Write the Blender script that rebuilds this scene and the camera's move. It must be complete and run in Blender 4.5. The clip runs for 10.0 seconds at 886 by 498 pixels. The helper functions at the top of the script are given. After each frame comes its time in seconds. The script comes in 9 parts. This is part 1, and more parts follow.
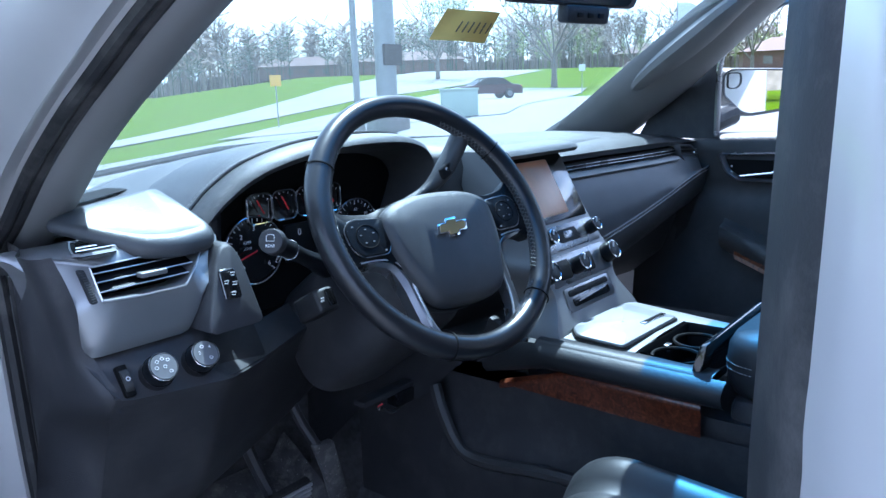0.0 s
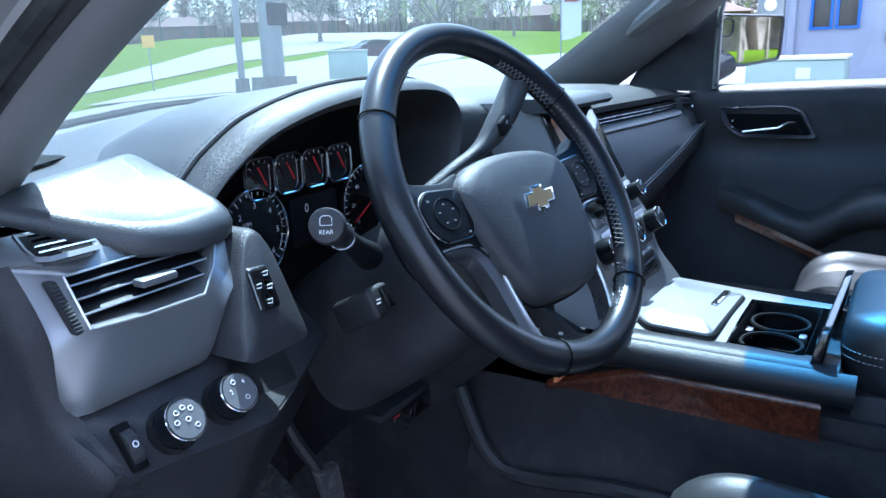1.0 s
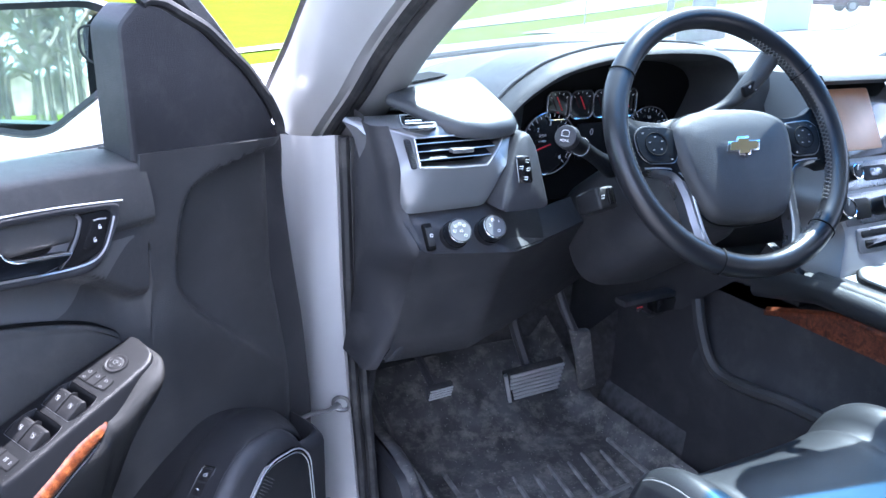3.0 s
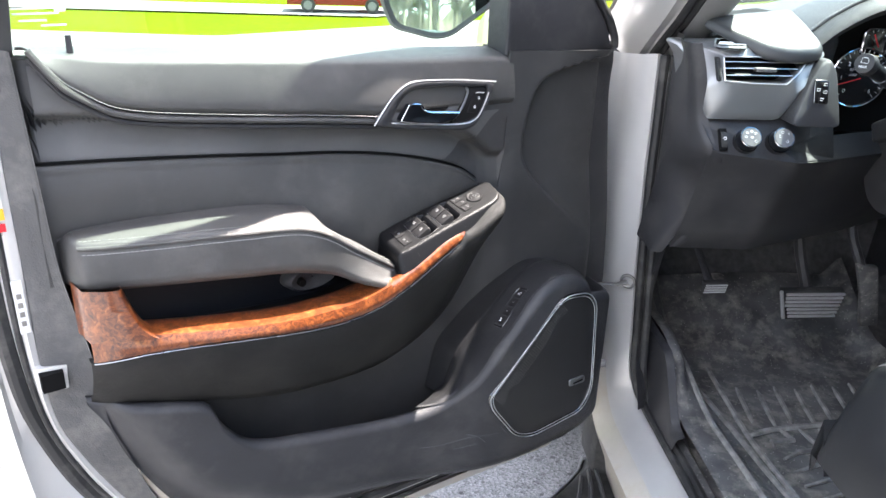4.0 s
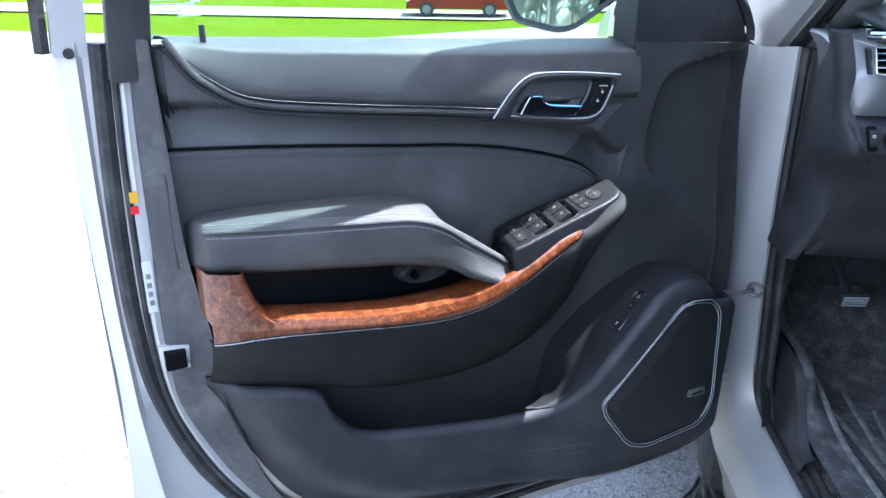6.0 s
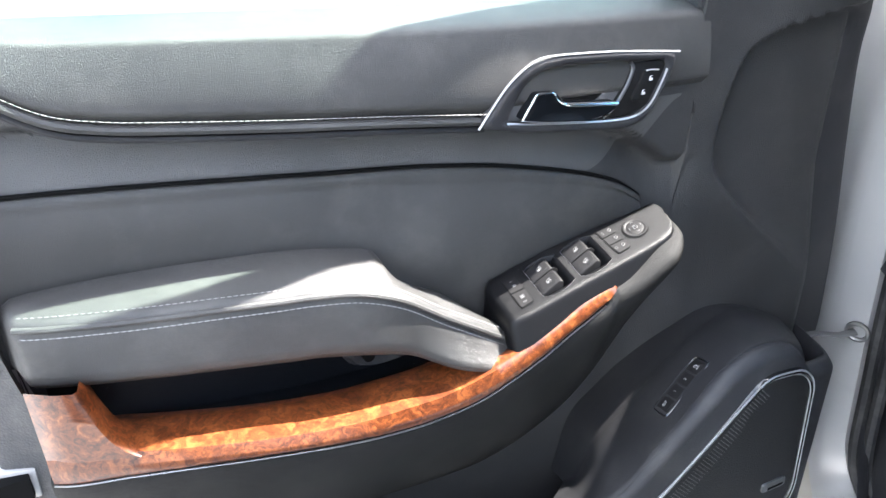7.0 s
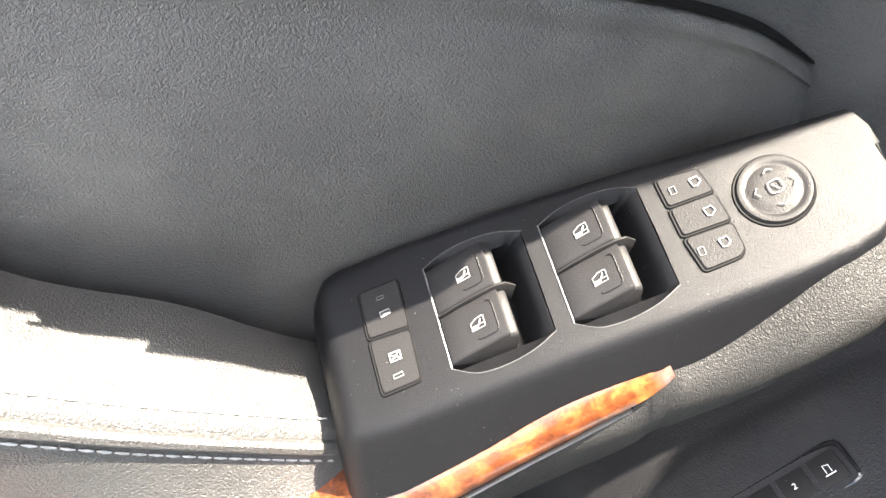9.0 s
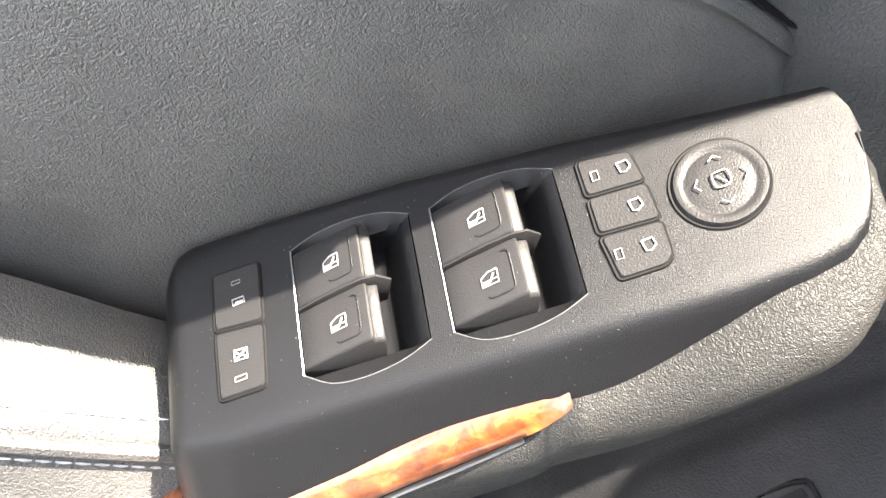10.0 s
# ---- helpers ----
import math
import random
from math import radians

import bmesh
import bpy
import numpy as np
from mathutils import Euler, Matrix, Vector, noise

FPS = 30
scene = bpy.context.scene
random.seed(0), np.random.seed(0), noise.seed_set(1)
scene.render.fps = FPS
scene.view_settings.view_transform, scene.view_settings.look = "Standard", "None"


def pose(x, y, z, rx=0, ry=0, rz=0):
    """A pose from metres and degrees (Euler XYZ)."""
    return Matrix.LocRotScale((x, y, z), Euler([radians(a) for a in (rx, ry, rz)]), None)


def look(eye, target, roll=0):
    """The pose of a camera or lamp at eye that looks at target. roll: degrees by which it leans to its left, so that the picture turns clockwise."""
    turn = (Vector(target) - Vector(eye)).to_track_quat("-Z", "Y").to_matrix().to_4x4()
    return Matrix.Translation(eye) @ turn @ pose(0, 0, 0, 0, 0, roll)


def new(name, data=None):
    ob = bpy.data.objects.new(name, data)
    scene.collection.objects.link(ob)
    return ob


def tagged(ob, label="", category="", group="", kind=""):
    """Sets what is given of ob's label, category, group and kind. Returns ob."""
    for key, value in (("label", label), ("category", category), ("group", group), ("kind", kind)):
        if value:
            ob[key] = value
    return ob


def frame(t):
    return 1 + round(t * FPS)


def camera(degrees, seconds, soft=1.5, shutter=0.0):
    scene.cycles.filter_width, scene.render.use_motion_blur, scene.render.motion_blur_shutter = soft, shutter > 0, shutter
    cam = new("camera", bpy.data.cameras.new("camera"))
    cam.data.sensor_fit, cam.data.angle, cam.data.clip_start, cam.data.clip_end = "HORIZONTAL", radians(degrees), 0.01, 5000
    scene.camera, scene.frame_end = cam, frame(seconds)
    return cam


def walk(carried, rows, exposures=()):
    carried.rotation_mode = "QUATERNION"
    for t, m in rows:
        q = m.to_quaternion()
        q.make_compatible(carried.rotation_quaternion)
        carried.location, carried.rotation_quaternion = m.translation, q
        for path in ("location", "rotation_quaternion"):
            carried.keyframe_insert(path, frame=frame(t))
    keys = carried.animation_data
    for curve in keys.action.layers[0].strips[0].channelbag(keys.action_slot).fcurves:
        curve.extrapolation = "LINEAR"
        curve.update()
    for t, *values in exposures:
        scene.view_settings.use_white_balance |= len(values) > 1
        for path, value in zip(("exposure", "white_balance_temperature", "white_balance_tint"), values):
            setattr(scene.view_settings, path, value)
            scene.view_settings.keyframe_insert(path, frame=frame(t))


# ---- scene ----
cam = camera(60.6, 10.0)
PATH = [
    (0, (0.038, 0.03, 1.511), (1.537, 1.292, 1.109), -2.1),
    (0.5, (0.077, 0.227, 1.494), (1.641, 1.392, 1.05), -2.3),
    (1, (0.114, 0.361, 1.481), (1.763, 1.374, 0.979), -2.0),
    (1.5, (0.126, 0.346, 1.477), (1.744, 1.385, 0.926), -1.4),
    (2, (0.126, 0.23, 1.482), (1.581, 1.489, 0.937), -1.2),
    (2.2, (0.107, 0.191, 1.484), (1.472, 1.552, 0.949), -1.0),
    (3.3, (-0.089, -0.125, 1.529), (0.592, 1.625, 0.841), 2.0),
    (3.5, (-0.12, -0.177, 1.526), (0.396, 1.617, 0.809), 1.9),
    (4, (-0.115, -0.353, 1.511), (0.018, 1.484, 0.731), 2.0),
    (4.5, (-0.099, -0.511, 1.498), (-0.177, 1.326, 0.711), 1.1),
    (5, (-0.084, -0.546, 1.503), (-0.231, 1.298, 0.741), 0.1),
    (5.5, (-0.106, -0.495, 1.499), (-0.267, 1.354, 0.753), 0.5),
    (5.7, (-0.124, -0.442, 1.494), (-0.277, 1.408, 0.749), 0.6),
    (6.8, (-0.107, 0.0, 1.485), (-0.3, 1.756, 0.547), -0.6),
    (7, (-0.076, 0.073, 1.478), (-0.342, 1.814, 0.53), -1.2),
    (7.5, (-0.051, 0.251, 1.436), (-0.402, 1.871, 0.317), -2.0),
    (8, (-0.068, 0.434, 1.383), (-0.457, 1.878, 0.056), -3.0),
    (8.5, (-0.06, 0.541, 1.33), (-0.448, 1.869, -0.115), -2.2),
    (9, (-0.039, 0.61, 1.299), (-0.405, 1.834, -0.239), 1.6),
    (9.5, (-0.024, 0.649, 1.274), (-0.432, 1.806, -0.305), 2.0),
    (10, (0.001, 0.663, 1.264), (-0.445, 1.791, -0.326), 1.6),
]
EXPOSURES = [
    (0.0, 2.45, 5000, 14), (1.0, 2.5, 5050, 14), (1.6, 2.85, 5200, 18), (2.2, 3.2, 5250, 24), (3.4, 3.4, 5900, 16), (4.0, 3.35, 6700, 13), (4.4, 3.1, 5650, 10), (5.0, 2.85, 5250, 10), (5.4, 2.65, 5250, 10), (5.7, 2.65, 5250, 10),
    (7.0, 3.45, 6400, 10), (7.5, 3.7, 6800, 10), (8.0, 3.98, 7200, 10), (8.5, 4.05, 7300, 10), (10.0, 4.35, 7300, 10),
]
walk(cam, [(t, look(eye, target, roll)) for t, eye, target, roll in PATH], EXPOSURES)


# ---- light ----
SUN_DIR = Vector((0.430, 0.300, 1.0)).normalized()      # towards the sun: ahead and to the right of the vehicle
sun_el, sun_az = math.asin(SUN_DIR.z), math.atan2(SUN_DIR.x, SUN_DIR.y)
sun = bpy.data.lights.new("sun", "SUN")
sun.energy, sun.angle, sun.color = 4.0, radians(0.53), (1.0, 0.96, 0.90)
new("sun", sun).matrix_world = look(SUN_DIR * 50, (0, 0, 0))

CLOUD_X, CLOUD_Y = 3.7, 1.2                             # drift of the cloud deck
world = bpy.data.worlds.new("sky")
scene.world = world
world.use_nodes = True
wn, wl = world.node_tree.nodes, world.node_tree.links
wn.clear()
sky = wn.new("ShaderNodeTexSky")
sky.sky_type, sky.sun_disc = "NISHITA", False
sky.sun_elevation, sky.sun_rotation = sun_el, sun_az
sky.dust_density, sky.air_density = 2.0, 1.0
w_tc, w_map = wn.new("ShaderNodeTexCoord"), wn.new("ShaderNodeMapping")
w_sep, w_lift, w_dx, w_dy, w_com = wn.new("ShaderNodeSeparateXYZ"), wn.new("ShaderNodeMath"), wn.new("ShaderNodeMath"), wn.new("ShaderNodeMath"), wn.new("ShaderNodeCombineXYZ")
w_lift.operation, w_lift.inputs[1].default_value = "MAXIMUM", 0.0
w_off = wn.new("ShaderNodeMath")
w_off.operation, w_off.inputs[1].default_value = "ADD", 0.16
w_dx.operation = w_dy.operation = "DIVIDE"
w_map.inputs["Location"].default_value = (CLOUD_X, CLOUD_Y, 0.0)
w_noise, w_ramp = wn.new("ShaderNodeTexNoise"), wn.new("ShaderNodeValToRGB")
w_noise.inputs["Scale"].default_value, w_noise.inputs["Detail"].default_value, w_noise.inputs["Roughness"].default_value = 1.1, 9, 0.56
w_ramp.color_ramp.elements[0].position, w_ramp.color_ramp.elements[1].position = 0.43, 0.62
w_mix = wn.new("ShaderNodeMix")
w_mix.data_type = "RGBA"
w_mix.inputs["B"].default_value = (8.0, 8.3, 9.0, 1)                   # bright broken cloud
w_bg, w_out = wn.new("ShaderNodeBackground"), wn.new("ShaderNodeOutputWorld")
w_bg.inputs["Strength"].default_value = 0.095
wl.new(w_tc.outputs["Generated"], w_sep.inputs["Vector"])
wl.new(w_sep.outputs["Z"], w_lift.inputs[0])
wl.new(w_lift.outputs["Value"], w_off.inputs[0])
for w_d, ax in ((w_dx, "X"), (w_dy, "Y")):
    wl.new(w_sep.outputs[ax], w_d.inputs[0])
    wl.new(w_off.outputs["Value"], w_d.inputs[1])
    wl.new(w_d.outputs["Value"], w_com.inputs[ax])
wl.new(w_com.outputs["Vector"], w_map.inputs["Vector"])
wl.new(w_map.outputs["Vector"], w_noise.inputs["Vector"])
wl.new(w_noise.outputs["Fac"], w_ramp.inputs["Fac"])
wl.new(w_ramp.outputs["Color"], w_mix.inputs["Factor"])
wl.new(sky.outputs["Color"], w_mix.inputs["A"])
wl.new(w_mix.outputs["Result"], w_bg.inputs["Color"])
wl.new(w_bg.outputs["Background"], w_out.inputs["Surface"])


# ---- materials ----
def nodes_of(name):
    m = bpy.data.materials.new(name)
    m.use_nodes = True
    return m, m.node_tree.nodes, m.node_tree.links, m.node_tree.nodes["Principled BSDF"]


def rgba(c):
    return (*c, 1.0) if len(c) == 3 else c


def surface(name, base, rough=0.5, metal=0.0, vary=0.25, vary_scale=9.0, fine=0.0, fine_scale=400.0, grain=0.0, grain_scale=800.0,
            dust=0.0, dust_color=(0.35, 0.33, 0.30), dust_scale=14.0, coat=0.0, spec=0.5, specks=0.0, specks_scale=900.0, rough_vary=0.15):
    """A procedural surface: two scales of tone, wear in the gloss, fine relief, and pebbled grain for hide and moulded plastic."""
    m, n, l, p = nodes_of(name)
    tc = n.new("ShaderNodeTexCoord")
    big, small = n.new("ShaderNodeTexNoise"), n.new("ShaderNodeTexNoise")
    big.inputs["Scale"].default_value, big.inputs["Detail"].default_value = vary_scale, 6
    small.inputs["Scale"].default_value, small.inputs["Detail"].default_value = fine_scale, 3
    for t in (big, small):
        l.new(tc.outputs["Object"], t.inputs["Vector"])
    ramp = n.new("ShaderNodeValToRGB")
    ramp.color_ramp.elements[0].position, ramp.color_ramp.elements[1].position = 0.3, 0.72
    ramp.color_ramp.elements[0].color = rgba([c * (1 - vary) for c in base])
    ramp.color_ramp.elements[1].color = rgba([min(1, c * (1 + vary)) for c in base])
    l.new(big.outputs["Fac"], ramp.inputs["Fac"])
    color = ramp.outputs["Color"]
    if dust:
        dn, dr, mx = n.new("ShaderNodeTexNoise"), n.new("ShaderNodeValToRGB"), n.new("ShaderNodeMix")
        dn.inputs["Scale"].default_value, dn.inputs["Detail"].default_value, dn.inputs["Roughness"].default_value = dust_scale, 8, 0.7
        dr.color_ramp.elements[0].position, dr.color_ramp.elements[1].position = 0.48, 0.75
        dr.color_ramp.elements[1].color = (dust, dust, dust, 1)
        mx.data_type = "RGBA"
        mx.inputs["B"].default_value = rgba(dust_color)
        l.new(tc.outputs["Object"], dn.inputs["Vector"])
        l.new(dn.outputs["Fac"], dr.inputs["Fac"])
        l.new(dr.outputs["Color"], mx.inputs["Factor"])
        l.new(color, mx.inputs["A"])
        color = mx.outputs["Result"]
    if specks:
        sv, sr, sx = n.new("ShaderNodeTexVoronoi"), n.new("ShaderNodeValToRGB"), n.new("ShaderNodeMix")
        sv.inputs["Scale"].default_value = specks_scale
        sr.color_ramp.elements[0].position, sr.color_ramp.elements[1].position = specks * 0.6, specks
        sr.color_ramp.elements[0].color, sr.color_ramp.elements[1].color = (0.8, 0.8, 0.8, 1), (0, 0, 0, 1)
        sx.data_type = "RGBA"
        sx.inputs["B"].default_value = (0.55, 0.54, 0.50, 1)
        l.new(tc.outputs["Object"], sv.inputs["Vector"])
        l.new(sv.outputs["Distance"], sr.inputs["Fac"])
        l.new(sr.outputs["Color"], sx.inputs["Factor"])
        l.new(color, sx.inputs["A"])
        color = sx.outputs["Result"]
    l.new(color, p.inputs["Base Color"])
    rr = n.new("ShaderNodeMapRange")
    rr.inputs["To Min"].default_value, rr.inputs["To Max"].default_value = max(0.02, rough - rough_vary * rough), min(1, rough + rough_vary * rough)
    l.new(big.outputs["Fac"], rr.inputs["Value"])
    l.new(rr.outputs["Result"], p.inputs["Roughness"])
    p.inputs["Metallic"].default_value = metal
    p.inputs["Specular IOR Level"].default_value = spec
    p.inputs["Coat Weight"].default_value = coat
    p.inputs["Coat Roughness"].default_value = 0.06
    last = None
    if fine:
        b = n.new("ShaderNodeBump")
        b.inputs["Strength"].default_value, b.inputs["Distance"].default_value = fine, 0.0006
        l.new(small.outputs["Fac"], b.inputs["Height"])
        last = b
    if grain:
        v, b2 = n.new("ShaderNodeTexVoronoi"), n.new("ShaderNodeBump")
        v.feature = "SMOOTH_F1"
        v.inputs["Scale"].default_value = grain_scale
        warp, add = n.new("ShaderNodeTexNoise"), n.new("ShaderNodeMix")
        warp.inputs["Scale"].default_value = grain_scale * 0.35
        add.data_type, add.blend_type = "RGBA", "LINEAR_LIGHT"
        add.inputs["Factor"].default_value = 0.0016
        l.new(tc.outputs["Object"], warp.inputs["Vector"])
        l.new(tc.outputs["Object"], add.inputs["A"])
        l.new(warp.outputs["Color"], add.inputs["B"])
        l.new(add.outputs["Result"], v.inputs["Vector"])
        b2.inputs["Strength"].default_value, b2.inputs["Distance"].default_value = grain, 0.0009
        b2.invert = True
        l.new(v.outputs["Distance"], b2.inputs["Height"])
        if last:
            l.new(last.outputs["Normal"], b2.inputs["Normal"])
        last = b2
    if last:
        l.new(last.outputs["Normal"], p.inputs["Normal"])
    return m


def glass(name, tint, rough=0.0, gloss=1.0, film=0.0):
    """A thin pane: tinted light goes through, Fresnel drives its gloss."""
    m, n, l, p = nodes_of(name)
    n.remove(p)
    tr, gl, mx, fr, mul = (n.new("ShaderNodeBsdfTransparent"), n.new("ShaderNodeBsdfGlossy"), n.new("ShaderNodeMixShader"), n.new("ShaderNodeLayerWeight"), n.new("ShaderNodeMath"))
    tr.inputs["Color"].default_value = rgba(tint)
    gl.inputs["Roughness"].default_value = rough
    pw = n.new("ShaderNodeMath")
    pw.operation, pw.inputs[1].default_value = "POWER", 5.0
    mul.operation, mul.inputs[1].default_value, mul.inputs[2].default_value = "MULTIPLY_ADD", 0.85 * gloss, 0.05 * gloss
    fr.inputs["Blend"].default_value = 0.5
    l.new(fr.outputs["Facing"], pw.inputs[0])
    l.new(pw.outputs["Value"], mul.inputs[0])
    l.new(mul.outputs["Value"], mx.inputs["Fac"])
    l.new(tr.outputs["BSDF"], mx.inputs[1])
    l.new(gl.outputs["BSDF"], mx.inputs[2])
    out = mx.outputs["Shader"]
    if film:                                                    # film of dust, put in for haze over the view; scatters daylight
        ts, mf = n.new("ShaderNodeBsdfTranslucent"), n.new("ShaderNodeMixShader")
        ts.inputs["Color"].default_value, mf.inputs["Fac"].default_value = (0.62, 0.74, 0.78, 1), film
        l.new(out, mf.inputs[1])
        l.new(ts.outputs["BSDF"], mf.inputs[2])
        out = mf.outputs["Shader"]
    l.new(out, n["Material Output"].inputs["Surface"])
    return m


def burl_wood(name, tone=(1.0, 1.0, 1.0)):
    """Glossy burl veneer: swirled reddish brown with dark eyes under lacquer."""
    m, n, l, p = nodes_of(name)
    tc, warp, add = n.new("ShaderNodeTexCoord"), n.new("ShaderNodeTexNoise"), n.new("ShaderNodeMix")
    warp.inputs["Scale"].default_value, warp.inputs["Detail"].default_value = 28, 5
    add.data_type, add.blend_type = "RGBA", "LINEAR_LIGHT"
    add.inputs["Factor"].default_value = 0.05
    fig, eye = n.new("ShaderNodeTexNoise"), n.new("ShaderNodeTexVoronoi")
    fig.inputs["Scale"].default_value, fig.inputs["Detail"].default_value, fig.inputs["Roughness"].default_value = 75, 7, 0.65
    eye.inputs["Scale"].default_value = 110
    ramp, er, mx = n.new("ShaderNodeValToRGB"), n.new("ShaderNodeValToRGB"), n.new("ShaderNodeMix")
    e = ramp.color_ramp.elements
    e[0].position, e[0].color = 0.33, (0.045 * tone[0], 0.011 * tone[1], 0.004 * tone[2], 1)
    e[1].position, e[1].color = 0.70, (0.36 * tone[0], 0.125 * tone[1], 0.036 * tone[2], 1)
    mid = e.new(0.5)
    mid.color = (0.165 * tone[0], 0.046 * tone[1], 0.013 * tone[2], 1)
    er.color_ramp.elements[0].position, er.color_ramp.elements[1].position = 0.05, 0.38
    er.color_ramp.elements[0].color, er.color_ramp.elements[1].color = (0.75, 0.75, 0.75, 1), (0, 0, 0, 1)
    mx.data_type = "RGBA"
    mx.inputs["B"].default_value = (0.05, 0.012, 0.004, 1)
    l.new(tc.outputs["Object"], warp.inputs["Vector"])
    l.new(tc.outputs["Object"], add.inputs["A"])
    l.new(warp.outputs["Color"], add.inputs["B"])
    for t in (fig, eye):
        l.new(add.outputs["Result"], t.inputs["Vector"])
    l.new(fig.outputs["Fac"], ramp.inputs["Fac"])
    l.new(eye.outputs["Distance"], er.inputs["Fac"])
    l.new(er.outputs["Color"], mx.inputs["Factor"])
    l.new(ramp.outputs["Color"], mx.inputs["A"])
    l.new(mx.outputs["Result"], p.inputs["Base Color"])
    p.inputs["Roughness"].default_value = 0.3
    p.inputs["Coat Weight"].default_value, p.inputs["Coat Roughness"].default_value = 0.8, 0.07
    return m


def ground_mix(name, a, b, scale, rough=0.9, bump=0.5, stone=0.0):
    """Two tones broken up at three sizes, with relief, for asphalt and turf."""
    m, n, l, p = nodes_of(name)
    tc = n.new("ShaderNodeTexCoord")
    t1, t2, vo = n.new("ShaderNodeTexNoise"), n.new("ShaderNodeTexNoise"), n.new("ShaderNodeTexVoronoi")
    t1.inputs["Scale"].default_value, t1.inputs["Detail"].default_value, t1.inputs["Roughness"].default_value = scale, 10, 0.75
    t2.inputs["Scale"].default_value, t2.inputs["Detail"].default_value = 0.35, 4
    vo.inputs["Scale"].default_value = 90 if stone else scale * 2
    for t in (t1, t2, vo):
        l.new(tc.outputs["Object"], t.inputs["Vector"])
    r, mx, sep = n.new("ShaderNodeValToRGB"), n.new("ShaderNodeMix"), n.new("ShaderNodeMix")
    r.color_ramp.elements[0].position, r.color_ramp.elements[1].position = 0.36, 0.62
    r.color_ramp.elements[0].color, r.color_ramp.elements[1].color = rgba(a), rgba(b)
    mx.data_type, mx.blend_type = "RGBA", "MULTIPLY"
    mx.inputs["Factor"].default_value = 0.35
    sep.data_type, sep.blend_type = "RGBA", "OVERLAY"
    sep.inputs["Factor"].default_value = stone
    l.new(t1.outputs["Fac"], r.inputs["Fac"])
    l.new(r.outputs["Color"], sep.inputs["A"])
    l.new(vo.outputs["Color"], sep.inputs["B"])
    hsv = n.new("ShaderNodeHueSaturation")
    hsv.inputs["Saturation"].default_value = 0.0 if stone else 1.0
    l.new(sep.outputs["Result"], hsv.inputs["Color"])
    l.new(hsv.outputs["Color"], mx.inputs["A"])
    l.new(t2.outputs["Color"], mx.inputs["B"])
    l.new(mx.outputs["Result"] if not stone else hsv.outputs["Color"], p.inputs["Base Color"])
    p.inputs["Roughness"].default_value = rough
    p.inputs["Specular IOR Level"].default_value = 0.2 if stone else 0.02
    bp = n.new("ShaderNodeBump")
    bp.inputs["Strength"].default_value, bp.inputs["Distance"].default_value = bump, 0.006
    l.new(vo.outputs["Distance"] if stone else t1.outputs["Fac"], bp.inputs["Height"])
    l.new(bp.outputs["Normal"], p.inputs["Normal"])
    return m


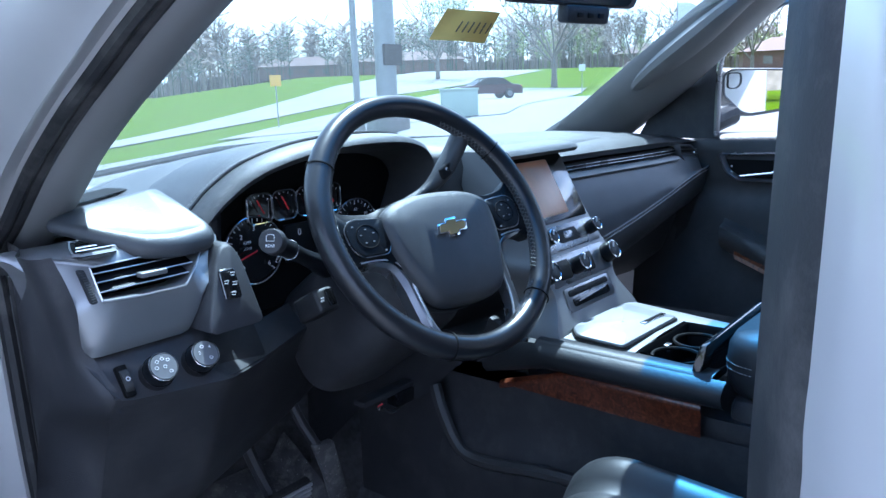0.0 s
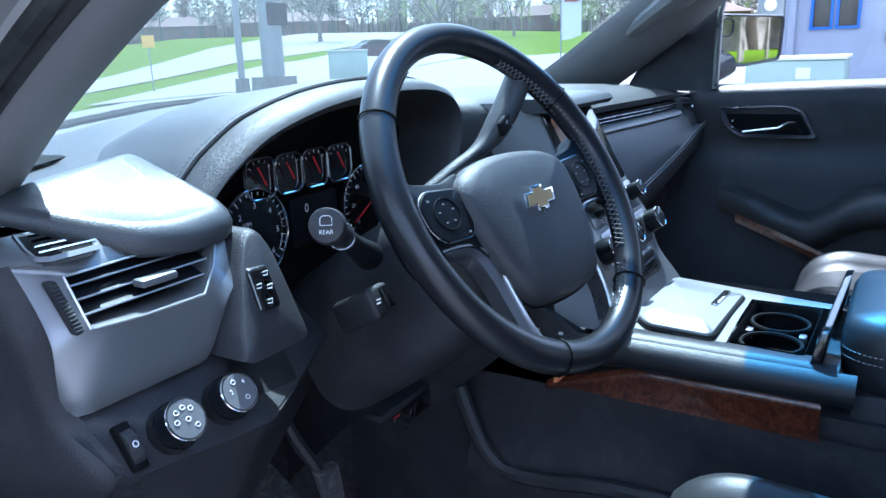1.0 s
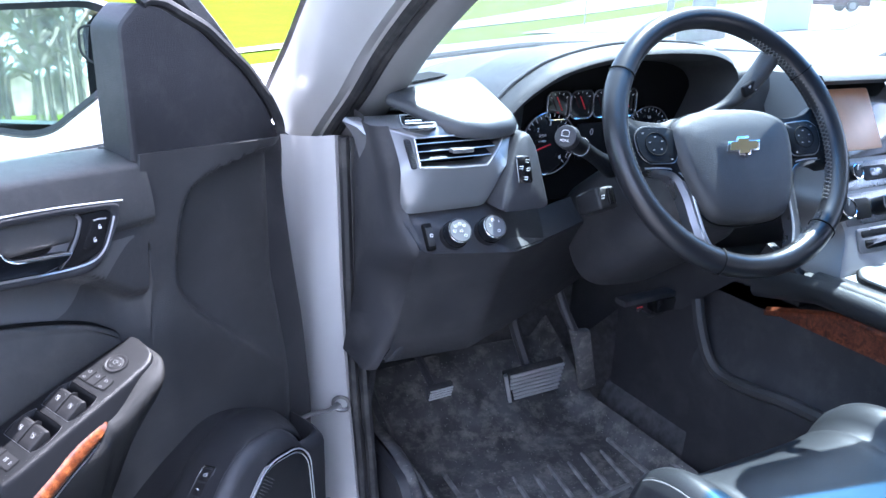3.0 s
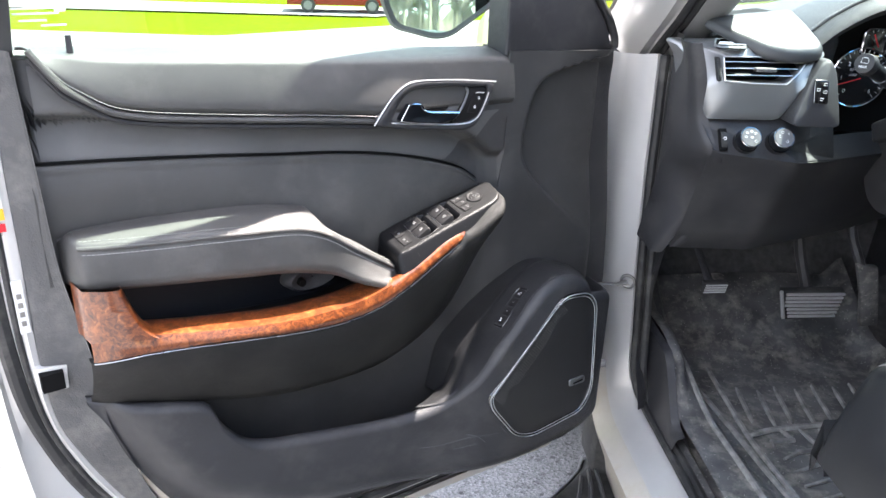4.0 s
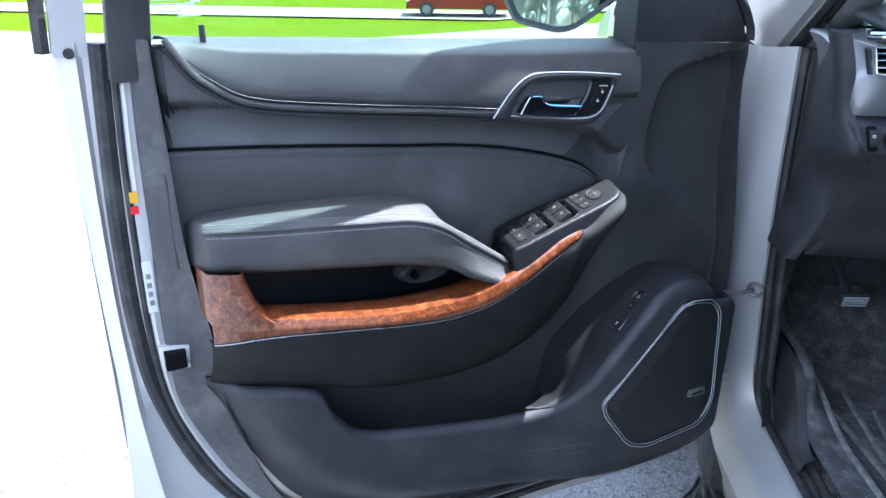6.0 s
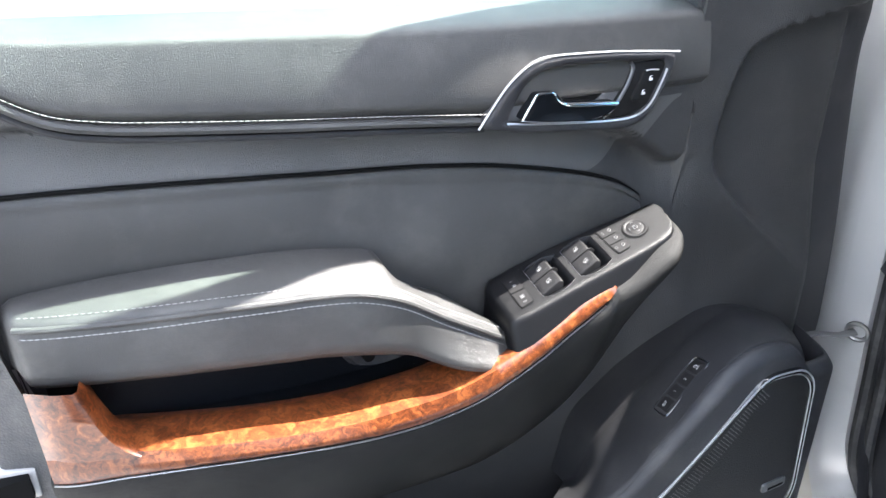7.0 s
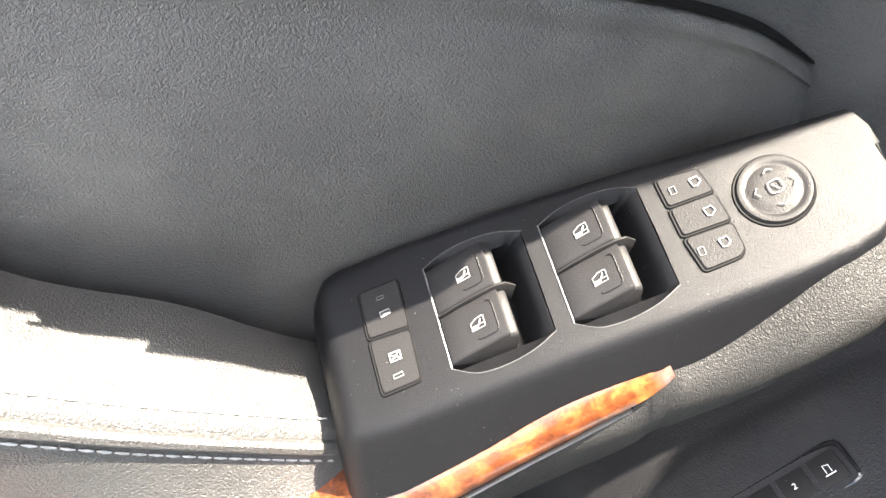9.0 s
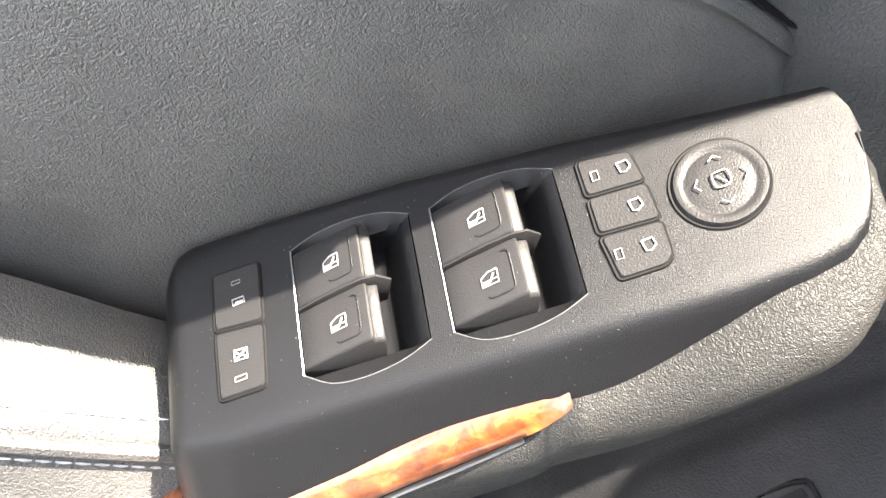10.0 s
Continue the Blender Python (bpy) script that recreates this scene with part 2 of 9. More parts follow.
M = {
    "leather": surface("black_leather", (0.038, 0.037, 0.036), 0.44, spec=0.72, grain=0.6, grain_scale=1500, vary=0.2, fine=0.45, fine_scale=900, dust=0.10, specks=0.010, specks_scale=120),
    "leather_seat": surface("black_seat_leather", (0.022, 0.023, 0.025), 0.42, spec=0.36, grain=0.2, grain_scale=1000, vary=0.2, fine=0.2, fine_scale=120),
    "leather_rim": surface("black_rim_leather", (0.014, 0.014, 0.016), 0.30, grain=0.12, grain_scale=900, vary=0.2),
    "plastic": surface("black_moulded_plastic", (0.028, 0.028, 0.031), 0.48, spec=0.36, grain=0.55, grain_scale=900, vary=0.2, dust=0.08, specks=0.012, specks_scale=140),
    "plastic_soft": surface("soft_black_panel", (0.037, 0.0365, 0.037), 0.46, spec=0.5, grain=0.6, grain_scale=900, vary=0.18, dust=0.06),
    "plastic_pad": surface("grained_pad", (0.046, 0.048, 0.051), 0.42, grain=0.3, grain_scale=900, vary=0.12, fine=0.15, fine_scale=160),
    "plastic_fine": surface("satin_black_plastic", (0.006, 0.007, 0.009), 0.39, spec=0.165, vary=0.15, fine=0.12, fine_scale=3000, specks=0.05, specks_scale=520),
    "switch_satin": surface("satin_black_switch_plate", (0.0050, 0.0051, 0.0058), 0.37, spec=0.17, vary=0.15, fine=0.35, fine_scale=2600, specks=0.05, specks_scale=560, rough_vary=0.1),
    "button": surface("button_black", (0.0135, 0.013, 0.0135), 0.45, spec=0.15, vary=0.15, fine=0.3, fine_scale=1600, specks=0.03, specks_scale=300),
    # grey that paints the highlight along the switch wells' edges
    "edge_glint": surface("plastic_edge_glint", (0.05, 0.05, 0.05), 0.4, vary=0.3, vary_scale=300),
    "trim_edge": surface("grey_grained_edge", (0.060, 0.060, 0.062), 0.5, spec=0.4, grain=0.6, grain_scale=500, vary=0.2, dust=0.25),
    "pod": surface("dark_pod_plastic", (0.016, 0.016, 0.0175), 0.46, spec=0.33, grain=0.5, grain_scale=900, vary=0.2, dust=0.05, specks=0.012, specks_scale=140),
    # panel tone raised for the band; the light on it is put into the colour
    "band": surface("lit_panel_band", (0.074, 0.0725, 0.072), 0.46, spec=0.8, grain=0.6, grain_scale=1100, vary=0.15, dust=0.06),
    "gloss": surface("piano_black", (0.008, 0.008, 0.009), 0.10, vary=0.1, coat=0.6),
    # near-black; also puts the shade of recesses, ducts and gaps into the colour
    "hollow": surface("black_and_recess_shade", (0.0035, 0.0035, 0.0038), 0.7, spec=0.12, vary=0.2),
    "silver": surface("satin_silver_trim", (0.21, 0.212, 0.215), 0.48, metal=0.7, vary=0.06, fine=0.08, fine_scale=1800),
    "bezel": surface("satin_silver_paint", (0.25, 0.255, 0.26), 0.38, metal=0.65, vary=0.07, fine=0.10, fine_scale=1500),
    "nose": surface("grained_soft_fascia", (0.016, 0.0155, 0.015), 0.5, spec=0.17, grain=0.55, grain_scale=1600, vary=0.2, dust=0.04, specks=0.02, specks_scale=200),
    "console_hide": surface("console_leather", (0.020, 0.021, 0.023), 0.42, spec=0.3, grain=0.25, grain_scale=1000, vary=0.2, fine=0.2, fine_scale=200),
    "silver_dark": surface("shadow_chrome", (0.30, 0.30, 0.31), 0.28, metal=0.85, vary=0.08),
    "chrome": surface("chrome", (0.82, 0.82, 0.84), 0.09, metal=1.0, vary=0.04),
    "silver_bright": surface("satin_bright_trim", (0.62, 0.62, 0.63), 0.30, metal=0.7, vary=0.05),
    "gold": surface("gold_emblem", (0.55, 0.38, 0.17), 0.3, metal=0.7, vary=0.12),
    "paint": surface("champagne_silver_paint", (0.54, 0.53, 0.515), 0.30, metal=0.30, vary=0.05, coat=0.7, fine=0.05, fine_scale=2500),
    "paint_dirty": surface("dusty_sill_paint", (0.52, 0.49, 0.44), 0.45, metal=0.2, vary=0.12, dust=0.75, dust_color=(0.40, 0.33, 0.22), dust_scale=9, coat=0.15),
    "rubber": surface("black_rubber", (0.016, 0.016, 0.017), 0.62, vary=0.25, fine=0.3, fine_scale=500, dust=0.2),
    "mat": surface("worn_rubber_mat", (0.080, 0.079, 0.080), 0.55, vary=0.5, vary_scale=16, fine=0.9, fine_scale=260, dust=0.75, dust_color=(0.36, 0.33, 0.29), dust_scale=26, specks=0.12, specks_scale=110),
    "mat_rib": surface("dusty_mat_rib", (0.20, 0.196, 0.188), 0.6, vary=0.5, vary_scale=40, fine=0.4, fine_scale=300),
    "fascia": surface("satin_grey_fascia", (0.105, 0.106, 0.110), 0.42, grain=0.2, grain_scale=1200, vary=0.12, fine=0.15, fine_scale=900),
    "carpet": surface("charcoal_carpet", (0.06, 0.06, 0.063), 0.95, vary=0.4, vary_scale=60, fine=1.0, fine_scale=900, dust=0.35, dust_color=(0.16, 0.15, 0.135)),
    "headliner": surface("grey_headliner", (0.30, 0.30, 0.30), 0.9, vary=0.06, fine=0.4, fine_scale=900),
    "pillar": surface("grey_pillar_trim", (0.22, 0.215, 0.21), 0.62, vary=0.06, grain=0.25, grain_scale=900),
    "thread": surface("grey_thread", (0.30, 0.295, 0.29), 0.7, vary=0.2, vary_scale=300),
    "thread_dark": surface("dull_grey_thread", (0.13, 0.128, 0.125), 0.75, vary=0.2, vary_scale=300),
    "mark": surface("white_marking", (0.72, 0.72, 0.72), 0.5, vary=0.05),
    "mark_dim": surface("worn_marking", (0.18, 0.18, 0.18), 0.5, vary=0.3, vary_scale=400),
    "red": surface("red_needle", (0.70, 0.02, 0.03), 0.4, vary=0.05),
    # tan that paints the screen's polarised light
    "tan": surface("screen_light_patch", (0.70, 0.36, 0.20), 0.30, vary=0.08, vary_scale=20),
    "mirror": surface("mirror_glass", (0.86, 0.88, 0.88), 0.02, metal=1.0, vary=0.01, rough_vary=0.0),
    "note": surface("yellow_paper", (0.72, 0.52, 0.14), 0.8, vary=0.08, vary_scale=30),
    "ink": surface("pencil_ink", (0.10, 0.08, 0.05), 0.8, vary=0.1),
    "sticker": surface("white_sticker", (0.70, 0.70, 0.69), 0.5, vary=0.05),
    "grille": surface("speaker_mesh", (0.010, 0.010, 0.011), 0.55, vary=0.2, grain=0.9, grain_scale=700),
    "wood": burl_wood("burl_wood_veneer", (0.86, 0.80, 0.80)),
    # darker, cooler copy of the veneer; the console's shade is in the colour
    "wood_shaded": burl_wood("shaded_burl_veneer", (0.55, 0.50, 0.75)),
    "steel": surface("worn_steel", (0.30, 0.29, 0.28), 0.45, metal=0.9, vary=0.25, dust=0.3),
    "windshield": glass("windshield_glass", (0.58, 0.70, 0.68), film=0.016),
    "clearglass": glass("pale_side_glass", (0.86, 0.90, 0.88)),
    "sideglass": glass("side_glass", (0.72, 0.88, 0.80)),
    "shade_band": glass("blue_shade_band", (0.14, 0.46, 0.80)),
    "asphalt": ground_mix("pale_worn_asphalt", (0.06, 0.06, 0.06), (0.20, 0.20, 0.196), 160, stone=0.55, bump=0.8),
    "concrete": ground_mix("pale_concrete_road", (0.20, 0.197, 0.19), (0.28, 0.275, 0.265), 8, bump=0.3),
    "grass": ground_mix("spring_turf", (0.050, 0.088, 0.0005), (0.086, 0.135, 0.001), 5.0, bump=0.8),
    "bark": surface("grey_bark", (0.16, 0.14, 0.12), 0.9, vary=0.3, vary_scale=4, fine=0.6, fine_scale=30),
    "leaf": surface("spring_leaf", (0.16, 0.20, 0.05), 0.7, vary=0.35, vary_scale=2),
    "leaf_brown": surface("bare_twig_haze", (0.25, 0.205, 0.17), 0.9, vary=0.3, vary_scale=1.0),
    "hedge": surface("dark_evergreen", (0.035, 0.06, 0.03), 0.9, vary=0.4, vary_scale=1.0),
    "galv": surface("galvanised_pole", (0.26, 0.27, 0.27), 0.5, metal=0.5, vary=0.12, vary_scale=3),
    "utility": surface("pale_green_cabinet", (0.36, 0.44, 0.38), 0.5, vary=0.1, vary_scale=2),
    "siding": surface("pale_blue_wall", (0.34, 0.36, 0.44), 0.7, vary=0.06, vary_scale=1.5),
    "blue": surface("blue_window_frame", (0.03, 0.14, 0.55), 0.4, vary=0.08),
    "pane": surface("dark_pane", (0.12, 0.11, 0.09), 0.08, vary=0.3, vary_scale=1.2),
    "brick": surface("brown_house", (0.14, 0.08, 0.06), 0.85, vary=0.2, vary_scale=1),
    "roof": surface("brown_roof", (0.10, 0.06, 0.05), 0.9, vary=0.2),
    "car_red": surface("dark_red_car_paint", (0.22, 0.012, 0.02), 0.25, metal=0.3, vary=0.08, coat=0.8),
    "car_maroon": surface("maroon_car_paint", (0.06, 0.025, 0.035), 0.25, metal=0.3, vary=0.08, coat=0.8),
    "car_glass": surface("dark_car_glass", (0.02, 0.025, 0.03), 0.05, vary=0.1),
    "yellow": surface("yellow_sign", (0.75, 0.42, 0.03), 0.5, vary=0.05),
    "rust": surface("rusty_post", (0.38, 0.10, 0.05), 0.7, vary=0.25, vary_scale=3),
}


# ---- mesh helpers ----
class Geo:
    """Vertices and faces gathered for one mesh."""

    def __init__(self):
        self.v, self.f = [], []

    def add(self, verts, faces):
        k = len(self.v)
        self.v += [tuple(map(float, p)) for p in verts]
        self.f += [tuple(k + i for i in q) for q in faces]
        return self

    def grid(self, rows, wrap_u=False, wrap_v=False, cap=False):
        """Faces between rows of points, each row of one length."""
        nr, nc = len(rows), len(rows[0])
        faces = []
        for i in range(nr if wrap_u else nr - 1):
            for j in range(nc if wrap_v else nc - 1):
                a, b = i, (i + 1) % nr
                faces.append((a * nc + j, a * nc + (j + 1) % nc, b * nc + (j + 1) % nc, b * nc + j))
        if cap:
            faces += [tuple(range(nc)), tuple((nr - 1) * nc + j for j in reversed(range(nc)))]
        return self.add([p for r in rows for p in r], faces)

    def box(self, c, s, m=None):
        x, y, z = (k / 2 for k in s)
        pts = [Vector((i * x, j * y, k * z)) for i in (-1, 1) for j in (-1, 1) for k in (-1, 1)]
        pts = [Vector(c) + (m @ p if m else p) for p in pts]
        return self.add(pts, [(0, 1, 3, 2), (4, 6, 7, 5), (0, 4, 5, 1), (2, 3, 7, 6), (0, 2, 6, 4), (1, 5, 7, 3)])

    def prism(self, front, off):
        """A flat outline, in three dimensions, pushed back by off."""
        n, o = len(front), Vector(off)
        pts = [Vector(p) for p in front] + [Vector(p) + o for p in front]
        faces = [tuple(range(n)), tuple(reversed(range(n, 2 * n)))]
        faces += [(i, i + n, (i + 1) % n + n, (i + 1) % n) for i in range(n)]
        return self.add(pts, faces)

    def tube(self, path, r, sides=8, closed=False, flat=1.0):
        path = [Vector(p) for p in path]
        n, rows, up = len(path), [], None
        for i, p in enumerate(path):
            a = path[(i - 1) % n] if (closed or i) else p
            b = path[(i + 1) % n] if (closed or i < n - 1) else p
            d = (b - a).normalized()
            if up is None:
                up = Vector((0, 0, 1)) if abs(d.z) < 0.9 else Vector((1, 0, 0))
            side = d.cross(up).normalized()
            up = side.cross(d).normalized()
            rad = r[i] if isinstance(r, (list, tuple)) else r
            rows.append([p + rad * (math.cos(t) * side + flat * math.sin(t) * up) for t in (2 * math.pi * k / sides for k in range(sides))])
        return self.grid(rows, wrap_u=closed, wrap_v=True, cap=not closed)

    def cyl(self, a, b, ra, rb=None, sides=24, steps=()):
        """A turned solid from a to b; steps: (share of the length, radius)."""
        a, b = Vector(a), Vector(b)
        rb = ra if rb is None else rb
        d = (b - a).normalized()
        s = d.orthogonal().normalized()
        t = d.cross(s)
        prof = [(0.0, ra), *steps, (1.0, rb)]
        rows = [[a + (b - a) * k + r * (math.cos(2 * math.pi * q / sides) * s + math.sin(2 * math.pi * q / sides) * t) for q in range(sides)] for k, r in prof]
        return self.grid(rows, wrap_v=True, cap=True)


def part(name, geo, material, parent=None, label="", bevel=0.0, segments=2, sharp=35, kind="", category="", group=""):
    """Links the gathered geometry as one mesh object under its thing."""
    me = bpy.data.meshes.new(name)
    me.from_pydata(geo.v, [], geo.f)
    bm = bmesh.new()
    bm.from_mesh(me)
    bmesh.ops.remove_doubles(bm, verts=bm.verts, dist=1e-5)
    bmesh.ops.recalc_face_normals(bm, faces=bm.faces)
    if bevel:
        edges = [e for e in bm.edges if len(e.link_faces) == 2 and e.calc_face_angle(0) > radians(30)]
        bmesh.ops.bevel(bm, geom=edges, offset=bevel, segments=segments, affect="EDGES", profile=0.5, clamp_overlap=True)
    bm.to_mesh(me)
    bm.free()
    for p in me.polygons:
        p.use_smooth = True
    me.set_sharp_from_angle(angle=radians(sharp))
    me.materials.append(M[material])
    ob = new(name, me)
    if parent:
        ob.parent = parent
    return tagged(ob, label, category, group, kind)


def thing(name, label, category, m=None, group="", kind=""):
    ob = new(name)
    ob.empty_display_size = 0.1
    if m is not None:
        ob.matrix_world = m
    return tagged(ob, label, category, group, kind)


def spline(pts, n=40, closed=False):
    """A smooth line through a few points (Catmull-Rom), resampled to n by length."""
    p = np.array(pts, float)
    k = len(p)
    out = []
    for i in range(k if closed else k - 1):
        if closed:
            a, b, c, d = p[(i - 1) % k], p[i], p[(i + 1) % k], p[(i + 2) % k]
        else:
            a, b, c, d = p[max(i - 1, 0)], p[i], p[i + 1], p[min(i + 2, k - 1)]
        for t in np.linspace(0, 1, 16, endpoint=False):
            out.append(0.5 * (2 * b + (c - a) * t + (2 * a - 5 * b + 4 * c - d) * t ** 2 + (3 * b - a - 3 * c + d) * t ** 3))
    out.append(p[0] if closed else p[-1])
    out = np.array(out)
    s = np.r_[0, np.cumsum(np.linalg.norm(np.diff(out, axis=0), axis=1))]
    q = np.linspace(0, s[-1], n, endpoint=not closed)
    return np.stack([np.interp(q, s, out[:, j]) for j in range(p.shape[1])], 1)


def curve_fn(pts):
    """z as a smooth function of u, from a few (u, z) points."""
    c = spline(sorted(pts), 160)
    return lambda u: float(np.interp(u, c[:, 0], c[:, 1]))


def smooth(t):
    t = min(1.0, max(0.0, t))
    return t * t * (3 - 2 * t)


def rounded(pts, r, n=5):
    """A flat outline (2D) with its corners rounded by r."""
    out, k = [], len(pts)
    for i in range(k):
        a, b, c = (np.array(pts[j % k], float) for j in (i - 1, i, i + 1))
        da, dc = (a - b) / np.linalg.norm(a - b), (c - b) / np.linalg.norm(c - b)
        rr = min(r, np.linalg.norm(a - b) * 0.48, np.linalg.norm(c - b) * 0.48)
        p, q = b + da * rr, b + dc * rr
        for t in np.linspace(0, 1, n):
            out.append((1 - t) ** 2 * p + 2 * t * (1 - t) * b + t * t * q)
    return [tuple(o) for o in out]


def resample(poly, n, closed=True):
    p = np.array([*poly, poly[0]] if closed else poly, float)
    s = np.r_[0, np.cumsum(np.linalg.norm(np.diff(p, axis=0), axis=1))]
    q = np.linspace(0, s[-1], n, endpoint=not closed)
    return [tuple(float(np.interp(v, s, p[:, j])) for j in range(p.shape[1])) for v in q]


def stitches(geo, path, length=0.0042, gap=0.0022, r=0.00055):
    """A row of thread stitches along a line."""
    p = np.array(path, float)
    s = np.r_[0, np.cumsum(np.linalg.norm(np.diff(p, axis=0), axis=1))]
    at = lambda q: [float(np.interp(q, s, p[:, j])) for j in range(3)]
    q = 0.0
    while q + length < s[-1]:
        geo.tube([at(q), at(q + length / 2), at(q + length)], [r * 0.6, r * 1.2, r * 0.6], 4)
        q += length + gap
    return geo


# ---- ground, road, turf ----
def ground_z(x, y):
    """The lot is level round the car, falls towards the road ahead and rises again behind it."""
    d = math.hypot(x, y)
    plane = 0.085 * x - 0.064 * y if y > 0 else 0.0
    if x > 0:
        plane *= smooth((y / max(x, 0.1) - 0.15) / 0.3)
    plane = max(-2.4, min(1.0, plane))
    z = plane * smooth((d - 4) / 14)
    far = 5.0 * smooth((d - 55) / 110) * (0.35 + 0.65 * smooth((y - 0.3 * x) / 80 + 0.4))
    return z + far


def ground_sheet(name, material, label, inside, lift, step, span, category):
    g, (x0, x1, y0, y1) = Geo(), span
    nx, ny = int((x1 - x0) / step) + 1, int((y1 - y0) / step) + 1
    pts = [[(x0 + i * step, y0 + j * step) for j in range(ny)] for i in range(nx)]
    g.grid([[(x, y, ground_z(x, y) + lift) for x, y in r] for r in pts])
    return part(name, g, material, None, label, kind="structure", category=category, sharp=80)


LOT = lambda x: 28.3 - 0.05 * x                     # far edge of the lot
ROAD = lambda x: (36.3 + 0.3 * max(0, x), 40.6 + 0.5 * max(0, x))  # near and far edge of the road


def strip(name, material, label, lo, hi, x0, x1, lift, category, n=10):
    g = Geo()
    xs = np.linspace(x0, x1, 120)
    g.grid([[(x, lo(x) + (hi(x) - lo(x)) * k, ground_z(x, lo(x) + (hi(x) - lo(x)) * k) + lift) for k in np.linspace(0, 1, n)] for x in xs])
    return part(name, g, material, None, label, kind="structure", category=category, sharp=80)


g = Geo()
rr = [0, 2, *range(4, 62, 2), 66, 72, 80, 90, 100, 130, 170, 230, 320, 500, 900, 2500]
g.grid([[(r * math.cos(a), r * math.sin(a), ground_z(r * math.cos(a), r * math.sin(a)) - 0.05) for a in np.linspace(0, 2 * math.pi, 240, endpoint=False)] for r in rr], wrap_v=True)
part("ground", g, "grass", None, "spring green turf rolling to the horizon", kind="structure", category="ground", sharp=80)
strip("parking_lot", "asphalt", "pale worn asphalt parking lot", lambda x: -30.0, LOT, -60, 60, 0.0, "parking lot", 90)
strip("road", "concrete", "pale concrete road beyond the grass verge", lambda x: ROAD(x)[0], lambda x: ROAD(x)[1], -90, 110, 0.03, "road")
g = Geo()
xs = np.linspace(20, 70, 20)
g.grid([[(x, 14 + (x - 20) * 0.5 + 16 * k, ground_z(x, 14 + (x - 20) * 0.5 + 16 * k) + 0.025) for k in np.linspace(0, 1, 12)] for x in xs])
part("side_drive", g, "concrete", None, "pale drive joining the road", kind="structure", category="road", sharp=80)

# ---- trees ----
def limb(g, a, d, length, r, depth, rng, tips):
    pts, p, dd = [a], Vector(a), Vector(d).normalized()
    for k in range(4):
        dd = (dd + Vector((rng.uniform(-.16, .16), rng.uniform(-.16, .16), rng.uniform(-.02, .12)))).normalized()
        p = p + dd * length / 4
        pts.append(p.copy())
    g.tube(pts, [r * (1 - 0.13 * k) for k in range(5)], 6 if depth > 1 else 4)
    if depth == 0:
        tips.append(p)
        return
    for k in range(4 if depth > 1 else 5):
        q = pts[rng.choice((2, 3, 4, 4))]
        side = Vector((rng.uniform(-1, 1), rng.uniform(-1, 1), rng.uniform(0.1, 0.9)))
        limb(g, q, dd * 0.7 + side.normalized() * 0.75, length * rng.uniform(0.5, 0.75), r * 0.5, depth - 1, rng, tips)


def tree(x, y, height, seed, leaf="leaf", fill=26, label="", size=0.22, spread=1.1):
    rng = random.Random(seed)
    z0 = ground_z(x, y)
    t = thing("tree", label or "leafing spring tree with a spreading open crown", "tree", Matrix.Translation((x, y, z0)), group="trees on the lawn")
    g, tips = Geo(), []
    g.tube([(0, 0, -0.2), (0.02, 0, height * 0.1), (0, 0.03, height * 0.24)], [height * 0.030, height * 0.022, height * 0.018], 10)
    for k in range(7):
        a = 2 * math.pi * k / 7 + rng.uniform(-.3, .3)
        limb(g, (0, 0.02, height * rng.uniform(0.18, 0.26)), (math.cos(a) * 0.75, math.sin(a) * 0.75, rng.uniform(0.7, 1.3)), height * rng.uniform(0.34, 0.46), height * 0.010, 2, rng, tips)
    part("trunk", g, "bark", t)
    c = Geo()
    for p in tips:
        for _ in range(fill):
            q = p + Vector((rng.gauss(0, .35), rng.gauss(0, .35), rng.gauss(0, .35))) * spread * height / 9
            n = Vector((rng.uniform(-1, 1), rng.uniform(-1, 1), rng.uniform(-1, 1))).normalized()
            s = n.orthogonal().normalized() * size * rng.uniform(.5, 1.2)
            w = n.cross(s)
            c.add([q - s, q + w * 0.6, q + s, q - w * 0.6], [(0, 1, 2, 3)])
    part("crown", c, leaf, t, "thin crown of small new leaves")
    return t


def far_wood(name, label, x0, y0, x1, y1, count, hmin, hmax, seed, material, leafy):
    """A far belt of bare trees: trunks with fans of twigs."""
    rng, g = random.Random(seed), Geo()
    for k in range(count):
        t = rng.random()
        x, y = x0 + (x1 - x0) * t + rng.uniform(-4, 4), y0 + (y1 - y0) * t + rng.uniform(-9, 9)
        z, h = ground_z(x, y), rng.uniform(hmin, hmax)
        top = Vector((x + rng.uniform(-.5, .5), y, z + h))
        g.tube([(x, y, z - 0.3), (x, y, z + h * 0.5), top], [h * 0.014, h * 0.009, h * 0.003], 4)
        for _ in range(leafy):
            q = Vector((x, y, z + h * rng.uniform(0.3, 1.0)))
            d = Vector((rng.uniform(-1, 1), rng.uniform(-1, 1), rng.uniform(0.1, 1.2))).normalized() * h * rng.uniform(0.08, 0.26)
            s = d.orthogonal().normalized() * h * 0.006
            g.add([q - s, q + s, q + d + s * 2.5, q + d * 1.05, q + d - s * 2.5], [(0, 1, 2, 3, 4)])
    ob = part(name, g, material, None, label, kind="stuff", category="trees")
    return ob


def polar(az, d):
    return d * math.sin(radians(az)), d * math.cos(radians(az))


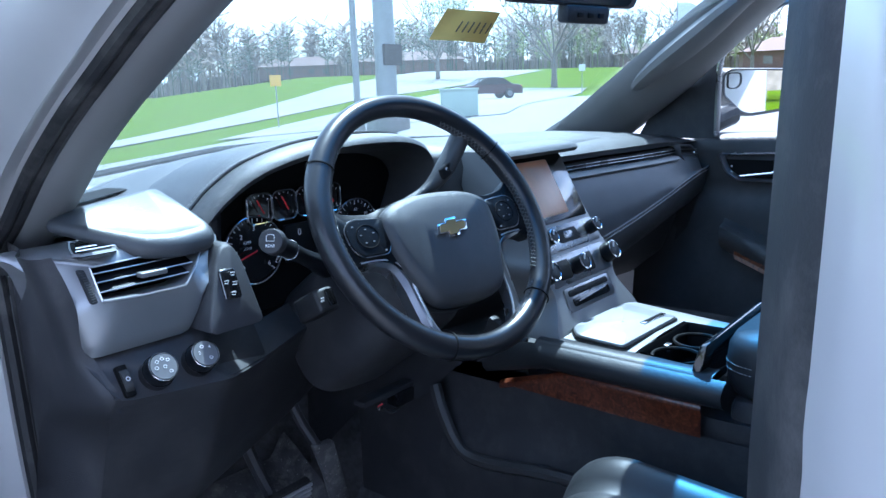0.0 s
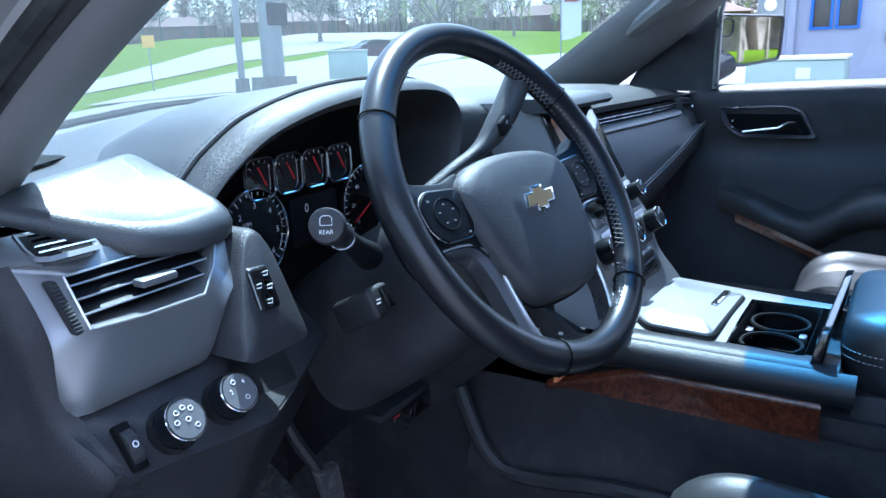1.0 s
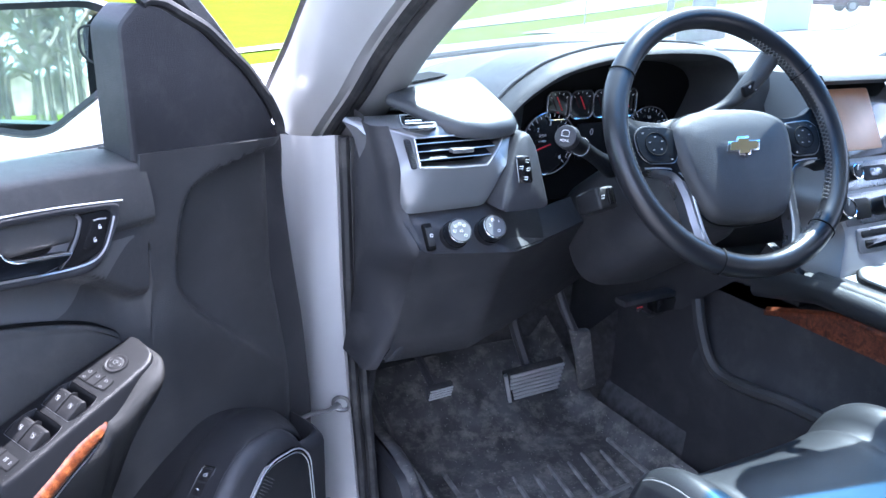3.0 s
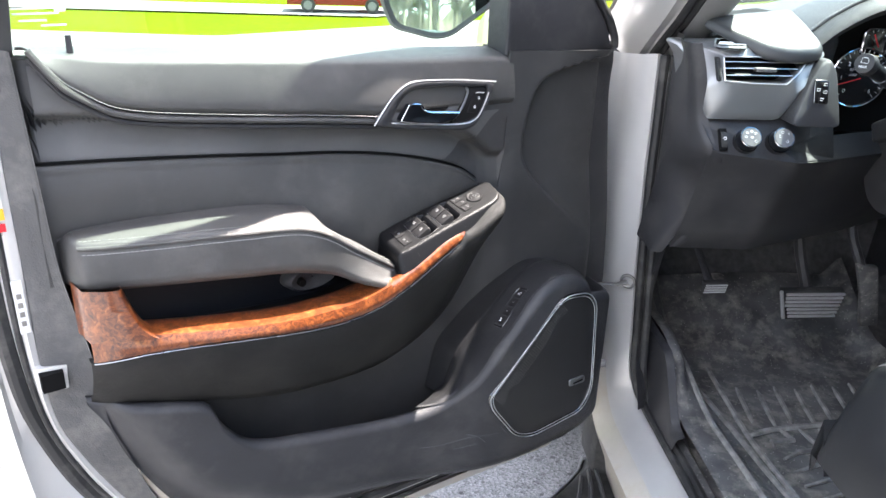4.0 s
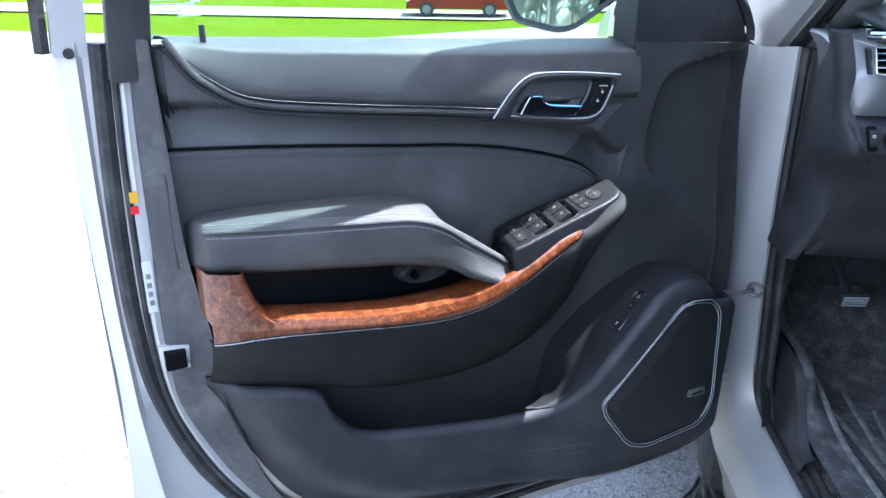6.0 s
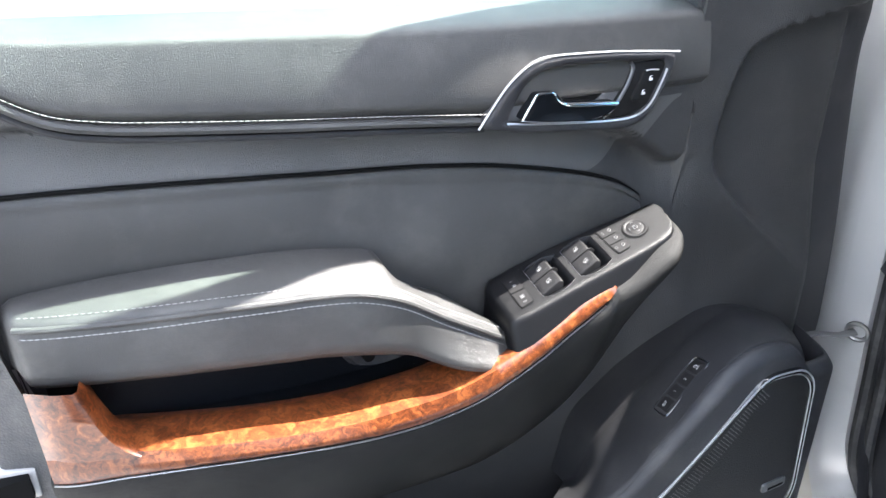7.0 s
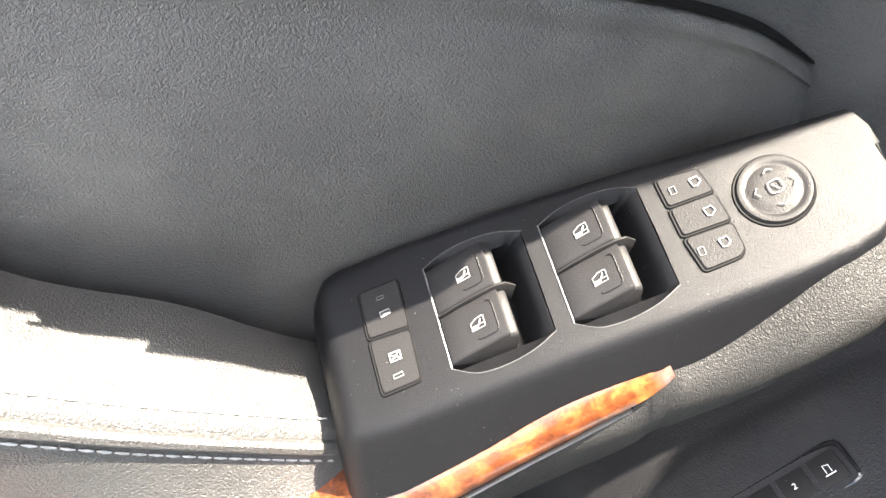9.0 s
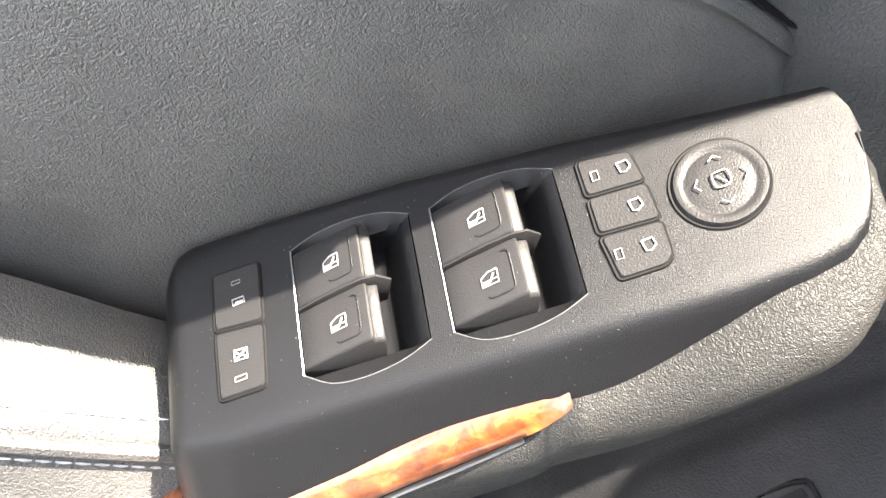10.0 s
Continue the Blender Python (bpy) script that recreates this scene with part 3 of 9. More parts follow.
for az, d, h, s, leaf, fill in ((58.5, 85, 13.5, 3, "leaf", 16), (72, 95, 11.0, 5, "leaf_brown", 10), (50, 110, 12.0, 8, "leaf", 12), (64, 120, 9, 12, "leaf_brown", 10)):
    tree(*polar(az, d), h, s, leaf, fill, size=0.16)
for a0, a1, d, n, lo, hi, s, m in ((-45, 35, 190, 260, 13, 19, 21, "leaf_brown"), (30, 62, 240, 260, 12, 17, 22, "leaf_brown"), (58, 100, 210, 260, 9, 14, 23, "leaf_brown"), (20, 60, 160, 90, 5, 9, 24, "hedge"), (55, 92, 150, 70, 4, 7, 25, "leaf"), (100, 200, 90, 170, 10, 15, 26, "leaf_brown"), (-170, -40, 130, 140, 7, 11, 27, "leaf_brown"), (-160, -60, 120, 80, 5, 8, 28, "leaf")):
    far_wood("far_wood", "far belt of bare and budding trees", *polar(a0, d), *polar(a1, d), n, lo, hi, s, m, 46)
    am = (a0 + a1) / 2
# low earth-brown understorey behind the field
for a0, a1, d, h, s in ((-60, 30, 200, 7, 31), (26, 66, 245, 8, 32), (60, 110, 215, 6, 33), (105, 210, 95, 6, 34), (-175, -55, 118, 7, 35)):
    rng, g = random.Random(s), Geo()
    rows = []
    for k in range(160):
        x, y = polar(a0 + (a1 - a0) * k / 159, d + rng.uniform(-3, 3))
        z, hh = ground_z(x, y), h * rng.uniform(0.55, 1.0)
        rows.append([(x, y, z - 1), (x + rng.uniform(-1, 1), y - 1, z + hh * 0.6), (x, y, z + hh)])
    g.grid(rows)
    part("understorey", g, "leaf_brown" if s != 31 else "leaf_brown", None, "brown brushwood edge of the woods", kind="stuff", category="trees", sharp=80)

# ---- poles, cabinets, signs ----
def pole(az, d, r, h, name, label, box=None):
    x, y = polar(az, d)
    z = ground_z(x, y)
    t = thing(name, label, "pole", Matrix.Translation((x, y, z)))
    part("shaft", Geo().cyl((0, 0, -0.3), (0, 0, h), r, r * 0.9, 20), "galv", t)
    part("base", Geo().cyl((0, 0, -0.3), (0, 0, 0.55), r * 2.1, r * 2.0, 20), "concrete", t)
    return t


pole(44.0, 26, 0.11, 9, "light_pole", "slim galvanised lamp pole on a concrete foot")
big_pole = pole(46.2, 24, 0.33, 10, "sign_pole", "thick grey steel sign pole")
g = Geo().box((-0.05, -0.36, 2.3), (0.75, 0.12, 0.62))
part("junction_box", g, "hollow", big_pole, "dark box strapped to the pole", bevel=0.02)
x, y = polar(51.5, 26)
cab = thing("utility_cabinet", "pale green metal utility cabinet on the verge", "cabinet", Matrix.Translation((x, y, ground_z(x, y) - 0.34)) @ Matrix.Rotation(radians(-50), 4, "Z"))
part("body", Geo().box((0, 0, 0.62), (1.25, 0.8, 1.25)), "utility", cab, bevel=0.03)
part("lid", Geo().box((0, 0, 1.27), (1.32, 0.86, 0.07)), "utility", cab, bevel=0.015)
for az, d, h, w, m, nm in ((38.2, 40, 2.6, 0.55, "yellow", "yellow warning sign on a post"), (60.5, 62, 2.3, 0.5, "sticker", "small white sign on a post")):
    x, y = polar(az, d)
    t = thing("road_sign", nm, "sign", Matrix.Translation((x, y, ground_z(x, y))) @ Matrix.Rotation(radians(-az), 4, "Z"))
    part("post", Geo().box((0, 0.03, h / 2), (0.06, 0.05, h)), "galv", t)
    part("plate", Geo().box((0, 0, h - 0.25), (w, 0.02, w)), m, t, bevel=0.008)
x, y = polar(67, 34)
t = thing("banner_sign", "tall white advertising banner on a post", "banner", Matrix.Translation((x, y, ground_z(x, y))) @ Matrix.Rotation(radians(-67), 4, "Z"))
part("post", Geo().cyl((0, 0, 0), (0, 0, 3.9), 0.03, 0.02, 8), "galv", t)
part("cloth", Geo().grid([[(0.02, 0, 0.8), (0.02, 0, 3.8)], [(0.45, 0.06, 0.85), (0.45, 0.05, 3.8)], [(0.85, 0.0, 1.0), (0.85, 0, 3.6)]]), "sticker", t)
part("printed_band", Geo().box((0.45, -0.01, 2.6), (0.6, 0.01, 0.5)), "rust", t)

# ---- neighbouring building with blue windows ----
bx, by = 17.5, 0.0
bld = thing("service_building", "pale blue rendered building with bright blue window frames", "building", Matrix.Translation((bx, by, ground_z(bx, 2))))
wall = Geo()
holes = [(1.36, 1.74), (1.84, 2.20)]                      # window spans along y
ys = [-9.0] + [v for h in holes for v in h] + [2.9]
ys = sorted(ys)
for a, b in zip(ys[:-1], ys[1:]):
    if (a, b) in holes:
        wall.box((0.15, (a + b) / 2, 0.85), (0.3, b - a, 1.7))
        wall.box((0.15, (a + b) / 2, 3.75), (0.3, b - a, 1.7))
    else:
        wall.box((0.15, (a + b) / 2, 2.3), (0.3, b - a, 4.6))
wall.box((4.0, 2.75, 2.3), (7.4, 0.3, 4.6))
wall.box((4.0, -8.85, 2.3), (7.4, 0.3, 4.6))
part("wall", wall, "siding", bld)
part("roof", Geo().box((4.0, -3.0, 4.7), (8.6, 12.6, 0.25)), "galv", bld, bevel=0.03)
for a, b in holes:
    fr = Geo()
    for c, s in (((0.0, (a + b) / 2, 1.69), (0.10, b - a + 0.06, 0.05)), ((0.0, (a + b) / 2, 2.90), (0.10, b - a + 0.06, 0.05)), ((0.0, a, 2.3), (0.10, 0.05, 1.2)), ((0.0, b, 2.3), (0.10, 0.05, 1.2))):
        fr.box(c, s)
    w = part("window", fr, "blue", bld, "bright blue window frame")
    part("pane", Geo().box((0.10, (a + b) / 2, 2.3), (0.02, b - a, 1.2)), "pane", w)
part("downpipe", Geo().box((-0.06, 2.55, 2.3), (0.14, 0.14, 4.6)), "siding", bld, bevel=0.02)
for k in range(5):
    part("vent_slat", Geo().box((-0.05, -4.5, 2.0 + 0.28 * k), (0.06, 0.9, 0.18)), "galv", bld, bevel=0.01)
part("meter_socket", Geo().box((-0.1, 0.55, 1.95), (0.18, 0.22, 0.55)), "sticker", bld, bevel=0.02)
part("faucet", Geo().tube([(-0.02, 0.85, 1.55), (-0.18, 0.85, 1.55), (-0.20, 0.85, 1.4)], 0.04, 8), "galv", bld)
ub = thing("electric_transformer", "large pale green transformer cabinet on a pad", "cabinet", Matrix.Translation((14.55, 1.74, ground_z(14.6, 1.7))))
part("body", Geo().box((0, 0.3, 0.58), (1.1, 1.5, 1.15)), "utility", ub, bevel=0.03)
part("lid", Geo().box((0, 0.3, 1.19), (1.16, 1.56, 0.06)), "sticker", ub, bevel=0.02)
part("notice", Geo().box((-0.556, 0.15, 0.95), (0.01, 0.22, 0.18)), "sticker", ub)
mt = thing("meter_post", "grey electric meter on a rust-stained post", "meter", Matrix.Translation((15.6, 2.62, ground_z(15.6, 2.6))))
part("post", Geo().box((0, 0, 0.9), (0.22, 0.30, 1.8)), "rust", mt, bevel=0.01)
part("meter_box", Geo().box((-0.05, 0.05, 2.05), (0.25, 0.45, 0.60)), "galv", mt, bevel=0.02)
part("dial", Geo().cyl((-0.17, 0.05, 2.1), (-0.24, 0.05, 2.1), 0.11, 0.10, 20), "sticker", mt)
part("conduit", Geo().cyl((0, 0.05, 2.3), (0, 0.05, 4.4), 0.06, 0.06, 10), "galv", mt)
part("footing", Geo().box((-0.1, 0.1, 0.15), (0.45, 0.5, 0.3)), "concrete", mt, bevel=0.02)


# ---- far houses ----
def house(az, d, w, h, seed):
    x, y = polar(az, d)
    t = thing("house", "low brown brick house with a wide hipped roof", "house", Matrix.Translation((x, y, ground_z(x, y))) @ Matrix.Rotation(radians(-az + seed), 4, "Z"), group="far houses")
    part("wall", Geo().box((0, 0, h / 2), (w, w * 0.45, h)), "brick", t)
    e, r = w / 2 + 0.6, w * 0.45 / 2 + 0.6
    g = Geo().add([(-e, -r, h), (e, -r, h), (e, r, h), (-e, r, h), (-e + r, 0, h + 2.2), (e - r, 0, h + 2.2)], [(0, 1, 5, 4), (1, 2, 5), (2, 3, 4, 5), (3, 0, 4), (3, 2, 1, 0)])
    part("roof", g, "roof", t)
    for k in (-0.32, -0.1, 0.18, 0.36):
        part("window", Geo().box((w * k, -w * 0.225 - 0.02, h * 0.55), (1.3, 0.08, 1.2)), "pane", t)
    return t


for az, d, w, h, s in ((75.5, 135, 20, 3.0, 8), (66, 170, 16, 3.0, -6), (48, 185, 24, 3.2, 5), (40, 190, 18, 3.0, -8)):
    house(az, d, w, h, s)


# ---- cars on the road ----
def sedan(name, label, x, y, yaw, paint, length=5.0, height=1.45):
    t = thing(name, label, "car", Matrix.Translation((x, y, ground_z(x, y) + 0.03)) @ Matrix.Rotation(yaw, 4, "Z"))
    half = 0.93
    prof = [(-2.5, 0.35), (-2.5, 0.72), (-2.35, 0.92), (-1.65, 1.00), (1.05, 0.98), (2.2, 0.86), (2.46, 0.66), (2.48, 0.35)]
    g = Geo()
    rows = []
    for s, k in ((-1, 0.94), (-1, 1.0), (1, 1.0), (1, 0.94)):
        rows.append([(a * (k if abs(a) > 2 else 1) * length / 5, s * half * (1.0 if k == 1 else 0.98), b * height / 1.45) for a, b in prof])
    g.grid([[(a * length / 5, -half * 0.90, b * height / 1.45) for a, b in prof], [(a * length / 5, -half, (b - 0.04) * height / 1.45) for a, b in prof], [(a * length / 5, half, (b - 0.04) * height / 1.45) for a, b in prof], [(a * length / 5, half * 0.90, b * height / 1.45) for a, b in prof]], cap=True, wrap_u=True)
    part("body", g, paint, t, sharp=30)
    cab_prof = [(-1.75, 0.98), (-1.05, 1.40), (0.15, 1.44), (1.10, 0.97)]
    g = Geo().grid([[(a * length / 5, s * w, b * height / 1.45) for a, b in cab_prof] for s, w in ((-1, 0.80), (-1, 0.76), (1, 0.76), (1, 0.80))], cap=True)
    g.grid([[(a * length / 5, -0.80 + 0.10 * (b > 1.2), b * height / 1.45) for a, b in cab_prof], [(a * length / 5, 0.80 - 0.10 * (b > 1.2), b * height / 1.45) for a, b in cab_prof]])
    part("cabin", g, "car_glass", t, "dark glazed cabin")
    g = Geo().grid([[(-1.02, s, 1.41), (-0.4, s, 1.455), (0.12, s, 1.45)] for s in (-0.70, 0.0, 0.70)])
    part("roof", g, paint, t)
    for wx in (-1.5, 1.5):
        for s in (-1, 1):
            wh = part("wheel", Geo().cyl((wx * length / 5, s * 0.70, 0.34), (wx * length / 5, s * 0.945, 0.34), 0.34, 0.33, 24), "rubber", t)
            part("rim", Geo().cyl((wx * length / 5, s * 0.90, 0.34), (wx * length / 5, s * 0.955, 0.34), 0.23, 0.20, 20), "silver", wh)
    for s in (-1, 1):
        part("headlight", Geo().box((2.36 * length / 5, s * 0.66, 0.70 * height / 1.45), (0.22, 0.34, 0.13)), "chrome", t, bevel=0.03)
        part("tail_light", Geo().box((-2.42 * length / 5, s * 0.66, 0.78), (0.14, 0.32, 0.14)), "red", t, bevel=0.03)
    return t


sedan("red_sedan", "dark red saloon car on the road", -2.7, 38.2, radians(183), "car_red")
sedan("maroon_sedan", "dark maroon saloon car on the far road", *polar(53.4, 54), radians(150), "car_maroon")


# ---- the vehicle's body round the driver's opening ----
suv = thing("suv_body", "champagne silver large SUV body seen through its open driver's door", "car")
pil = spline([(1.14, 1.262), (1.06, 1.318), (0.982, 1.368), (0.875, 1.446), (0.731, 1.530), (0.612, 1.594), (0.40, 1.690), (0.20, 1.755), (0.05, 1.785)], 40)


def pillar(profile):
    return Geo().grid([[(x + 0.10 * max(0, z - 1.50), y + dy, z + dz) for x, dz, dy in profile] for y, z in pil])


part("a_pillar", pillar([(0.30, 0.075, 0.05), (0.312, 0.050, 0.02), (0.335, 0.030, 0), (0.345, 0.022, 0), (0.352, 0.012, 0), (0.368, 0.016, 0), (0.372, 0.006, 0.01)]), "paint", suv, "silver painted windscreen pillar", sharp=40)
part("pillar_flange", pillar([(0.295, 0.078, 0.055), (0.31, 0.10, 0.07), (0.40, 0.09, 0.07), (0.47, 0.06, 0.05)]), "paint", suv)
g = Geo()
for off, r in ((0.378, 0.0075), (0.391, 0.0075)):
    g.tube([(off + 0.10 * max(0, z - 1.50), y, z + 0.010) for y, z in pil], r, 8)
part("pillar_seal", g, "rubber", suv, "black rubber door seal")
part("pillar_trim", pillar([(0.396, 0.004, 0), (0.402, 0.0, 0), (0.425, -0.004, 0), (0.452, 0.007, 0), (0.470, 0.030, 0), (0.474, 0.05, 0.01)]), "pillar", suv, "grey windscreen pillar trim", sharp=60)
# hinge pillar below
jam_in = spline([(0.372, 1.050, 1.310), (0.375, 1.050, 1.180), (0.377, 1.050, 1.071), (0.385, 1.050, 0.886), (0.394, 1.050, 0.755), (0.401, 1.049, 0.655), (0.408, 1.045, 0.615), (0.416, 1.032, 0.585), (0.4225, 1.000, 0.567), (0.427, 0.930, 0.561), (0.430, 0.780, 0.560), (0.435, 0.450, 0.560), (0.436, -0.200, 0.560), (0.436, -1.200, 0.560)], 150)
jam_out = spline([(0.333, 1.118, 1.300), (0.334, 1.118, 1.170), (0.336, 1.118, 1.050), (0.341, 1.118, 0.860), (0.342, 1.117, 0.720), (0.344, 1.114, 0.590), (0.346, 1.098, 0.510), (0.345, 1.050, 0.484), (0.341, 0.970, 0.494), (0.338, 0.860, 0.508), (0.337, 0.700, 0.516), (0.337, 0.400, 0.520), (0.337, -0.200, 0.520), (0.337, -1.200, 0.520)], 150)


def jamb_row(a, b, k0, k1, n):
    """Points across the jamb from its outer to its inner edge, with a soft crown."""
    out = []
    for k in np.linspace(k0, k1, n):
        p = b + (a - b) * k
        low = smooth((0.75 - p[2]) / 0.2)
        c = 0.010 * math.sin(math.pi * k)
        out.append((p[0] - c * 0.5, p[1] - c * 0.6 * (1 - 0.6 * low), p[2] + c * 0.9 * low))
    return out


pairs = list(zip(jam_in, jam_out))
g = Geo().grid([[*jamb_row(a, b, 0.42, 1.0, 7), (a[0] + 0.010, a[1] + 0.004, a[2] - 0.002)] for a, b in pairs])
part("hinge_pillar", g, "paint", suv, "silver painted hinge pillar and sill step", sharp=50)
g = Geo().grid([[(b[0] - 0.11, 1.16, b[2] + 0.02), (b[0] - 0.012, b[1] + 0.014, b[2]), *jamb_row(a, b, 0.0, 0.42, 6)] for a, b in pairs if b[2] > 0.60 and b[1] > 1.10])
part("pillar_flank", g, "paint", suv, sharp=50)
g = Geo().grid([[(b[0] + 0.055, b[1] + 0.02 * smooth((b[1] - 1.0) / 0.1), b[2] - 0.20), (b[0] + 0.030, b[1] + 0.02 * smooth((b[1] - 1.0) / 0.1), b[2] - 0.08), (b[0] + 0.006, b[1], b[2] - 0.018), *jamb_row(a, b, 0.0, 0.42, 6)] for a, b in pairs if not (b[2] > 0.61 and b[1] > 1.10)])
part("sill", g, "paint_dirty", suv, "silver door sill caked with road dust", sharp=50)
g = Geo()
for dx, dy, r in ((0.008, -0.012, 0.009), (0.024, -0.022, 0.009)):
    p = [(x + dx, y - 0.005 + dy * smooth((z - 0.56) / 0.08), z + 0.006 * smooth((0.62 - z) / 0.05)) for x, y, z in jam_in[::3] if y > 0.0]
    g.tube(spline(p, 90), r, 8)
part("door_seal", g, "rubber", suv, "black rubber door aperture seal")
# check strap
g = Geo().tube([(0.374, 1.055, 0.842), (0.352, 1.050, 0.838), (0.318, 1.045, 0.842), (0.26, 1.035, 0.835), (0.20, 1.02, 0.825)], [0.008, 0.006, 0.006, 0.006, 0.006], 8, flat=0.45)
strap = part("check_strap", g, "steel", suv, "steel door check strap")
g = Geo().tube([(0.376 + 0.012 * math.cos(t), 1.052 - 0.008 * math.cos(t), 0.844 + 0.013 * math.sin(t)) for t in np.linspace(0, 2 * math.pi, 16, endpoint=False)], 0.0035, 6, closed=True)
part("strap_eye", g, "steel", strap)
for z in (1.16, 0.62):
    g = Geo().box((0.290, 1.140, z), (0.03, 0.05, 0.05)).cyl((0.272, 1.135, z - 0.04), (0.272, 1.135, z + 0.04), 0.010, 0.010, 12)
    part("door_hinge", g, "silver_dark", suv, bevel=0.004)
# scuffed step inside the sill
g = Geo().grid([[(0.446, y, 0.552), (0.462, y, 0.566), (0.478, y, 0.567), (0.486, y, 0.560), (0.520, y, 0.562), (0.526, y, 0.570), (0.600, y, 0.572)] for y in np.linspace(1.10, -0.6, 40)])
part("scuff_plate", g, "mat", suv, "scuffed black sill plate")
# running board
g, rows = Geo(), []
for y in np.linspace(1.105, -1.3, 60):
    k = smooth((1.105 - y) / 0.30)
    out = 0.345 - 0.20 * k ** 0.8
    rows.append([(0.385, y, 0.30), (0.385, y, 0.352), ((out + 0.385) / 2, y, 0.362), (out + 0.02, y, 0.356), (out, y, 0.342), (out - 0.002, y, 0.315), (out + 0.03, y, 0.295)])
g.grid(rows)
board = part("running_board", g, "rubber", suv, "black running board with ribbed tread", sharp=50)
for k in range(3):
    p = [(0.37 - (0.03 + 0.05 * k) * (0.35 + 0.65 * smooth((1.06 - y) / 0.3)), y, 0.364) for y in np.linspace(1.06 - 0.02 * k, -1.2, 40)]
    part("tread_rib", Geo().tube(p, 0.005, 6), "plastic_pad", board)
g = Geo().tube([(r[4][0] - 0.001, r[4][1], r[4][2] + 0.004) for r in rows], 0.004, 6)
part("board_bright_edge", g, "silver", board)
g = Geo().box((0.40, 1.10, 0.42), (0.10, 0.12, 0.14))
part("board_bracket", g, "rubber", suv, bevel=0.01)
# front wing, bonnet, wheel
g = Geo().grid([[(0.235, y, 0.55), (0.215, y, 0.9), (0.235, y, 1.15), (0.30, y, 1.26)] for y in np.linspace(1.16, 2.9, 16)])
part("front_wing", g, "paint", suv)
g = Geo().grid([[(x, y, 1.285 - 0.10 * ((x - 1.23) / 1.0) ** 2 - 0.05 * max(0, y - 1.5) ** 1.6) for x in np.linspace(0.30, 2.16, 20)] for y in np.linspace(1.30, 2.95, 20)])
part("bonnet", g, "paint", suv, "silver bonnet in full sun", sharp=60)
g = Geo().box((1.23, 3.0, 0.75), (1.9, 0.12, 0.9))
part("front_end", g, "paint", suv, bevel=0.04)
g = Geo().cyl((0.25, 1.95, 0.40), (0.50, 1.95, 0.40), 0.40, 0.40, 40)
part("front_wheel", g, "rubber", suv, bevel=0.03)
# centre pillar
g = Geo()
rows = []
for z in np.linspace(0.50, 1.80, 24):
    dx = 0.13 * max(0, z - 1.36)
    rows.append([(0.400 + dx, 0.090, z), (0.385 + dx, 0.128, z), (0.365 + dx, 0.130, z), (0.345 + dx, 0.118, z), (0.318 + dx, 0.105, z), (0.310 + dx, 0.095, z)])
g.grid(rows)
part("centre_pillar_seal", g, "rubber", suv, "dark rubber-edged centre pillar", sharp=50)
g = Geo().grid([[(0.311 + 0.13 * max(0, z - 1.36), 0.096, z), (0.300 + 0.13 * max(0, z - 1.36), 0.088, z), (0.262 + 0.13 * max(0, z - 1.36), 0.060, z), (0.255 + 0.13 * max(0, z - 1.36), 0.03, z), (0.250 + 0.13 * max(0, z - 1.36), -0.12, z)] for z in np.linspace(0.5, 1.80, 20)])
part("centre_pillar", g, "paint", suv, "silver painted centre pillar", sharp=60)
g = Geo().box((0.46, -0.05, 1.15), (0.08, 0.26, 1.25))
part("pillar_lining", g, "pillar", suv, bevel=0.02)
g = Geo().grid([[(0.248 - 0.03 * math.sin(math.pi * (z - 0.4) / 1.0) + 0.13 * max(0, z - 1.36), y, z) for z in np.linspace(0.42, 1.36, 12)] for y in np.linspace(-0.125, -1.3, 8)])
part("rear_door", g, "paint", suv, sharp=60)
g = Geo().grid([[(0.26 + 0.13 * max(0, z - 1.36), y, z) for z in (1.36, 1.80)] for y in (-0.16, -1.2)])
part("rear_door_glass", g, "car_glass", suv)
# roof, rails, rear
g = Geo().grid([[(x, y, 1.865 - 0.05 * ((x - 1.23) / 0.9) ** 2 - 0.03 * ((y + 0.6) / 1.2) ** 2) for x in np.linspace(0.38, 2.08, 18)] for y in np.linspace(0.42, -2.6, 20)])
part("roof_panel", g, "paint", suv, sharp=80)
g = Geo().grid([[(x, y, 1.80 - 0.04 * ((x - 1.23) / 0.9) ** 2 - 0.02 * ((y + 0.6) / 1.2) ** 2) for x in np.linspace(0.42, 2.04, 18)] for y in np.linspace(0.42, -2.5, 20)])
part("headlining", g, "headliner", suv, "pale grey headlining", sharp=80)
for x in (0.42, 2.04):
    part("roof_rail", Geo().tube([(x, 0.36, 1.77), (x, -0.2, 1.80), (x, -2.5, 1.78)], 0.045, 10), "paint", suv)
g = Geo().box((1.23, -2.6, 1.1), (1.7, 0.1, 1.5))
part("tailgate", g, "paint", suv, bevel=0.03)
# floor, bulkhead, tunnel
g = Geo().grid([[(0.45, y, 0.555), (0.62, y, 0.56), (0.90, y, 0.56), (1.04, y, 0.58), (1.10, y, 0.68), (1.36, y, 0.68), (1.42, y, 0.58), (1.98, y, 0.56)] for y in np.linspace(1.18, -2.5, 10)])
g.grid([[(x, 1.18, 0.56), (x, 1.30, 0.62), (x, 1.42, 0.76), (x, 1.46, 1.0), (x, 1.46, 1.35)] for x in np.linspace(0.40, 2.06, 12)])
part("floor_pan", g, "carpet", suv, "charcoal carpeted floor and toe board")
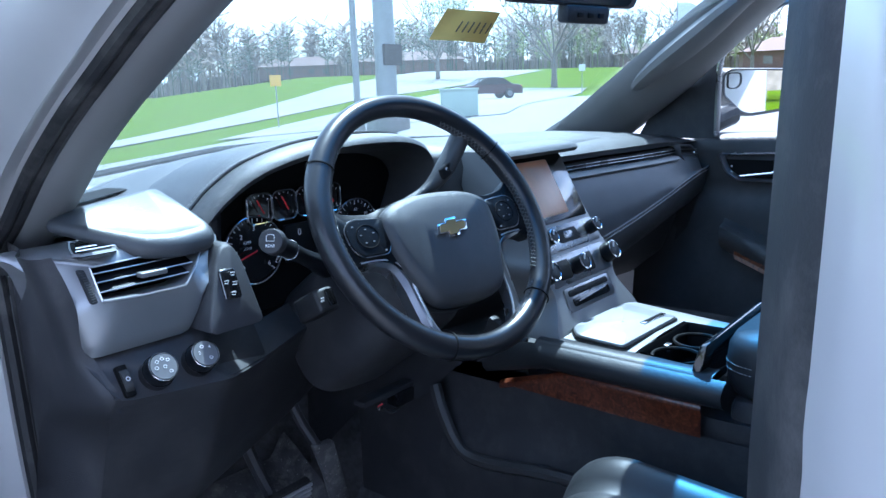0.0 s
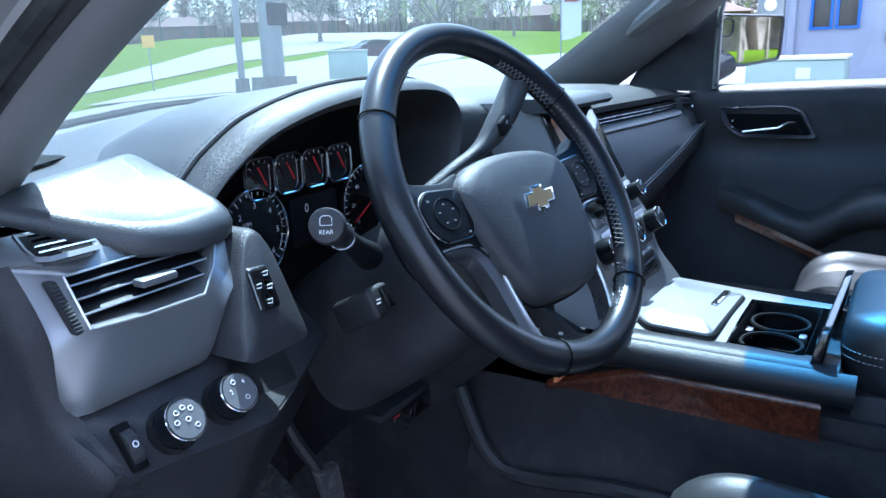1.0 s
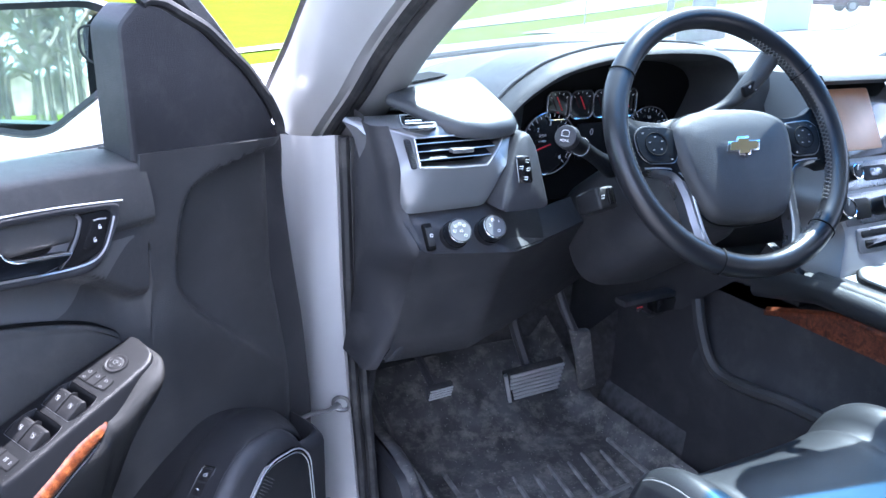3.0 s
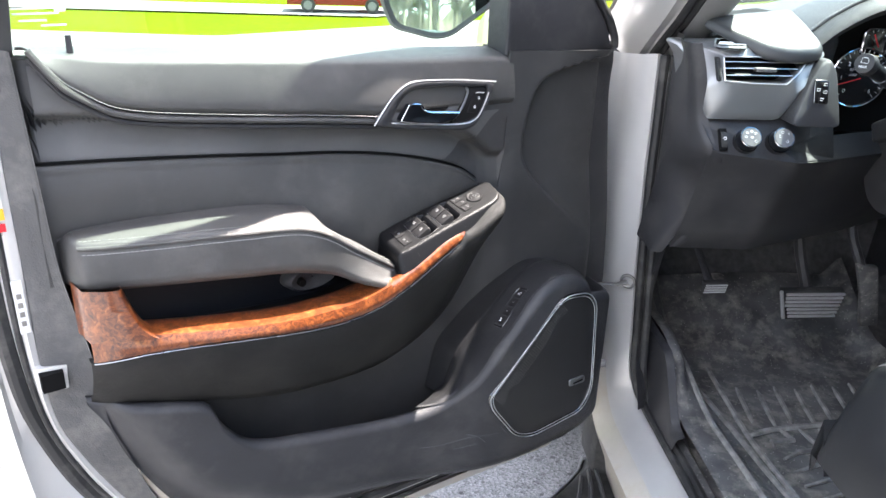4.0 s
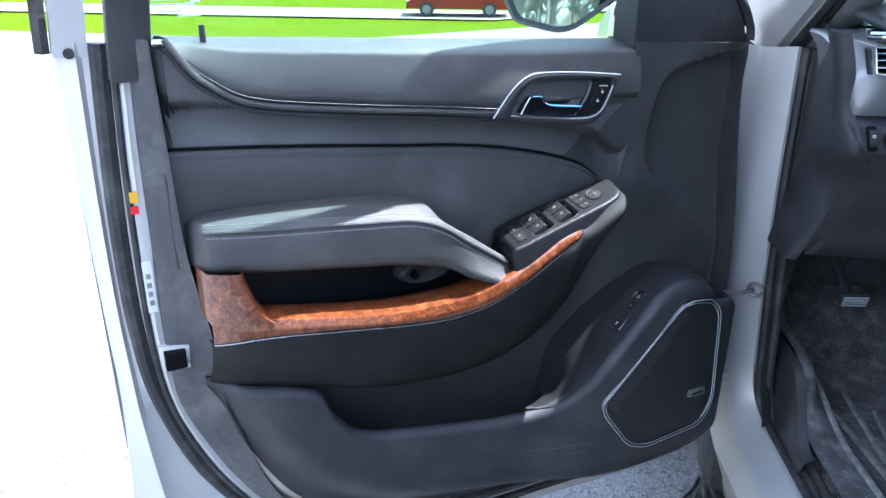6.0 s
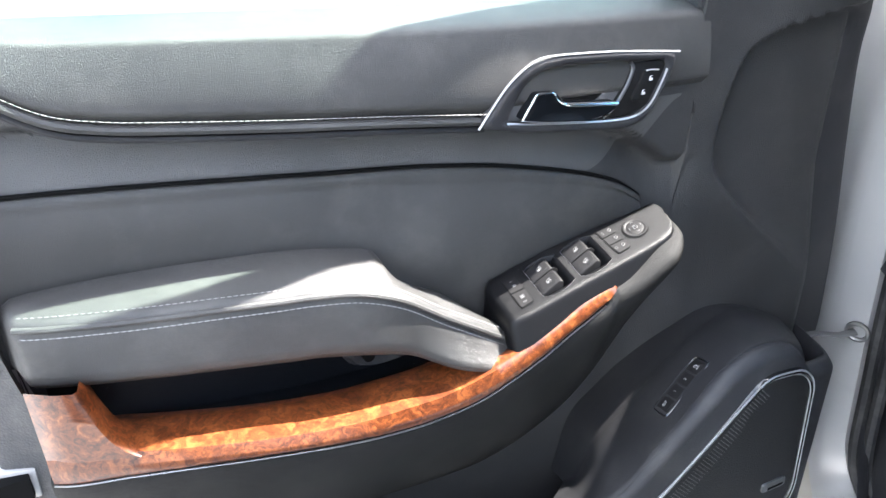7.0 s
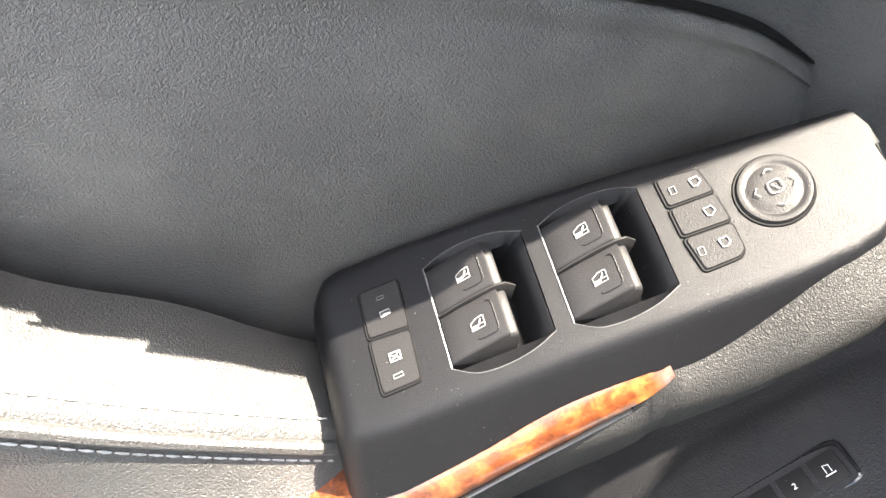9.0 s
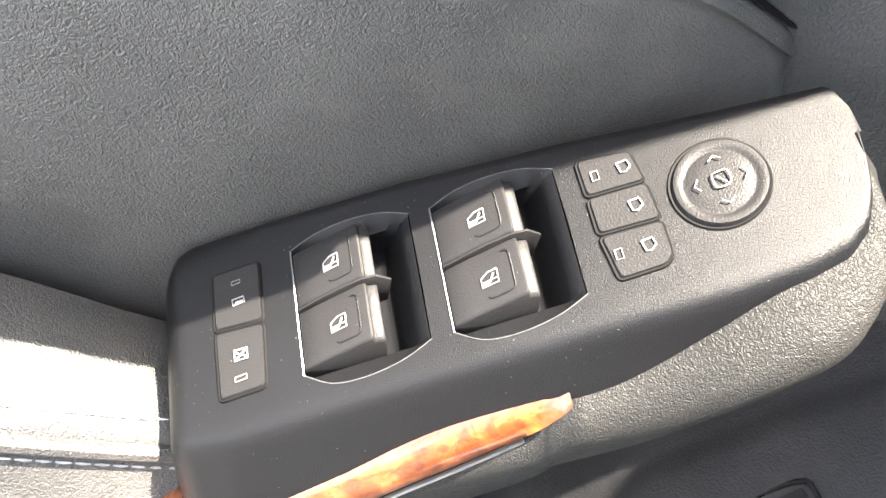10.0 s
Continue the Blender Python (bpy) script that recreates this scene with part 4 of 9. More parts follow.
# left kick panel
kp = spline([(1.00, 1.34), (0.985, 1.20), (0.985, 1.05), (1.00, 0.93), (1.03, 0.80), (1.02, 0.68), (0.97, 0.58)], 30)
g = Geo().grid([[(0.408, y, z), (0.425, y + 0.01, z), (0.440, y + 0.04, z), (0.445, y + 0.2, z), (0.46, y + 0.5, z)] for y, z in kp])
part("kick_panel", g, "plastic", suv, "black plastic kick panel", sharp=60)
g = Geo().grid([[(0.428, y, 0.545), (0.440, y, 0.585), (0.446, y, 0.600 + 0.12 * smooth((y - 0.86) / 0.12)), (0.462, y, 0.604 + 0.12 * smooth((y - 0.86) / 0.12)), (0.480, y, 0.56)] for y in np.linspace(0.84, 1.16, 20)])
part("kick_panel_foot", g, "plastic", suv, sharp=60)

# windscreen with a blue shade band at its top
def screen_pt(x, k):
    b = 1 - ((x - 1.23) / 0.78) ** 2
    y0, z0, y1, z1 = 1.25 + 0.37 * b, 1.320 + 0.03 * b, 0.40, 1.790 + 0.015 * b
    return (x, y0 + (y1 - y0) * k, z0 + (z1 - z0) * k + 0.03 * math.sin(math.pi * k))


xs = np.linspace(0.47, 1.99, 26)
part("windscreen", Geo().grid([[screen_pt(x, k) for x in xs] for k in np.linspace(0, 0.76, 16)]), "windshield", suv, "faintly green windscreen glass", sharp=80)
part("shade_band", Geo().grid([[screen_pt(x, k) for x in xs] for k in np.linspace(0.76, 1.0, 6)]), "shade_band", suv, "blue shade band across the windscreen top", sharp=80)
part("cowl", Geo().grid([[(x, screen_pt(x, 0)[1] + d, screen_pt(x, 0)[2] - h) for x in xs] for d, h in ((0.0, 0.004), (0.10, 0.035), (0.22, 0.045))]), "plastic", suv, "black plastic cowl below the screen")
for a, b in (((0.75, 1.66, 1.36), (1.45, 1.60, 1.405)), ((1.45, 1.74, 1.36), (1.90, 1.52, 1.375))):
    part("wiper", Geo().tube([a, ((a[0] + b[0]) / 2, (a[1] + b[1]) / 2, (a[2] + b[2]) / 2 + 0.015), b], 0.008, 6), "rubber", suv)
# right-hand pillar trim and grab handle
front_edge = spline([(1.990, 1.360, 1.310), (1.955, 1.250, 1.385), (1.925, 1.140, 1.440), (1.885, 1.000, 1.526), (1.848, 0.862, 1.612), (1.808, 0.715, 1.700), (1.775, 0.560, 1.782)], 30)
rear_edge = spline([(2.060, 1.120, 1.300), (2.030, 1.020, 1.372), (2.000, 0.880, 1.465), (1.958, 0.757, 1.552), (1.932, 0.662, 1.625), (1.908, 0.578, 1.689), (1.880, 0.440, 1.775)], 30)
g = Geo().grid([[tuple(a), tuple(a * 0.94 + c * 0.06 + np.array((-0.012, -0.010, -0.004))), tuple(a * 0.6 + c * 0.4 + np.array((-0.030, -0.02, 0.0))), tuple(a * 0.15 + c * 0.85 + np.array((-0.020, -0.008, 0.0))), tuple(c), tuple(c + np.array((0.05, 0.01, 0.0)))] for a, c in zip(front_edge, rear_edge)])
part("right_pillar_trim", g, "pillar", suv, "grey windscreen pillar trim", sharp=60)
gh = spline([(1.915, 0.93, 1.510), (1.880, 0.87, 1.545), (1.845, 0.76, 1.610), (1.820, 0.67, 1.668), (1.815, 0.60, 1.715)], 24)
g = Geo().tube(gh, [0.022 + 0.020 * math.sin(math.pi * k / 23) for k in range(24)], 10, flat=0.6)
part("grab_handle", g, "pillar", suv, "grey grab handle on the pillar")
# rear-view mirror
rv = thing("rearview_mirror", "black interior rear-view mirror with control buttons", "mirror", Matrix.Translation((1.13, 0.66, 1.668)) @ Matrix.Rotation(radians(-12), 4, "Z") @ Matrix.Rotation(radians(8), 4, "X"))
o = rounded([(-0.145, -0.030), (0.145, -0.030), (0.150, 0.036), (-0.150, 0.036)], 0.02, 5)
part("housing", Geo().grid([[(x * s, y, z * s) for x, z in o] for s, y in ((0.9, -0.012), (1.0, -0.008), (1.0, 0.012), (0.8, 0.035), (0.1, 0.045))], wrap_v=True, cap=True), "plastic", rv, sharp=50)
part("mirror_glass", Geo().prism([(x * 0.88, -0.0125, z * 0.85) for x, z in o], (0, 0.003, 0)), "mirror", rv)
part("button_pod", Geo().box((0.02, -0.006, -0.042), (0.10, 0.025, 0.028)), "plastic", rv, bevel=0.006)
for k in range(3):
    part("button", Geo().box((0.02 + 0.024 * (k - 1), -0.021, -0.043), (0.012, 0.004, 0.008)), "button", rv, bevel=0.001)
part("stem", Geo().tube([(0, 0.04, 0.0), (0, 0.10, 0.04), (0, 0.17, 0.08)], 0.012, 8), "plastic", rv)
# paper note behind the glass
NP = [Vector(p) for p in ((0.93, 0.755, 1.632), (1.056, 0.752, 1.632), (1.032, 0.762, 1.586), (0.902, 0.765, 1.588))]
g = Geo().grid([[NP[0].lerp(NP[1], a).lerp(NP[3].lerp(NP[2], a), b) + Vector((0, 0.004 * math.sin(6 * a + 2 * b), 0)) for a in np.linspace(0, 1, 12)] for b in np.linspace(0, 1, 6)])
note = part("paper_note", g, "note", None, "yellow handwritten paper note stuck inside the windscreen", category="note")
for k in range(6):
    a = 0.30 + 0.11 * k
    base, tip = NP[0].lerp(NP[1], a).lerp(NP[3].lerp(NP[2], a), 0.72), NP[0].lerp(NP[1], a + 0.03).lerp(NP[3].lerp(NP[2], a + 0.03), 0.38)
    d = Vector((0, -0.005, 0))
    part("writing_bar", Geo().tube([base + d, tip + d], 0.0011, 5), "ink", note)

# ---- front passenger's door, closed ----
pdoor = thing("passenger_door", "closed passenger door with black trim and chrome lever", "car door")
g, rows = Geo(), []
for y in np.linspace(0.98, -0.20, 60):
    zt = 1.378 + 0.012 * (0.77 - y) / 0.4
    row = [(2.10, y, zt + 0.004), (2.055, y, zt + 0.002), (2.035, y, zt - 0.004), (2.026, y, zt - 0.018)]
    for z, x in ((1.335, 2.030), (1.26, 2.046), (1.225, 2.052), (1.215, 2.044), (1.16, 2.040), (1.10, 2.035), (1.0, 2.02), (0.85, 2.0), (0.62, 2.0)):
        row.append((x, y, z))
    rows.append(row)
g.grid(rows)
part("trim_panel", g, "plastic_soft", pdoor, "black passenger door trim", sharp=50)
bz2 = rounded([(0.752, 1.333), (0.600, 1.338), (0.565, 1.328), (0.528, 1.262), (0.700, 1.262), (0.735, 1.288)], 0.012, 4)
cy = (0.64, 1.30)
g = Geo().grid([[(x, cy[0] + (y - cy[0]) * s, cy[1] + (z - cy[1]) * s2) for y, z in bz2] for x, s, s2 in ((2.044, 1.0, 1.0), (2.022, 1.0, 1.0), (2.018, 0.95, 0.92), (2.022, 0.90, 0.84), (2.036, 0.86, 0.80))], wrap_v=True)
bp = part("handle_bezel", g, "silver_dark", pdoor, sharp=50)
part("handle_plate", Geo().prism([(2.034, cy[0] + (y - cy[0]) * 0.9, cy[1] + (z - cy[1]) * 0.86) for y, z in bz2], (0.01, 0, 0)), "hollow", bp)
g = Geo().tube([(2.016, 0.690, 1.2755), (2.014, 0.612, 1.2865), (2.014, 0.592, 1.2990), (2.014, 0.578, 1.2990), (2.016, 0.562, 1.2740)], 0.0032, 6)
part("pull_lever", g, "chrome", bp, "chrome inside door lever")
for z in (1.300, 1.286):
    part("lock_symbol", Geo().box((2.026, 0.716, z), (0.002, 0.004, 0.004)), "mark", bp)
# slim dark armrest and wood strip
ar = spline([(2.005, 0.735, 1.142), (1.985, 0.66, 1.115), (1.965, 0.55, 1.075), (1.950, 0.50, 1.090), (1.945, 0.40, 1.145), (1.945, 0.10, 1.155), (1.95, -0.1, 1.15)], 40)
g = Geo().grid([[(x, y, z), (x - 0.004, y, z - 0.012), (x + 0.004, y, z - 0.05), (x + 0.05, y, z - 0.075), (x + 0.09, y, z - 0.02), (2.04, y, z + 0.02), (x + 0.03, y, z + 0.008)] for x, y, z in ar], wrap_v=True, cap=True)
part("armrest", g, "leather", pdoor, "black leather armrest", sharp=60)
wd = spline([(1.995, 0.69, 1.085), (1.975, 0.60, 1.055), (1.955, 0.50, 1.020), (1.945, 0.40, 0.985), (1.94, 0.2, 0.985)], 30)
g = Geo().grid([[(x, y, z), (x - 0.003, y, z - 0.010), (x + 0.004, y, z - 0.024), (x + 0.03, y, z - 0.03)] for x, y, z in wd])
part("wood_trim", g, "wood", pdoor, "burl wood strip in shade")
g = Geo().grid([[(2.03, 0.98, 1.37), (2.03, 0.765, 1.37)], [(2.035, 0.93, 1.46), (2.035, 0.760, 1.46)], [(2.03, 0.83, 1.535), (2.03, 0.755, 1.55)], [(2.02, 0.74, 1.62), (2.02, 0.735, 1.63)]])
part("sail_panel", g, "plastic", pdoor, "black mirror foot cover")
part("window_frame", Geo().tube([(2.035, 0.762, 1.375), (2.030, 0.758, 1.55), (2.01, 0.735, 1.63), (1.99, 0.60, 1.69), (1.97, 0.3, 1.77)], 0.008, 8), "silver_dark", pdoor)
part("window_glass", Geo().grid([[(2.05 - 0.15 * max(0, z - 1.38), y, z) for z in (1.36, 1.5, 1.65, 1.78)] for y in (0.76, 0.3, -0.2)]), "clearglass", pdoor)
g = Geo().grid([[(2.22, y, 0.45), (2.24, y, 0.9), (2.22, y, 1.34), (2.12, y, 1.375)] for y in np.linspace(1.15, -1.3, 12)])
part("outer_skin", g, "paint", pdoor)
RM = Matrix.Translation((2.235, 0.73, 1.490)) @ Matrix.Rotation(radians(-38), 4, "Z")
mo = rounded([(0.105, -0.055), (0.110, 0.052), (-0.085, 0.058), (-0.105, 0.045), (-0.105, -0.010), (-0.045, -0.062), (-0.015, -0.068)], 0.014, 5)
g = Geo().grid([[RM @ Vector((x * s, y, z * s)) for x, z in mo] for s, y in ((0.92, -0.002), (1.0, -0.008), (1.06, 0.0), (1.08, 0.03), (0.95, 0.08), (0.4, 0.11), (0.02, 0.112))], wrap_v=True)
mh = part("mirror_housing", g, "plastic", pdoor, "black passenger mirror housing", sharp=50)
part("mirror_glass", Geo().prism([RM @ Vector((x * 0.94, -0.003, z * 0.94)) for x, z in mo], RM.to_3x3() @ Vector((0, 0.003, 0))), "mirror", mh)
sp2 = rounded([(-0.050, 0.046), (-0.050, 0.018), (-0.062, 0.006), (-0.090, 0.006), (-0.090, 0.048)], 0.010, 4)
part("spot_mirror_rim", Geo().tube([RM @ Vector((x, -0.005, z)) for x, z in sp2], 0.002, 6, closed=True), "plastic", mh)
part("mirror_arm", Geo().tube([(2.14, 0.76, 1.43), (2.08, 0.79, 1.41), (2.04, 0.80, 1.41)], [0.03, 0.03, 0.034], 10), "plastic", pdoor)


# ---- driver's door, standing open: x runs from its hinge to its rear edge, y into the cabin ----
DOOR = pose(0.30, 1.06, 0, 0, 0, 213.8)
door = thing("driver_door", "open silver front door with black leather and burl wood inner trim", "car door", DOOR)

edge_panel = [(0.992, 1.368), (0.987, 1.243), (0.982, 1.114), (0.974, 1.048), (0.961, 0.967), (0.954, 0.862), (0.936, 0.802), (0.905, 0.700), (0.858, 0.621), (0.794, 0.567), (0.676, 0.527), (0.251, 0.490), (0.03, 0.480)]
edge_trim = [(1.011, 1.368), (1.016, 1.243), (1.017, 1.114), (1.018, 1.048), (1.019, 0.967), (1.013, 0.872), (0.995, 0.810), (0.950, 0.708), (0.894, 0.618), (0.822, 0.541), (0.690, 0.484), (0.251, 0.447), (0.03, 0.430)]
edge_seal = [(1.040, 1.362), (1.049, 1.200), (1.052, 1.078), (1.049, 0.970), (1.035, 0.860), (0.985, 0.714), (0.900, 0.586), (0.800, 0.507), (0.668, 0.463), (0.300, 0.432), (0.00, 0.405)]
edge_skin = [(1.088, 1.362), (1.088, 1.200), (1.086, 1.000), (1.084, 0.850), (1.090, 0.700), (1.096, 0.560), (1.060, 0.440), (0.900, 0.412), (0.500, 0.372), (0.200, 0.345), (0.00, 0.328)]


def ring(pts, n, count=90):
    return [(u, n, z) for u, z in spline(pts, count)]


def between(a, b, t, n, count=90):
    return [(p[0] * (1 - t) + q[0] * t, n, p[1] * (1 - t) + q[1] * t) for p, q in zip(spline(a, count), spline(b, count))]


g = Geo()
g.grid([ring(edge_panel, -0.062), ring(edge_trim, -0.070), between(edge_trim, edge_seal, 0.25, -0.067), between(edge_trim, edge_seal, 0.6, -0.074),
        ring(edge_seal, -0.096), between(edge_seal, edge_skin, 0.4, -0.100), between(edge_seal, edge_skin, 0.55, -0.092), between(edge_seal, edge_skin, 0.8, -0.112), ring(edge_skin, -0.118), ring(edge_skin, -0.135)])
shell = part("inner_shell", g, "paint", door, "silver painted door shell with dusty lower edge", sharp=50)
# dusty lower ledge between the trim and the skin
g = Geo()
low = [p for p in spline(edge_seal, 90) if p[0] < 0.80 and p[1] < 0.6]
g.grid([[(u, -0.055, z + 0.004) for u, z in low], [(u, -0.070, z - 0.028) for u, z in low], [(u, -0.100, z - 0.034) for u, z in low], [(u, -0.106, z - 0.062) for u, z in low], [(u, -0.13, z - 0.070) for u, z in low]])
part("lower_ledge", g, "paint_dirty", door, "dust-covered lower door ledge")
# outer skin
g = Geo()
outer = spline(edge_skin, 60)
g.grid([[(u, -0.136, z) for u, z in outer], [(u * 0.985, -0.175, z * 0.99 + 0.012) for u, z in outer], [(0.02 + u * 0.94, -0.19, z * 0.9 + 0.10) for u, z in outer], [(0.5, -0.19, 1.0) for _ in outer]])
g.grid([[(0.0, -0.136, 0.33), (0.0, -0.136, 1.305)], [(0.02, -0.19, 0.42), (0.02, -0.19, 1.305)], [(1.04, -0.19, 0.50), (1.04, -0.19, 1.305)], [(1.088, -0.136, 0.5), (1.088, -0.136, 1.305)]])
part("outer_skin", g, "paint", door)
# front edge of the shell, facing the hinges
g = Geo().box((0.012, -0.085, 0.88), (0.02, 0.10, 0.85))
part("hinge_face", g, "paint", door)
# weather seals
g = Geo().tube(ring(edge_seal, -0.088), 0.0125, 10)
g.tube(between(edge_trim, edge_seal, 0.55, -0.072), 0.0045, 8)
part("weather_seal", g, "rubber", door, "black rubber weather seal")
# latch
g = Geo().prism([(1.030, -0.060, 0.955), (0.989, -0.052, 0.953), (0.991, -0.052, 0.917), (1.028, -0.060, 0.917)], (0, -0.02, 0))
latch = part("latch_plate", g, "paint", door, bevel=0.002)
g = Geo().box((1.010, -0.052, 0.936), (0.028, 0.014, 0.026))
part("latch_claw", g, "hollow", latch, "black block standing for the latch recess")
# bumper plug, label and warning sticker on the rear edge
part("rubber_plug", Geo().cyl((1.072, -0.107, 1.350), (1.074, -0.092, 1.350), 0.008, 0.006, 16), "rubber", door)
part("information_label", Geo().box((1.0275, -0.066, 1.045), (0.012, 0.002, 0.075)), "sticker", door, "white printed label")
lab = Geo()
for k in range(4):
    lab.box((1.0275, -0.0645, 1.022 + 0.013 * k), (0.006, 0.001, 0.007))
part("label_print", lab, "steel", door)
g = Geo().box((1.030, -0.066, 1.172), (0.010, 0.002, 0.014))
part("warning_sticker", g, "yellow", door, "small yellow warning sticker")
g = Geo().box((1.031, -0.0655, 1.155), (0.010, 0.002, 0.010))
part("warning_sticker", g, "red", door, "small red warning sticker")

# ---- trim panel: backing surface ----
top_z = lambda u: 1.328 + 0.052 * (u - 0.23)
bot_fn = curve_fn([(0.03, 0.49), (0.251, 0.495), (0.618, 0.535), (0.778, 0.585), (0.865, 0.655), (0.929, 0.770), (0.955, 0.86), (0.965, 0.93), (0.985, 1.16), (0.999, 1.35)])
seam_up = [(0.530, 1.2480), (0.620, 1.2590), (0.718, 1.2690), (0.810, 1.2795), (0.858, 1.2865), (0.895, 1.2965), (0.925, 1.3150), (0.948, 1.3340), (0.975, 1.374)]
seam_up_fn = curve_fn(seam_up)
seam_ins = [(0.297, 1.100), (0.330, 1.125), (0.360, 1.143), (0.420, 1.1645), (0.500, 1.1835), (0.580, 1.1950), (0.660, 1.2025), (0.740, 1.2120), (0.840, 1.2210), (0.950, 1.2290), (0.990, 1.2320)]
seam_ins_fn = curve_fn(seam_ins)


def ins_n(u):
    """The seam's depth in plan: it falls away to the rear edge."""
    return -0.004 - 0.022 * smooth((u - 0.40) / 0.28) - 0.018 * smooth((u - 0.70) / 0.28)


def roll_n(u):
    """The upper roll and the armrest's root stand prouder than the seam between them."""
    return 0.012 - 0.045 * smooth((u - 0.48) / 0.5)


def front_bulge(u):
    return 0.040 * smooth((0.27 - u) / 0.2)


def tweeter(u, z):
    """The scooped hollow ahead of the door handle."""
    c = curve_fn_tw(z)
    inside = smooth((c - u) / 0.020) * smooth((1.312 - z) / 0.012)
    return -0.024 * inside * smooth((z - 0.93) / 0.2)


tw = spline([(1.312, 0.060), (1.298, 0.130), (1.286, 0.176), (1.262, 0.211), (1.192, 0.231), (1.140, 0.230), (1.088, 0.196), (0.994, 0.100), (0.930, 0.030)][::-1], 80)
curve_fn_tw = lambda z: float(np.interp(z, tw[:, 0], tw[:, 1])) if z < 1.311 else 0.02


def panel_n(u, z):
    n = roll_n(u) - 0.010 + 0.6 * front_bulge(u)
    n += tweeter(u, z)
    k = smooth((u - 0.24) / 0.09)
    if k > 0:
        zs_ = seam_ins_fn(u)
        n += k * ((ins_n(u) - 0.026 - n) * smooth((zs_ + 0.064 - z) / 0.016))      # falls back below the upper roll's piping
        n += k * 0.0125 * min(1.0, max(0.0, (zs_ + 0.050 - z) / 0.046))               # and slopes out again to the seam
        n -= k * 0.012 * smooth((zs_ - z) / 0.10) * smooth((u - 0.30) / 0.12)         # backing under the padded insert
    n -= 0.03 * smooth((0.06 - u) / 0.06)
    return n


g, rows = Geo(), []
us = np.r_[np.linspace(0.02, 0.30, 57), np.linspace(0.305, 0.985, 110), np.linspace(0.988, 1.002, 6)]
for u in us:
    z0, z1 = bot_fn(u) if u > 0.03 else 0.49, top_z(u) - (0.0 if u < 0.27 else 0.01)
    if u < 0.27:
        z1 = 1.318 + 0.04 * u
    else:                                                       # stops behind the upper roll
        z1 = min(z1, (seam_up_fn(u) if u > 0.53 else 1.2480 + 0.02 * (u - 0.53)) + 0.012)
    row = [(u, -0.056, z0 - 0.002)]
    zs = np.linspace(z0, z1, 150)
    for z in zs:
        rim = 0.026 * (1 - smooth((u - 1.002) / -0.02))
        row.append((u, panel_n(u, z) - rim, z))
    row.append((u, -0.07, z1 + 0.002))
    rows.append(row)
g.grid(rows)
part("trim_panel", g, "plastic_soft", door, "black moulded door panel with padded insert", sharp=60)
# lighter skin between the upper seam and the insert; lit tone in its colour
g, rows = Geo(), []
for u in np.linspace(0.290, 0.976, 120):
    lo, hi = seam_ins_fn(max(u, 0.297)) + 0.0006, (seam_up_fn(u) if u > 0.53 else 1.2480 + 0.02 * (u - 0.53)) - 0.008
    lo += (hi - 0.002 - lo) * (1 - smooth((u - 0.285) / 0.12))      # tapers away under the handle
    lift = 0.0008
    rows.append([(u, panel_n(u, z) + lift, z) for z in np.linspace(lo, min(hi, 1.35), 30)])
part("lit_band", g.grid(rows), "band", door, "grained band below the upper seam, painted lighter as if lit", sharp=60)
# grained return of the trim towards the painted shell
g = Geo().grid([ring(edge_panel, -0.030), ring(edge_panel, -0.042), between(edge_panel, edge_trim, 0.12, -0.047), between(edge_panel, edge_trim, 0.6, -0.056), between(edge_panel, edge_trim, 0.94, -0.062), ring(edge_trim, -0.066), ring(edge_trim, -0.074)])
part("trim_return", g, "trim_edge", door, "dark grey grained edge of the door trim", sharp=40)

# ---- padded insert below the seam ----
g, rows = Geo(), []
for u in np.linspace(0.286, 0.992, 120):
    hi, lo = seam_ins_fn(u) - 0.0015, 1.165 - 0.2936 * min(u, 0.57) + 0.072 * smooth((u - 0.57) / 0.06)
    front = 0.020 * (1 - smooth((u - 0.286) / 0.05))
    b = ins_n(u) - 0.034 * (1 - smooth((u - 0.286) / 0.034))
    row = [(u, b - 0.022, hi - 0.001), (u, b - 0.013, hi), (u, b - 0.0090, hi - 0.0025), (u, b - 0.0066, hi - 0.007)]
    for k in np.linspace(0.03, 1, 26):
        dz = 0.007 + (hi - lo - 0.007) * k
        crown = 0.0085 * max(0, 1 - dz / 0.050) ** 2
        row.append((u, b - 0.0022 - crown + (roll_n(u) - 0.014 - b) * smooth((dz - 0.01) / 0.095) * smooth((u - 0.286) / 0.034), hi - dz))
    rows.append(row)
g.grid(rows)
part("padded_insert", g, "leather", door, "black leather padded door insert", sharp=60)
part("insert_groove", Geo().tube([(u, ins_n(u) - 0.0108 - 0.034 * (1 - smooth((u - 0.286) / 0.034)), seam_ins_fn(u) - 0.0002) for u in np.linspace(0.290, 0.99, 140)], [0.0004 + 0.0018 * smooth(k / 18) for k in range(140)], 6), "hollow", door)

# ---- upper padded roll below the window ----
g, rows = Geo(), []
for u in np.linspace(0.262, 0.985, 120):
    lo = seam_up_fn(u) if u > 0.53 else 1.2480 + 0.02 * (u - 0.53)
    hi = top_z(u)
    row = []
    for k in np.linspace(0, 1, 26):
        z = lo + (hi - lo) * k
        n = 0.7 * (roll_n(u) + 0.008) - 0.004 - 0.008 * smooth(1 - k / 0.12) - 0.014 * max(0, (k - 0.20) / 0.80) ** 1.5 - 0.046 * max(0, (k - 0.82) / 0.18) ** 2 - 0.012 * smooth((u - 0.90) / 0.1)
        row.append((u, n, z))
    row.append((u, -0.082, hi - 0.004))
    rows.append(row)
g.grid(rows)
